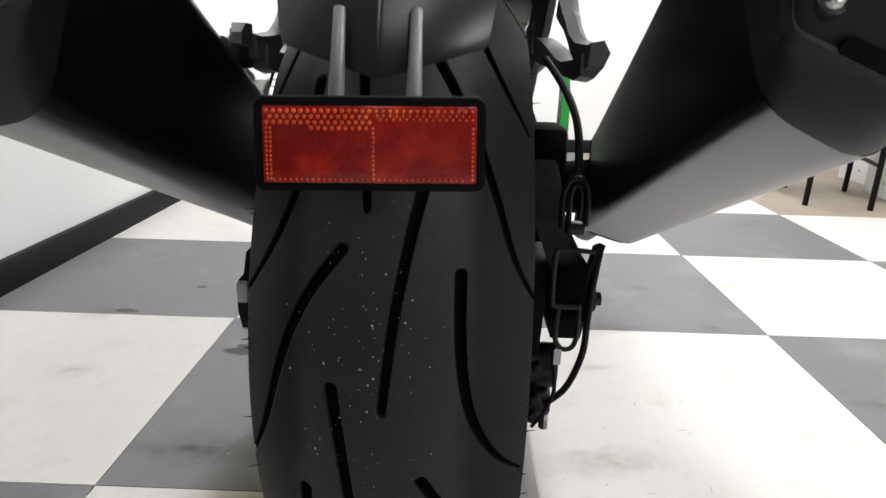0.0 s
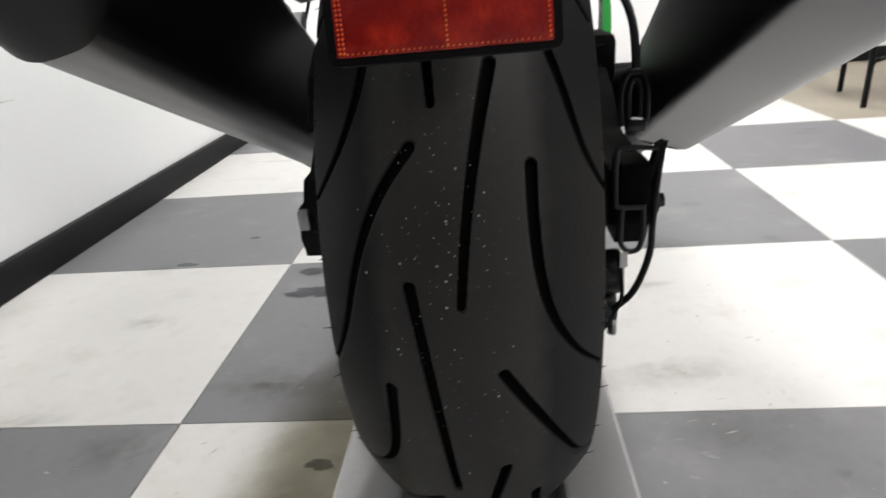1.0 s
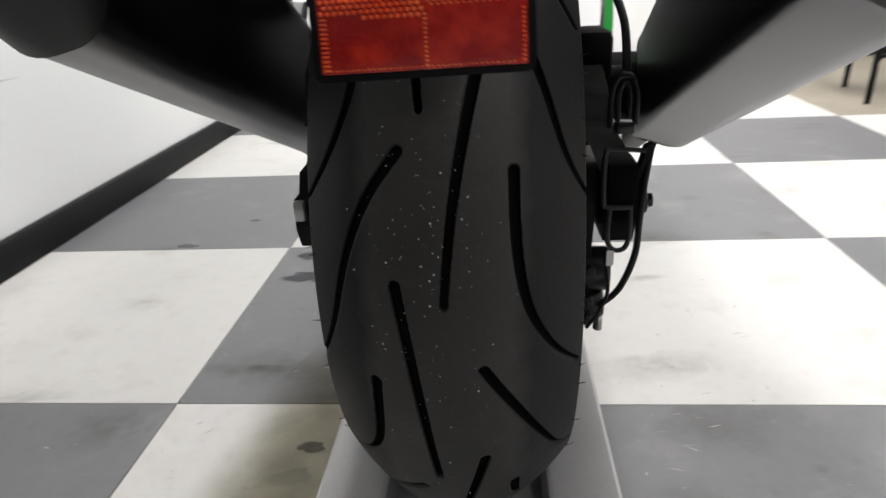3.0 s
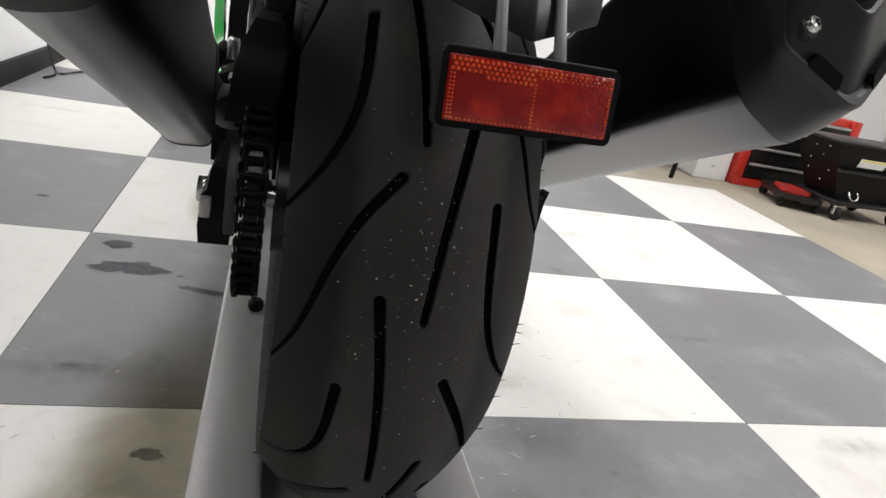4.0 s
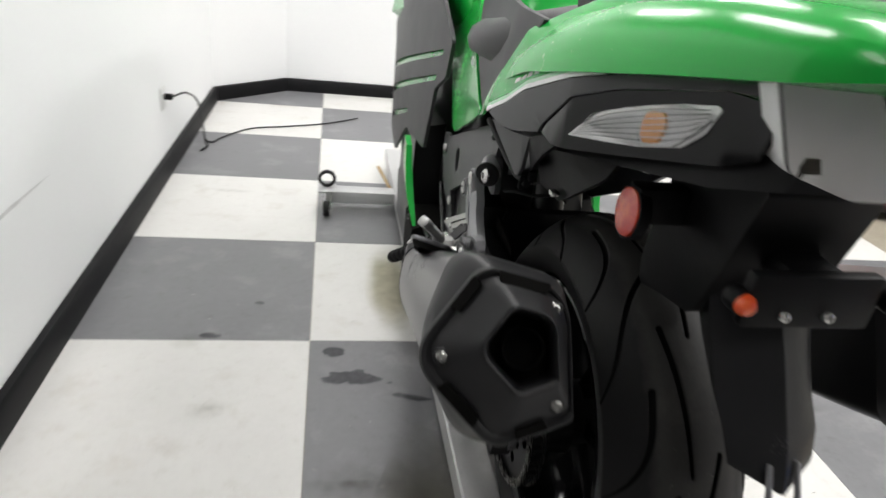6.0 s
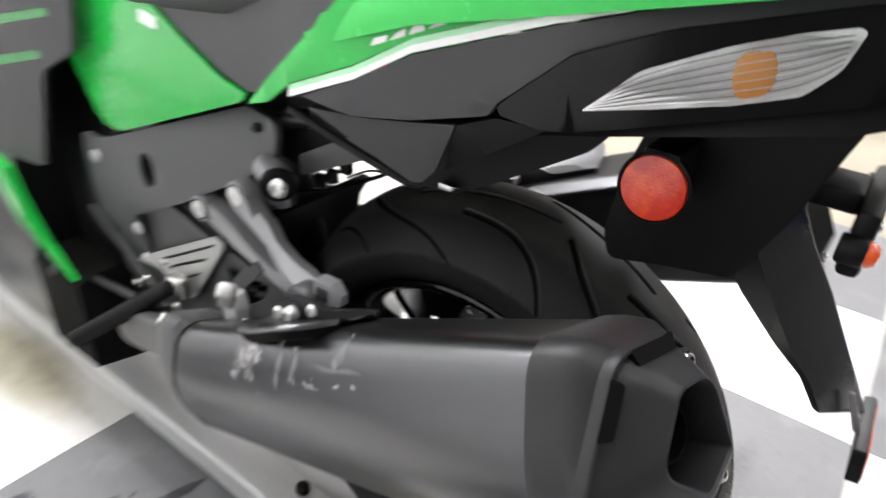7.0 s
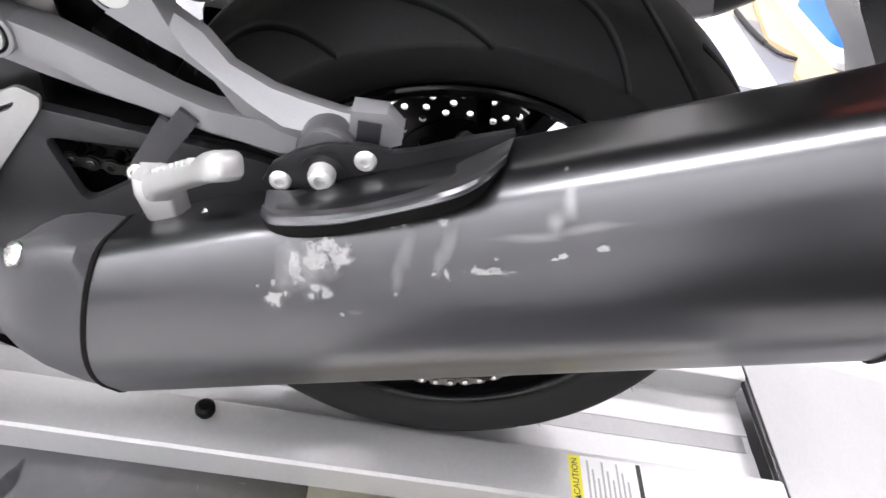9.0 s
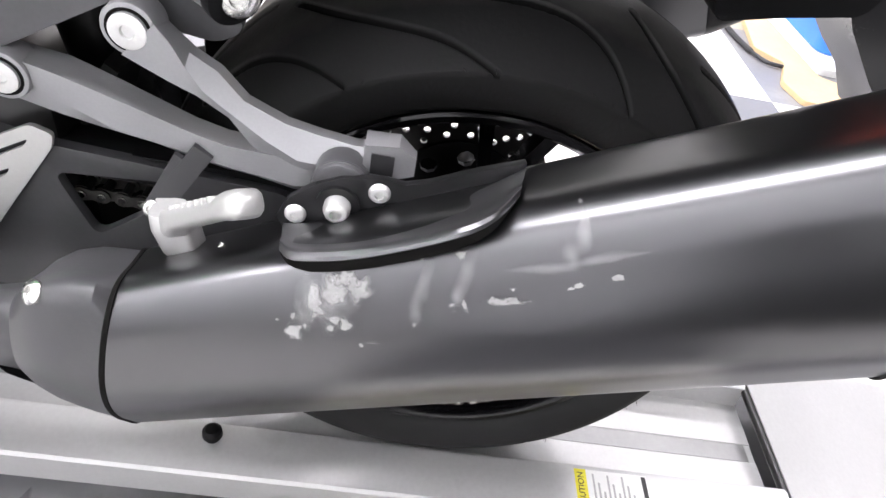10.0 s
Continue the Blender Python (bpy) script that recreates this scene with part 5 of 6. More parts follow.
for k in range(7):
    c = PA.lerp(PB, 0.14 + k * 0.09) + pu * 0.0066
    on("tooth", box((-0.0088, -0.0018, -0.0024), (0.0088, 0.0018, 0.0018), 0.0009, m=Matrix.Translation(c) @ Matrix((pw, pd, pu)).transposed().to_4x4()), ALUL, "", peg)
clevis = loft([rounded([(x0, y0, z), (x1, y0, z), (x1, y1, z), (x0, y1, z)], 0.004, 3) for z, x0, x1, y0, y1 in ((0.524, 0.228, 0.242, 0.090, 0.106), (0.534, 0.224, 0.246, 0.088, 0.112), (0.553, 0.224, 0.248, 0.092, 0.118), (0.563, 0.228, 0.250, 0.100, 0.120))])
on("clevis", bevelled(clevis, 0.0015), ALUL, "", peg)
for a, b in (((0.246, 0.121, 0.556), (0.262, 0.104, 0.588)), ((0.252, 0.112, 0.566), (0.266, 0.092, 0.594))):
    a, b = Vector(a), Vector(b)
    on("peg_bracket", bevelled(loft([[p + Vector(q) for q in ((-0.002, 0.006, 0.004), (-0.002, -0.006, -0.004), (0.002, -0.006, -0.004), (0.002, 0.006, 0.004))] for p in (a, b)]), 0.001), GREYP, "dark steel stay", peg)
on("spring", tube([(0.236, 0.100, 0.518), (0.226, 0.088, 0.520), (0.220, 0.078, 0.532), (0.219, 0.073, 0.546), (0.224, 0.070, 0.552)], 0.0022, 8), STEEL, "", peg)
bolt((0.2425, 0.1215, 0.557), (-0.9, 0.1, 0.5), 0.0065, 0.004, peg)

# heel guard plate with three slots
heel = [(0.418, 0.459), (0.369, 0.489), (0.228, 0.566), (0.213, 0.560), (0.216, 0.548), (0.287, 0.446), (0.300, 0.436), (0.322, 0.434), (0.361, 0.463)]
slots = [[(0.364, 0.4745), (0.358, 0.483), (0.231, 0.5535), (0.236, 0.546)], [(0.340, 0.472), (0.335, 0.480), (0.250, 0.525), (0.255, 0.517)], [(0.324, 0.456), (0.320, 0.464), (0.270, 0.493), (0.275, 0.485)]]
hg = on("heel_guard", panel(heel, lambda y, z: 0.303 - 0.06 * max(0, y - 0.22), 0.004, slots, 0.5, 0.004, 0.0), ALUL, "bright aluminium heel guard with three slots")
bolt((0.297, 0.352, 0.478), (-1, 0, 0), 0.006, 0.004, hg)
bolt((0.298, 0.400, 0.466), (-1, 0, 0), 0.009, 0.006, hg)

# rider's footrest and gear lever
rp = on("rider_footrest", rod((0.185, 0.452, 0.345), (0.270, 0.300, 0.470), 0.013, 0.012, 20, 0.004), BLACK, "black ribbed rider footrest")
for k in range(9):
    p = Vector((0.185, 0.452, 0.345)).lerp(Vector((0.262, 0.315, 0.458)), 0.08 + k * 0.1)
    d = Vector((0.085, -0.152, 0.125)).normalized()
    on("rib", rod(p - d * 0.003, p + d * 0.003, 0.0145, seg=16), BLACK, "", rp)
on("joint", box((0.271, 0.280, 0.452), (0.289, 0.312, 0.486), 0.005), STEEL, "", rp)
own = rod((0.275, 0.40, 0.40), (0.262, 0.60, 0.385), 0.006, seg=12)
on("gear_lever", rod((0.235, 0.60, 0.383), (0.275, 0.60, 0.387), 0.009, seg=14, bevel=0.002, bm=own), SATIN, "black steel gear lever")
on("gear_rod", rod((0.29, 0.37, 0.42), (0.30, 0.55, 0.50), 0.005, seg=10), SATIN)
for y, z in ((0.40, 0.43), (0.365, 0.405), (0.33, 0.41), (0.43, 0.41)):
    bolt((0.292, y, z), (-1, 0, 0), 0.008, 0.006, bike).matrix_parent_inverse = BACK
on("side_stand", loft([[(0.262, 0.34, 0.405), (0.262, 0.315, 0.395), (0.282, 0.315, 0.395), (0.282, 0.34, 0.405)], [(0.215, 0.245, 0.385), (0.215, 0.225, 0.375), (0.232, 0.225, 0.372), (0.232, 0.245, 0.382)]]), BLACK, "black folded side stand")

# frame cover under the green side panel
cover = [(0.505, 0.640), (0.466, 0.640), (0.412, 0.659), (0.142, 0.764), (0.100, 0.757), (0.092, 0.745), (0.093, 0.712), (0.147, 0.676), (0.276, 0.602), (0.409, 0.536), (0.405, 0.470), (0.455, 0.468), (0.52, 0.50)]
cx = lambda y, z: 0.305 - 0.016 * math.sin(max(0, min(1, (z - 0.48) / 0.28)) * math.pi)
hole = [(0.345 + 0.022 * math.cos(a) * 0.8, 0.628 + 0.026 * math.sin(a)) for a in (2 * math.pi * k / 12 for k in range(12))]
cov = on("frame_cover", panel(cover, cx, 0.010, [hole], 0.03, 0.006, 0.002), FRAMEG, "satin grey frame cover")
for y, z in ((0.473, 0.612), (0.411, 0.512), (0.122, 0.745)):
    bolt((cx(y, z) - 0.001, y, z), (-1, 0, 0), 0.010 if z < 0.7 else 0.006, 0.006, cov, ALUL if z < 0.7 else SATIN)
on("hole_back", rod((0.312, 0.345, 0.628), (0.318, 0.345, 0.628), 0.04, seg=20), SOOT_SHADE, "", cov)
twin(cov)

# green side panel, seat and tank
gx = lambda y, z: float(np.interp(y, (-0.45, -0.25, 0.0, 0.15, 0.45, 0.8), (0.345, 0.262, 0.250, 0.268, 0.289, 0.295))) + 0.25 * max(0.0, z - 0.80) ** 1.3
side_green = [(0.62, 0.90), (0.47, 0.72), (0.452, 0.690), (0.425, 0.672), (0.385, 0.674), (0.098, 0.787), (0.084, 0.798), (0.138, 0.806), (0.215, 0.834), (0.29, 0.866), (0.36, 0.93), (0.50, 1.00)]
sticker = [(0.290, 0.846), (0.255, 0.842), (0.254, 0.829), (0.289, 0.832)]
sp = on("side_panel", panel(side_green, gx, 0.006, (), 0.04, 0.008, 0.002), GREEN, "glossy green side panel")
twin(sp)
on("sticker", panel(sticker, lambda y, z: gx(y, z) - 0.0008, 0.002, (), 0.5, 0.001), STRIPE, "small white sticker", sp)
seat_side = [(0.079, 0.800), (0.138, 0.809), (0.215, 0.837), (0.29, 0.869), (0.36, 0.935), (0.10, 0.965), (-0.10, 0.960), (-0.062, 0.922), (-0.012, 0.872), (0.020, 0.842)]
ss = on("seat_side", panel(seat_side, lambda y, z: gx(y, z) + 0.004, 0.008, (), 0.03, 0.010, 0.002), VINYL, "dark grey seat flank")
twin(ss)


def bulge(rows, name, mat, label, power=2.4, n=22):
    """A closed body from stations along the bike: y, half width, bottom, top."""
    rings = []
    for y, w, z0, z1 in rows:
        ring = []
        for k in range(n):
            a = 2 * math.pi * k / n
            c, s = math.cos(a), math.sin(a)
            ring.append((BX + w * math.copysign(abs(c) ** (2 / power), c), y, (z0 + z1) / 2 + (z1 - z0) / 2 * math.copysign(abs(s) ** (2 / power), s)))
        rings.append(ring)
    return on(name, loft(rings), mat, label, smooth=60)


bulge([(0.40, 0.155, 0.80, 0.90), (0.30, 0.190, 0.82, 0.93), (0.12, 0.205, 0.84, 0.955), (-0.04, 0.175, 0.88, 0.985), (-0.10, 0.12, 0.90, 0.99)], "rider_seat", VINYL, "black vinyl rider seat")
bulge([(-0.04, 0.11, 0.92, 1.00), (-0.08, 0.135, 0.93, 1.035), (-0.20, 0.125, 0.95, 1.050), (-0.32, 0.095, 0.97, 1.045), (-0.36, 0.05, 0.99, 1.03)], "passenger_seat", VINYL, "black vinyl passenger seat")
bulge([(0.36, 0.08, 0.84, 0.93), (0.42, 0.150, 0.80, 1.00), (0.60, 0.185, 0.78, 1.09), (0.82, 0.190, 0.78, 1.11), (0.98, 0.15, 0.80, 1.06), (1.04, 0.06, 0.85, 1.0)], "fuel_tank", GREEN, "glossy green fuel tank")
bulge([(0.30, 0.10, 0.40, 0.60), (0.40, 0.130, 0.30, 0.74), (0.75, 0.150, 0.24, 0.78), (1.00, 0.14, 0.27, 0.76), (1.08, 0.08, 0.35, 0.70)], "engine", SATIN, "black engine block", 3.5)
bulge([(0.45, 0.04, 0.25, 0.30), (0.50, 0.09, 0.19, 0.30), (0.80, 0.10, 0.17, 0.30), (1.0, 0.06, 0.2, 0.3)], "oil_pan", SATIN, "black oil pan", 3)

# tail: grey lower flank, stripes, green cowl
tailx = gx
flank_grey = [(-0.004, 0.820), (-0.063, 0.846), (-0.118, 0.877), (-0.231, 0.917), (-0.331, 0.947), (-0.44, 0.972), (-0.45, 0.955), (-0.404, 0.951), (-0.304, 0.925), (-0.249, 0.902), (-0.200, 0.858), (-0.194, 0.847), (-0.124, 0.827), (-0.063, 0.816)]
tg = on("tail_flank", panel(flank_grey, tailx, 0.005, (), 0.04, 0.003, 0.0012), GREYP, "dark grey lower tail panel")
twin(tg)
gloss = [(-0.198, 0.857), (-0.249, 0.901), (-0.304, 0.924), (-0.404, 0.950), (-0.455, 0.950), (-0.45, 0.905), (-0.424, 0.892), (-0.334, 0.868), (-0.262, 0.850), (-0.235, 0.846), (-0.202, 0.849)]
tb = on("lamp_surround", panel(gloss, lambda y, z: tailx(y, z) + 0.002, 0.006, (), 0.04, 0.003, 0.001), GLOSS, "glossy black lamp surround")
twin(tb)
finx = lambda y, z: tailx(y, z) + 0.006 + 0.12 * max(0.0, 0.83 - z)
fin = [(-0.004, 0.8085), (-0.066, 0.8135), (-0.124, 0.8235), (-0.164, 0.8315), (-0.146, 0.786), (-0.132, 0.771), (-0.121, 0.768), (-0.108, 0.772)]
tf = on("tail_fin", panel(fin, finx, 0.005, (), 0.03, 0.003, 0.001), GREYP, "dark grey lower tail fin")
twin(tf)
# the turned rear facet's shade is put into its colour as black
fin = [(-0.165, 0.8315), (-0.198, 0.845), (-0.240, 0.846), (-0.190, 0.812), (-0.1475, 0.784)]
twin(on("tail_fin_rear", panel(fin, lambda y, z: finx(y, z) + 0.25 * max(0.0, 0.83 - z), 0.005, (), 0.03, 0.002, 0.001), BLACK, "rear facet of the tail fin, coloured black for its shade"))
twin(on("fin_edge", tube([(0.262, 0.022, 0.800), (0.267, -0.04, 0.783), (0.272, -0.090, 0.7695), (0.276, -0.112, 0.7635), (0.280, -0.124, 0.764)], 0.0045, 8), BLACK))
# black side wall between frame and tail
side_wall = [(0.13, 0.70), (0.09, 0.697), (0.06, 0.708), (-0.020, 0.745), (-0.032, 0.735), (-0.040, 0.728), (-0.12, 0.734), (-0.153, 0.752), (-0.206, 0.786), (-0.25, 0.815), (-0.27, 0.84), (-0.02, 0.83), (0.13, 0.79)]
on("side_wall", panel(side_wall, 0.335, 0.006, (), 1, 0.006, 0.002), BLACK, "black plastic side wall under the seat")
for y, z in ((0.070, 0.682), (0.050, 0.694), (0.028, 0.712)):
    on("connector", box((0.338, y - 0.006, z - 0.006), (0.350, y + 0.007, z + 0.010), 0.002), BLACK)
on("wire", tube([(0.345, 0.03, 0.700), (0.36, 0.005, 0.712), (0.37, -0.025, 0.708), (0.38, -0.045, 0.700)], 0.0016, 6), HOSE)
on("clip", box((0.322, -0.128, 0.742), (0.333, -0.112, 0.748), 0.001), STEEL, "bright steel clip")
for name, mat, lo, hi, text in (("white_stripe", STRIPE, 0.0005, 0.0065, "thin white stripe"), ("green_stripe", GREENW, 0.0066, 0.0115, "pale green stripe")):
    pts = [(0.012, 0.815), (-0.063, 0.8465), (-0.118, 0.878), (-0.231, 0.918), (-0.331, 0.948), (-0.44, 0.973)]
    poly = [(y, z + lo) for y, z in pts] + [(y, z + hi) for y, z in reversed(pts)]
    twin(on(name, panel(poly, lambda y, z: tailx(y, z) - 0.0003, 0.004, (), 0.05, 0.0005), mat, text))
cowl_side = [(0.082, 0.790), (0.045, 0.802), (0.012, 0.8275), (-0.063, 0.859), (-0.118, 0.890), (-0.231, 0.930), (-0.331, 0.960), (-0.44, 0.985), (-0.46, 1.010), (-0.33, 1.020), (-0.16, 0.995), (-0.07, 0.945), (-0.02, 0.886), (0.012, 0.855), (0.040, 0.830)]
cs = on("tail_cowl_side", panel(cowl_side, lambda y, z: tailx(y, z) + 1.2 * max(0.0, z - 0.94) ** 1.2, 0.005, (), 0.03, 0.004, 0.001), GREEN, "glossy green tail flank")
twin(cs)
for k in range(10):
    y = -0.078 - k * 0.0178
    z = 0.8765 + k * 0.0073
    own = panel([(y, z), (y - 0.0145, z + 0.0060), (y - 0.0160 + 0.002 * (k % 3), z + 0.0115), (y - 0.003 - 0.003 * (k % 2), z + 0.0066)], lambda a, b: tailx(a, b) - 0.0006, 0.002, (), 0.5, 0.0008)
    on("decal_bar", own, STRIPE, "white decal bar", cs)
rings = []
for y, w, z0, z1 in ((0.0, 0.20, 0.86, 0.93), (-0.12, 0.200, 0.90, 0.985), (-0.26, 0.185, 0.93, 1.020), (-0.38, 0.150, 0.955, 1.030), (-0.47, 0.115, 0.972, 1.022), (-0.515, 0.06, 0.985, 1.005)):
    rings.append([(BX + w * c, y, z0 + (z1 - z0) * s) for c, s in ((-1, 0.0), (-0.97, 0.35), (-0.82, 0.75), (-0.45, 0.97), (0, 1.0), (0.45, 0.97), (0.82, 0.75), (0.97, 0.35), (1, 0.0), (0, -0.12))])
on("tail_cowl", loft(rings), GREEN, "glossy green tail cowl", smooth=60)
lens = [(-0.261, 0.865), (-0.274, 0.878), (-0.292, 0.897), (-0.339, 0.9185), (-0.372, 0.930), (-0.403, 0.9375), (-0.4075, 0.935), (-0.402, 0.9125), (-0.3865, 0.895), (-0.348, 0.882), (-0.304, 0.873)]
lamp = on("turn_signal", panel(lens, lambda y, z: tailx(y, z) + 0.001, 0.004, (), 0.04, 0.004), SILVER, "clear turn signal with an amber bulb")
on("lens", panel([(y, z) for y, z in lens], lambda y, z: tailx(y, z) - 0.008 + 14 * ((z - 0.905) ** 2), 0.003, (), 0.02, 0.004, 0.001), LENS, "clear ribbed lens", lamp)
rib_low, rib_high = ((-0.266, -0.304, -0.348, -0.384, -0.400), (0.8665, 0.8745, 0.8835, 0.896, 0.912)), ((-0.276, -0.293, -0.339, -0.372, -0.402), (0.879, 0.8955, 0.917, 0.928, 0.935))
for k in range(12):
    f = (k + 1) / 13
    row = []
    for j in range(5):
        y = rib_low[0][j] * (1 - f) + rib_high[0][j] * f
        z = rib_low[1][j] * (1 - f) + rib_high[1][j] * f
        row.append((tailx(y, z) - 0.0014, y, z))
    on("lens_rib", tube(row, 0.00028 if k % 2 else 0.0007, 6), FRAMEG if k % 2 else SILVER, "", lamp)
amber = [(-0.345, 0.916), (-0.362, 0.919), (-0.3675, 0.911), (-0.3685, 0.896), (-0.361, 0.889), (-0.350, 0.888), (-0.344, 0.900)]
on("bulb_cover", panel(amber, lambda y, z: tailx(y, z) - 0.002, 0.003, (), 0.02, 0.006, 0.001), AMBER, "amber bulb cover", lamp)
for ob in (lamp, *lamp.children):
    t = mirrored(ob)
    t.matrix_parent_inverse = BACK if ob is lamp else Matrix()
    if ob is lamp:
        other = t
    else:
        t.parent = other
# tail light: a silver band with a V-shaped notch
tl = [(BX - 0.115, 0.982), (BX - 0.052, 0.986), (BX, 0.926), (BX + 0.052, 0.986), (BX + 0.115, 0.982), (BX + 0.085, 0.905), (BX + 0.03, 0.888), (BX - 0.03, 0.888), (BX - 0.085, 0.905)]
own = loft([[(x, -0.475 + 1.6 * (x - BX) ** 2 - d, z) for x, z in rounded(tl, 0.008, 3)] for d in (-0.02, 0.0, 0.004)])
tail = on("tail_light", own, SILVER, "silvery tail light with a notched top")
on("lens", loft([[(x, -0.480 + 1.6 * (x - BX) ** 2 - d, z) for x, z in rounded(tl, 0.008, 3)] for d in (0.0, 0.004)]), LENS, "clear lens", tail)
on("notch", panel([(-0.46, 0.93), (-0.46, 0.985), (-0.44, 0.99), (-0.44, 0.94)], BX - 0.05, 0.10, (), 1, 0.003), GLOSS, "", tail)

# under the tail
under = [(-0.262, 0.79), (-0.252, 0.72), (-0.262, 0.692), (-0.308, 0.704), (-0.372, 0.716), (-0.40, 0.78), (-0.43, 0.875), (-0.28, 0.855)]
on("inner_fender", panel(under, 0.400, 0.120, (), 1, 0.010, 0.004), BLACK, "black inner rear fender")
on("tail_floor", loft([[(BX - w, y, z), (BX + w, y, z), (BX + w * 0.9, y, z + 0.03), (BX - w * 0.9, y, z + 0.03)] for y, w, z in ((0.05, 0.15, 0.76), (-0.12, 0.175, 0.81), (-0.27, 0.170, 0.845), (-0.42, 0.115, 0.872), (-0.47, 0.08, 0.888))]), BLACK, "black tail underside")
on("subframe_rail", tube([(0.325, 0.22, 0.72), (0.330, 0.05, 0.768), (0.345, -0.10, 0.815), (0.36, -0.30, 0.85)], 0.011, 12), SATIN, "black subframe tube")
on("subframe_rail", tube([(2 * BX - 0.325, 0.22, 0.70), (2 * BX - 0.330, 0.05, 0.745), (2 * BX - 0.345, -0.10, 0.80), (2 * BX - 0.36, -0.30, 0.845)], 0.014, 12), SATIN, "black subframe tube")
on("subframe_plate", panel([(0.075, 0.722), (0.010, 0.758), (-0.043, 0.777), (-0.060, 0.763), (0.075, 0.697)], 0.318, 0.006, (), 1, 0.003, 0.001), FRAMEG, "grey subframe plate")
on("battery_box", box((BX - 0.10, 0.22, 0.66), (BX + 0.10, 0.38, 0.80), 0.015), BLACK)
on("shock_absorber", tube([(BX, 0.22, 0.45), (BX, 0.26, 0.66)], 0.032, 20, steps=1), SATIN, "black rear shock absorber")
on("hugger", loft([[(BX - 0.10, y, z), (BX + 0.10, y, z), (BX + 0.095, y + 0.012, z + 0.004), (BX - 0.095, y + 0.012, z + 0.004)] for y, z in ((0.21, 0.40), (0.215, 0.48), (0.205, 0.55), (0.185, 0.585))]), BLACK, "black plastic wheel hugger")
on("wire", tube([(0.34, 0.15, 0.64), (0.35, 0.11, 0.655), (0.37, 0.07, 0.665), (0.40, 0.02, 0.690)], 0.003, 6), BLACK)

# number plate fender, a tapering folded blade
rings = []
for z, w, ridge, wing, back, lift_by in ((0.595, 0.046, -0.503, -0.474, -0.468, 0.013), (0.6005, 0.0475, -0.502, -0.472, -0.465, 0.013), (0.632, 0.052, -0.489, -0.458, -0.449, 0.006), (0.66, 0.054, -0.472, -0.437, -0.422, 0.0), (0.70, 0.056, -0.448, -0.410, -0.381, 0.0), (0.74, 0.058, -0.420, -0.386, -0.350, 0.0), (0.77, 0.058, -0.403, -0.376, -0.335, 0.0), (0.83, 0.060, -0.400, -0.372, -0.330, 0.0), (0.875, 0.064, -0.400, -0.372, -0.330, 0.0)):
    mid = BX + 0.007
    rings.append([(mid - w, wing, z + lift_by), (mid - 0.002, ridge, z), (mid + 0.002, ridge, z), (mid + w, wing, z + lift_by), (mid + w * 0.92, back, z + lift_by), (mid - w * 0.92, back, z + lift_by)])
fender = on("plate_fender", bevelled(loft(rings), 0.0022, 3, 25), FENDER, "dark grey plastic licence plate fender")
on("plate_mount", box((BX - 0.066, -0.457, 0.753), (BX + 0.066, -0.440, 0.808), 0.005), BLACK, "black plate mount", fender)
on("mount_arm", box((BX - 0.022, -0.441, 0.786), (BX + 0.034, -0.385, 0.806), 0.004), BLACK, "", fender)
for dx in (-0.027, 0.018):
    bolt((BX + dx, -0.457, 0.768), (0, -1, 0), 0.006, 0.005, fender)
for dx in (-0.068, 0.091):
    stalk = on("side_marker", rod((BX + dx, -0.436, 0.778), (BX + dx, -0.456, 0.778), 0.012, seg=28, bevel=0.003), BLACK, "round orange marker in a black cup", fender)
for dx in (-0.068, 0.091):
    own = lathe([(0, 0.0105), (0.004, 0.0100), (0.008, 0.007), (0.0095, 0.0001)], (0, 0, 0), 24, closed=False)
    own.transform(Matrix.Translation((BX + dx, -0.4555, 0.778)) @ pose(0, 0, 0, 0, 0, -90))
    on("marker_lens", own, ORANGE, "orange lens", fender)
for x in (0.4505, 0.4825):
    on("rod", rod((x + 0.0005, -0.508, 0.586), (x, -0.492 if x < BX else -0.488, 0.623), 0.0034, 0.0026, 14, 0.0008), ALU, "grey mounting rod", fender)
# rectangular rear reflector
RXC, RYC, RZC = 0.4665, -0.5165, 0.5695
tilt = Matrix.Translation((RXC, RYC, RZC)) @ pose(0, 0, 0, -8, -1.0, 1.0)
own = loft([[tilt @ Vector((p.x, y, p.y)) for p in rounded([(-0.0458, -0.0182), (0.0458, -0.0182), (0.0458, 0.0182), (-0.0458, 0.0182)], 0.0045, 4)] for y in (-0.0052, 0.006)])
refl = on("rear_reflector", bevelled(own, 0.0012, 2, 50), BLACK, "red rectangular reflector in a black frame", fender)
refl.parent = bike
refl.matrix_parent_inverse = BACK
on("face", box((-0.0425, -0.0062, -0.0152), (0.0425, -0.0038, 0.0152), 0.001, m=tilt), RED, "red reflector face", refl)
own = bmesh.new()
k = 0
for row, zz in enumerate((0.0130, 0.0108, 0.0086, 0.0064)):
    for j in range(31):
        x = -0.0405 + j * 0.0027 + (row % 2) * 0.00135
        if x > (0.0405 if row < 1 else 0.001) or (row == 3 and x < -0.030 + 0.004 * (j % 3)):
            continue
        bmesh.ops.create_icosphere(own, subdivisions=1, radius=0.00112 if x < 0.002 else 0.0008, matrix=tilt @ Matrix.Translation((x, -0.0062, zz)))
for j in range(30):
    bmesh.ops.create_icosphere(own, subdivisions=1, radius=0.0006, matrix=tilt @ Matrix.Translation((0.003 + j * 0.0013, -0.0062, 0.0113 - 0.0014 * (j % 2))))
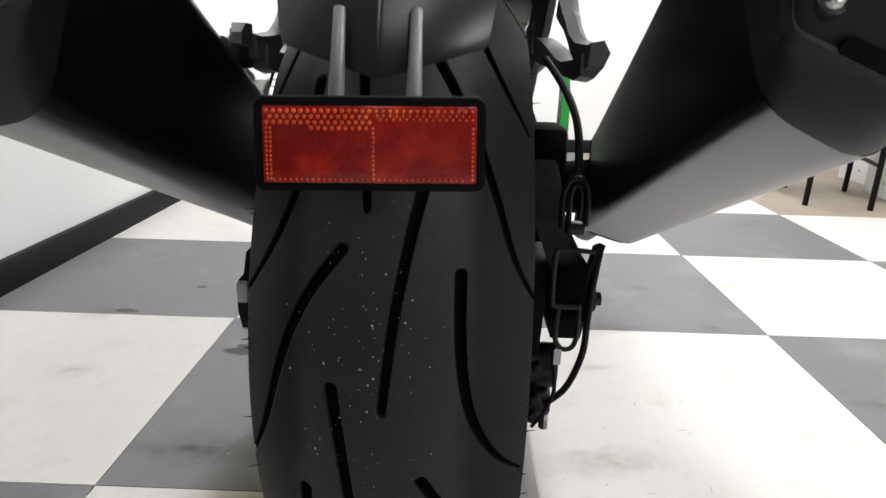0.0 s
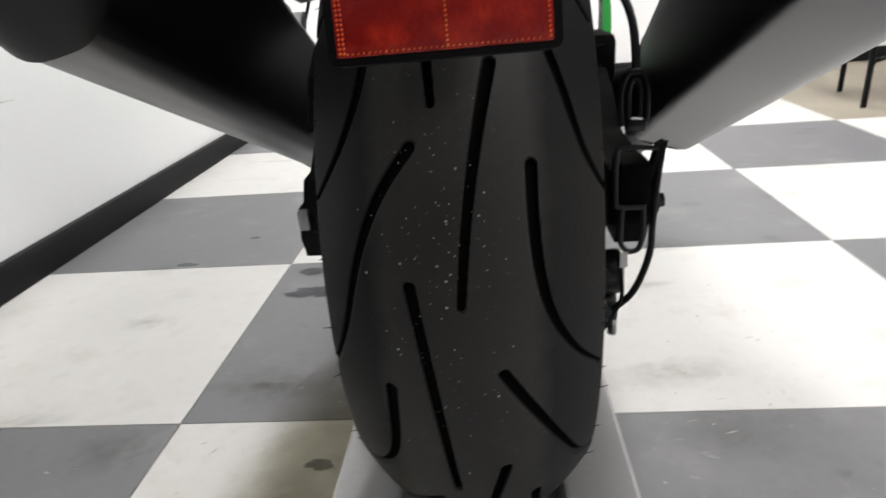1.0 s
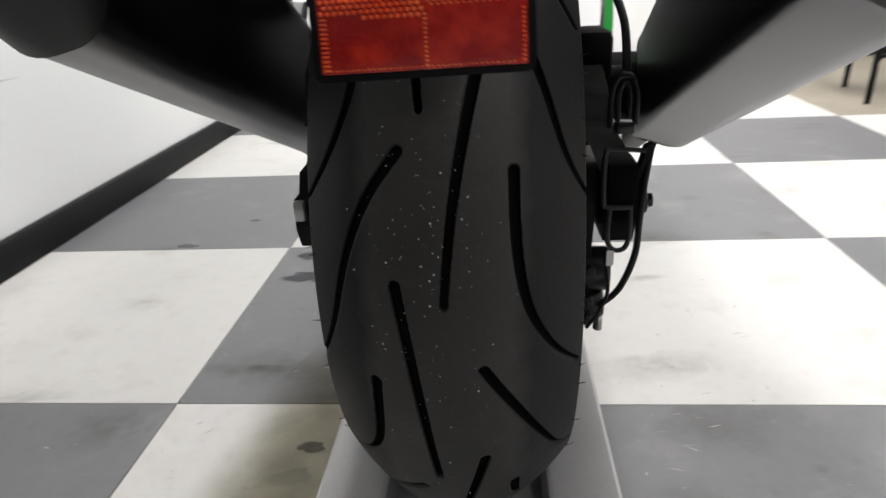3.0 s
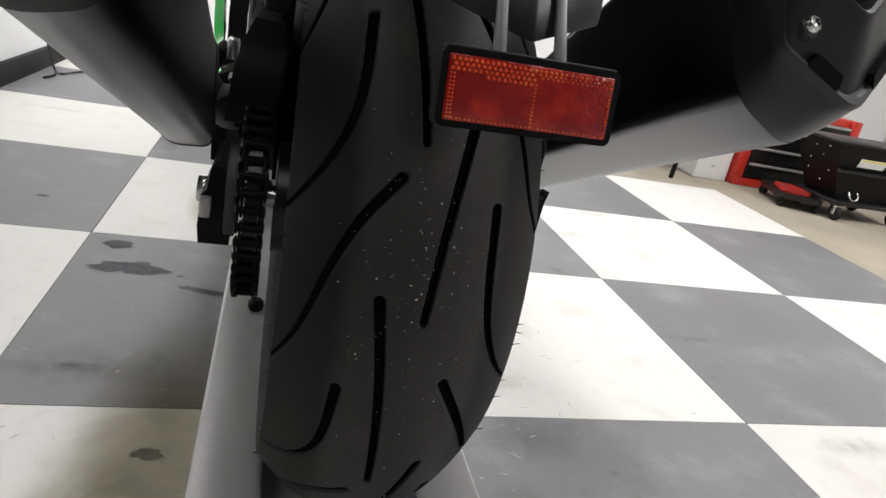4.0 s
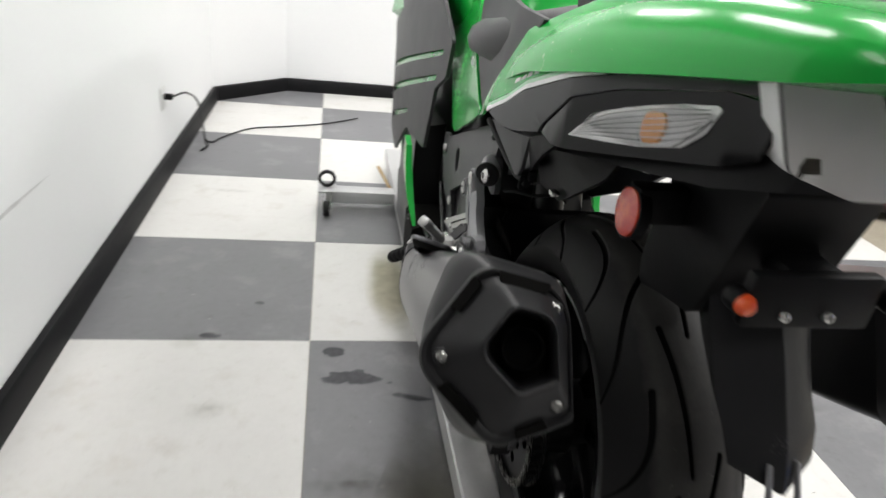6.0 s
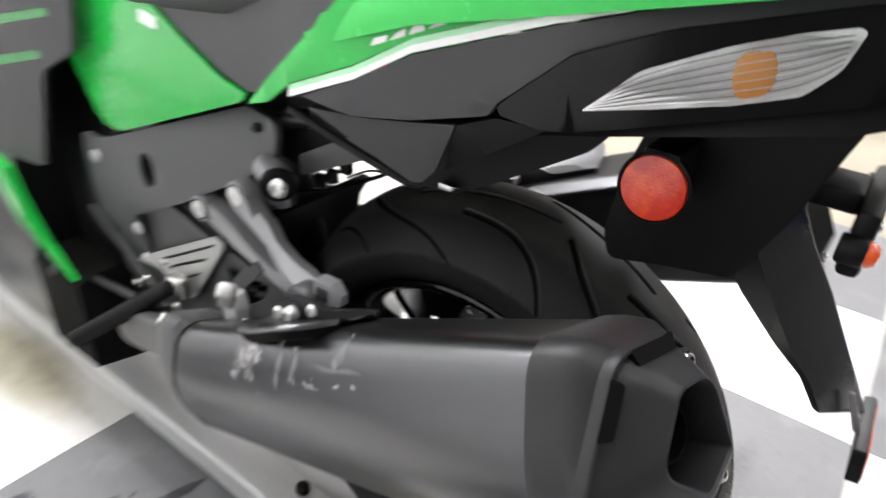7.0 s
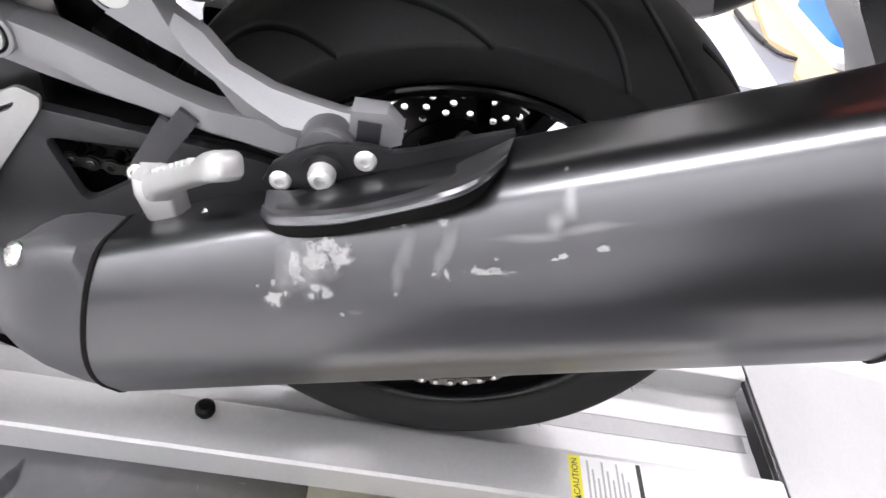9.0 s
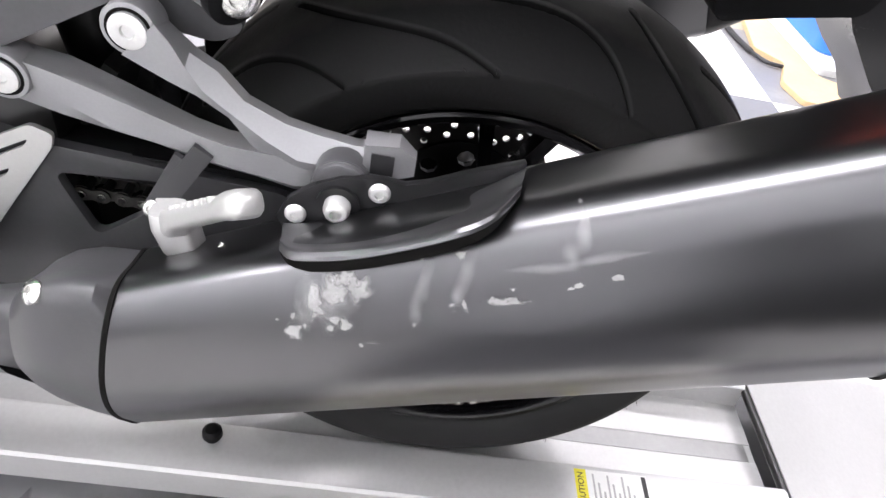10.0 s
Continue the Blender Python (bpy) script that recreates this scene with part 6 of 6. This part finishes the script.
for zz in np.arange(-0.0134, 0.0065, 0.0018):
    for x in (-0.0408, -0.0392, 0.0014, 0.0408):
        bmesh.ops.create_icosphere(own, subdivisions=1, radius=0.0007, matrix=tilt @ Matrix.Translation((x, -0.0062, float(zz))))
for x in np.arange(-0.038, 0.039, 0.0022):
    bmesh.ops.create_icosphere(own, subdivisions=1, radius=0.0005, matrix=tilt @ Matrix.Translation((float(x), -0.0062, -0.0138)))
on("prism_edge", own, REDHOT, "bright red prism beads along the edges", refl)
on("lip", box((-0.0435, -0.0045, 0.0178), (0.0435, 0.005, 0.0192), 0.0006, m=tilt), GREYP, "", refl)

# round side reflectors under the tail
for sx in (-1, 1):
    c = Vector((BX + sx * 0.118, -0.305, 0.799))
    way = Vector((sx, 0.02, 0.05)).normalized()
    turn = Matrix.Translation(c) @ way.to_track_quat("X", "Z").to_matrix().to_4x4()
    own = lathe([(-0.012, 0.0001), (-0.012, 0.028), (0.001, 0.030), (0.002, 0.028), (0.0, 0.0265)], (0, 0, 0), 40, closed=False)
    own.transform(turn)
    rr = on("side_reflector", own, BLACK, "round orange-red reflector in a black rim")
    own = lathe([(0.0, 0.0272), (0.003, 0.026), (0.0045, 0.018), (0.005, 0.0001)], (0, 0, 0), 40, closed=False)
    own.transform(turn)
    on("face", own, ROUND, "orange-red reflector face", rr)
    on("bracket", box((min(c.x, c.x - sx * 0.10), -0.32, 0.79), (max(c.x, c.x - sx * 0.10) - 0.0, -0.29, 0.83), 0.004), BLACK, "", rr)

# engine side case, inside the fairing
own = loft([[(a, y, z) for a, z in ((0.262, 0.20), (0.245, 0.26), (0.240, 0.39), (0.2445, 0.40), (0.2445, 0.60), (0.36, 0.62), (0.36, 0.17))] for y in (0.66, 0.94)])
on("engine_case", bevelled(own, 0.010), SATIN, "black engine side case")
# added near-black block that closes the bright gap past the left muffler
own = loft([[(a, y, z) for a, z in ((0.238, 0.22), (0.236, 0.385), (0.262, 0.398), (0.33, 0.398), (0.33, 0.20))] for y in (0.52, 0.658)])
on("engine_case", bevelled(own, 0.012), SOOT_SHADE, "near-black lower engine case")
# fairing ahead of the engine
fair = [(1.55, 0.72), (1.40, 0.50), (1.30, 0.43), (1.01, 0.43), (0.80, 0.56), (0.56, 0.58), (0.50, 0.735), (0.42, 0.775), (0.40, 0.85), (0.56, 0.95), (1.0, 1.02), (1.4, 0.95)]
s1 = [(1.38, 0.595), (0.46, 0.812), (0.46, 0.824), (1.38, 0.618)]
s2 = [(1.36, 0.520), (0.50, 0.752), (0.50, 0.764), (1.36, 0.545)]
s3 = [(1.25, 0.462), (0.80, 0.600), (0.80, 0.611), (1.25, 0.485)]
fx = lambda y, z: 0.262 - 0.03 * math.sin(max(0, min(1, (y - 0.4) / 1.1)) * math.pi)
fa = on("side_fairing", panel(fair, fx, 0.008, [s1, s2, s3], 0.08, 0.010), GREYP, "dark grey side fairing with slanting slits")
for s in (s1, s2, s3):
    on("slit_liner", panel([(p[0], p[1] + d) for p, d in zip(s, (-0.006, -0.004, 0.004, 0.006))], lambda y, z: fx(y, z) + 0.010, 0.006, (), 0.1, 0.002), GREEN, "bright green slit liner", fa)
twin(fa)
belly = [(0.605, 0.322), (0.640, 0.385), (0.76, 0.455), (0.95, 0.470), (1.25, 0.420), (1.30, 0.33), (1.10, 0.235), (0.77, 0.235)]
on("belly_fairing", panel(belly, lambda y, z: 0.280 + 0.25 * max(0.0, 0.36 - z), 0.006, (), 0.06, 0.012, 0.001), GREEN, "bright green belly fairing")
on("belly_fairing", panel(belly, lambda y, z: 2 * BX - 0.286 - 0.25 * max(0.0, 0.36 - z), 0.006, (), 0.06, 0.012, 0.001), GREEN, "bright green belly fairing")
for sx, shift in ((1, 0.0), (-1, 0.035)):
    rings = []
    for z, x, y, w in ((0.392, 0.242, 0.530, 0.008), (0.427, 0.237, 0.560, 0.014), (0.455, 0.233, 0.590, 0.018), (0.485, 0.230, 0.605, 0.018), (0.517, 0.228, 0.620, 0.017), (0.56, 0.228, 0.64, 0.015)):
        a, b = (x - w / 2, x + w / 2) if sx == 1 else (2 * BX + shift - x - w / 2, 2 * BX + shift - x + w / 2)
        rings.append([(a, y, z), (b, y, z), (b, y + 0.05, z + 0.01), (a, y + 0.05, z + 0.01)])
    on("fairing_edge", bevelled(loft(rings), 0.002), GREEN, "bright green rear edge of the side fairing")
on("nose_fairing", loft([[(BX + w * c, y, z0 + (z1 - z0) * s) for c, s in ((-1, 0.2), (-0.9, 0.6), (-0.5, 0.95), (0, 1), (0.5, 0.95), (0.9, 0.6), (1, 0.2), (0.6, 0), (-0.6, 0))] for y, w, z0, z1 in ((1.0, 0.22, 0.80, 1.02), (1.3, 0.24, 0.72, 1.08), (1.55, 0.19, 0.70, 1.02), (1.72, 0.07, 0.74, 0.88))]), GREEN, "green nose fairing", smooth=60)
for sx in (-1, 1):
    on("fork_leg", rod((BX + sx * 0.10, 1.36, CZ), (BX + sx * 0.10, 1.12, 0.95), 0.027, seg=20), SATIN, "black front fork leg")
on("front_mudguard", loft([[(BX - 0.075, 1.36 - r * math.cos(a), CZ + r * math.sin(a)), (BX, 1.36 - (r + 0.02) * math.cos(a), CZ + (r + 0.02) * math.sin(a)), (BX + 0.075, 1.36 - r * math.cos(a), CZ + r * math.sin(a)), (BX, 1.36 - (r + 0.014) * math.cos(a), CZ + (r + 0.014) * math.sin(a))] for r, a in ((0.316, radians(k)) for k in range(35, 150, 12))]), GREEN, "green front mudguard")
for sx in (-1, 1):
    on("handlebar", tube([(BX + sx * 0.10, 1.02, 1.07), (BX + sx * 0.22, 0.98, 1.09), (BX + sx * 0.36, 0.90, 1.07)], 0.013, 12), BLACK, "black handlebar grip")

# ---- workshop things beyond the lift ----
def carton(x, y, w, d, h, turn, label):
    ob = empty("cardboard_box", label, "box", "white cartons", (x, y, -0.003))
    ob.rotation_euler.z = radians(turn)
    part("body", box((0, 0, 0.001), (w, d, h), 0.004), CARTON, ob)
    part("flap", box((0.002, 0.003, h + 0.0005), (w - 0.002, d / 2 - 0.002, h + 0.004), 0.001), CARTON, ob)
    part("flap", box((0.002, d / 2 + 0.002, h + 0.0005), (w - 0.002, d - 0.003, h + 0.004), 0.001), CARTON, ob)
    for zz, ww in ((0.70, 0.30), (0.64, 0.42), (0.58, 0.34)):
        part("print_bar", box((w * (0.5 - ww / 2), -0.0012, h * zz), (w * (0.5 + ww / 2), 0.0, h * (zz + 0.035))), PRINT, ob)
    for zz in (0.35, 0.18):
        own = bmesh.new()
        own.faces.new([own.verts.new((w * 0.5 + a, -0.0012, h * zz + b)) for a, b in ((-0.012, 0), (0.012, 0), (0, 0.016))])
        part("print_arrow", own, PRINT, ob)
        own = bmesh.new()
        own.faces.new([own.verts.new((-0.0012, d * 0.5 + a, h * zz + b)) for a, b in ((-0.012, 0), (0.012, 0), (0, 0.016))])
        part("print_arrow", own, PRINT, ob)
    return ob


carton(2.465, 2.075, 0.190, 0.31, 0.36, -3, "white printed cardboard box on the concrete floor")
carton(2.60, 2.46, 0.42, 0.32, 0.34, 4, "white cardboard box standing behind another box")

chest = empty("tool_chest", "red steel tool chest with black drawers, one tray open", "tool chest", at=(2.665, 2.03, -0.003))
chest.rotation_euler.z = radians(-4)
part("body", box((0, 0.02, 0.001), (0.62, 0.42, 0.42), 0.006), REDP, chest)
part("side_post", box((0, -0.004, 0.001), (0.05, 0.02, 0.42), 0.004), REDP, chest)
part("side_post", box((0.57, -0.004, 0.001), (0.62, 0.02, 0.42), 0.004), REDP, chest)
part("base_rail", box((0, -0.006, 0.001), (0.62, 0.02, 0.04), 0.004), REDP, chest)
for k in range(4):
    dr = part("drawer", box((0.055, -0.004, 0.050 + k * 0.085), (0.565, 0.02, 0.128 + k * 0.085), 0.004), SATIN, chest)
    part("handle", box((0.06, -0.014, 0.113 + k * 0.085), (0.56, -0.004, 0.126 + k * 0.085), 0.003), ALUL, dr, "bright drawer pull")
own = box((0.10, 0.06, 0.4215), (0.30, 0.11, 0.45), 0.012)
drill = tagged(part("power_tool", own, ORANGE, None), "orange power tool lying on the tool chest", "tool")
drill.matrix_basis = pose(2.665, 2.03, -0.003, 0, 0, -4)

cart = empty("tool_cart", "black wheeled tool cart with a small white label", "cart", at=(2.87, 1.57, -0.003))
part("body", bevelled(loft([[(0.02, 0.02, 0.095), (0.34, 0.02, 0.095), (0.34, 0.22, 0.095), (0.02, 0.22, 0.095)], [(-0.06, 0.0, 0.232), (0.38, 0.0, 0.232), (0.38, 0.23, 0.232), (-0.06, 0.23, 0.232)], [(-0.115, -0.03, 0.35), (0.42, -0.03, 0.35), (0.42, 0.24, 0.35), (-0.115, 0.24, 0.35)]]), 0.006), BLACK, cart)
part("rim", box((-0.123, -0.038, 0.3505), (0.428, 0.248, 0.362), 0.005), SATIN, cart)
part("ledge", bevelled(loft([[(-0.07, -0.034, z), (0.41, -0.034, z), (0.38, 0.004, z), (-0.06, 0.004, z)] for z in (0.228, 0.238)]), 0.002), SATIN, cart, "narrow front ledge")
part("label", box((0.03, -0.002, -0.020), (0.18, 0.0, 0.020), 0.0, m=Matrix.Translation((0, -0.014, 0.278)) @ pose(0, 0, 0, 14)), PAPER, cart, "white label")
part("label_band", box((0.035, -0.003, 0.012), (0.175, -0.002, 0.018), 0.0, m=Matrix.Translation((0, -0.014, 0.278)) @ pose(0, 0, 0, 14)), YELLOW, cart)
part("handle", tube([(0.068, 0.012, 0.135), (0.072, -0.004, 0.112), (0.094, -0.008, 0.100), (0.116, -0.004, 0.112), (0.12, 0.012, 0.135)], 0.004, 8), STEEL, cart, "steel drop handle")
for y, z in ((0.04, 0.325), (0.12, 0.315), (0.08, 0.28), (0.16, 0.25), (0.05, 0.215), (0.18, 0.20), (0.11, 0.16), (0.19, 0.33)):
    x = 0.02 - 0.08 * (z - 0.095) / 0.137 if z < 0.232 else -0.06 - 0.055 * (z - 0.232) / 0.118
    part("rivet", rod((x - 0.003, y, z), (x + 0.002, y, z), 0.004, seg=10), STEEL, cart)
part("base_frame", box((-0.01, -0.02, 0.072), (0.38, 0.26, 0.0945), 0.005), SATIN, cart)
for x, y in ((0.02, 0.0), (0.36, 0.0), (0.02, 0.24), (0.36, 0.24)):
    c = part("caster", box((x - 0.017, y - 0.018, 0.030), (x - 0.013, y + 0.018, 0.0715), 0.001, box((x + 0.013, y - 0.018, 0.030), (x + 0.017, y + 0.018, 0.0715), 0.001, box((x - 0.02, y - 0.022, 0.066), (x + 0.02, y + 0.022, 0.0716), 0.001))), STEEL, cart, "bright steel caster fork")
    part("wheel", lathe([(-0.011, 0.010), (-0.011, 0.028), (-0.007, 0.031), (0.007, 0.031), (0.011, 0.028), (0.011, 0.010)], (x, y - 0.010, 0.032), 24), RUBBER, c)

crp = empty("mechanic_creeper", "black and red mechanic's creeper lying beside the tool cart", "creeper", at=(2.66, 1.63, -0.003))
part("frame", bevelled(loft([rounded([(0.0, 0.06, z), (0.19, -0.04, z), (0.27, 0.22, z), (0.10, 0.32, z)], 0.04, 5) for z in (0.045, 0.068)]), 0.005), SATIN, crp)
part("pad", bevelled(loft([rounded([(0.05, 0.09, z), (0.17, 0.03, z), (0.22, 0.19, z), (0.12, 0.25, z)], 0.03, 5) for z in (0.0685, 0.082)]), 0.005), REDP, crp)
for x, y in ((0.04, 0.07), (0.18, 0.0), (0.24, 0.20), (0.11, 0.28)):
    part("wheel", lathe([(-0.010, 0.006), (-0.010, 0.020), (0.010, 0.020), (0.010, 0.006)], (x, y, 0.0225), 20), RUBBER, crp)

bench = empty("work_bench", "low work bench on black steel legs", "bench", at=(2.03, 2.02, -0.003))
for x, y in ((0.0, 0.02), (0.24, -0.05), (0.36, 0.36), (0.10, 0.42)):
    part("leg", tube([(x, y, 0.001), (x + 0.004, y, 0.16), (x + 0.012, y + 0.01, 0.44)], 0.012, 10), BLACK, bench)
part("rail", tube([(0.006, 0.02, 0.17), (0.03, 0.035, 0.19), (0.06, 0.05, 0.19), (0.36, 0.36, 0.19)], 0.009, 8), BLACK, bench)
part("rail", tube([(0.24, -0.05, 0.19), (0.36, 0.36, 0.19)], 0.009, 8), BLACK, bench)
part("top", box((-0.05, -0.08, 0.4405), (0.44, 0.47, 0.465), 0.006), BLACK, bench)
own = box((2.05, 2.05, 0.4625), (2.33, 2.30, 0.56), 0.01)
tagged(part("storage_tray", own, SIDING, None), "grey plastic tray on the work bench", "tray")

own = loft([rounded([(x, y, z) for x, y in ((2.78, -1.40), (2.22, -1.29), (2.12, -1.37), (1.96, -1.30), (1.83, -1.325), (1.80, -1.62), (1.98, -1.62), (2.05, -1.475), (2.30, -1.47), (2.76, -1.465))], 0.02, 3) for z in (0.001, 0.019)])
tagged(part("plywood_sheet", bevelled(own, 0.002), WOOD, None), "raw plywood offcut lying on the floor", "plywood")
own = loft([rounded([(x0, y0, z), (x1, y0, z), (x1, y1, z), (x0, y1, z)], 0.06, 6) for z, x0, y0, x1, y1 in ((0.002, 0.04, 0.04, 0.46, 0.66), (0.30, 0.0, 0.0, 0.50, 0.70), (0.31, -0.02, -0.02, 0.52, 0.72), (0.32, -0.02, -0.02, 0.52, 0.72), (0.32, 0.0, 0.0, 0.5, 0.7), (0.02, 0.05, 0.05, 0.45, 0.65))])
ob = tagged(part("storage_bin", own, BLUE, None), "bright blue plastic storage bin on the floor", "bin")
ob.matrix_basis = pose(2.21, -2.21, 0.026)
own = loft([rounded([(-0.10, -0.06, z), (0.60, -0.06, z), (0.60, 0.725, z), (-0.10, 0.725, z)], 0.05, 5) for z in (-0.025, 0.0)])
part("base", bevelled(own, 0.004), PAPER, ob, "white base tray")
own = tube([(2.46, -1.24, 0.012), (2.30, -1.25, 0.012), (2.19, -1.27, 0.012)], 0.010, 10)
tagged(part("air_hose", tube([(2.19, -1.27, 0.012), (2.12, -1.30, 0.012), (2.10, -1.36, 0.012)], 0.007, 10, own), GREYP, None), "grey air hose end lying on the floor", "hose")

# power outlet and cord at the white wall
out = empty("wall_outlet", "white wall outlet with a black plug in it", "outlet", at=(-0.630, 1.86, 0.31))
part("plate", box((0.0005, -0.035, -0.045), (0.006, 0.035, 0.045), 0.002), PAPER, out)
part("socket", box((0.006, -0.014, -0.032), (0.008, 0.014, -0.008), 0.001), PAPER, out)
cord = empty("extension_cord", "thin grey power cord hanging from the wall outlet", "cord", at=(-0.6, 1.9, 0))
part("plug", box((-0.022, -0.052, 0.305), (0.012, -0.028, 0.328), 0.004), BLACK, cord)
part("cable", tube([(0.012, -0.04, 0.318), (0.05, 0.03, 0.32), (0.07, 0.16, 0.25), (0.06, 0.30, 0.10), (0.05, 0.40, 0.006), (0.09, 0.36, 0.006), (0.12, 0.44, 0.006), (0.24, 0.62, 0.006), (0.42, 0.70, 0.006), (0.62, 0.80, 0.006), (0.80, 0.95, 0.006)], 0.004, 8), GREYP, cord)
part("cable_end", tube([(0.05, 0.40, 0.006), (0.075, 0.30, 0.008), (0.06, 0.22, 0.008)], 0.005, 8), BLACK, cord)

# ---- checkered floor: each square its own slab, a hair apart ----
slab = bmesh.new()
box((0.0008, 0.0008, -0.0029), (S - 0.0008, S - 0.0008, 0.0), 0.0004, slab)
plain = bpy.data.meshes.new("floor_tile")
slab.to_mesh(plain)
slab.free()
kinds = []
COLUMNS = (-S, 0.0, S, 1.228, 1.822, 2.43)
for mat in (GREY_TILE, WHITE_TILE):
    k = plain.copy()
    k.materials.append(mat)
    kinds.append(k)
for i in range(-1, 4):
    for j in range(-7, 6):
        if i == 3 and (j > 2 or j < -7) or (i == 2 and j > 3):
            continue
        ob = new("floor_tile", kinds[(i + j) % 2])
        ob.location = (COLUMNS[i + 1], j * S, 0)
        ob.scale.x = (COLUMNS[i + 2] - COLUMNS[i + 1]) / S
        ob.parent = floor
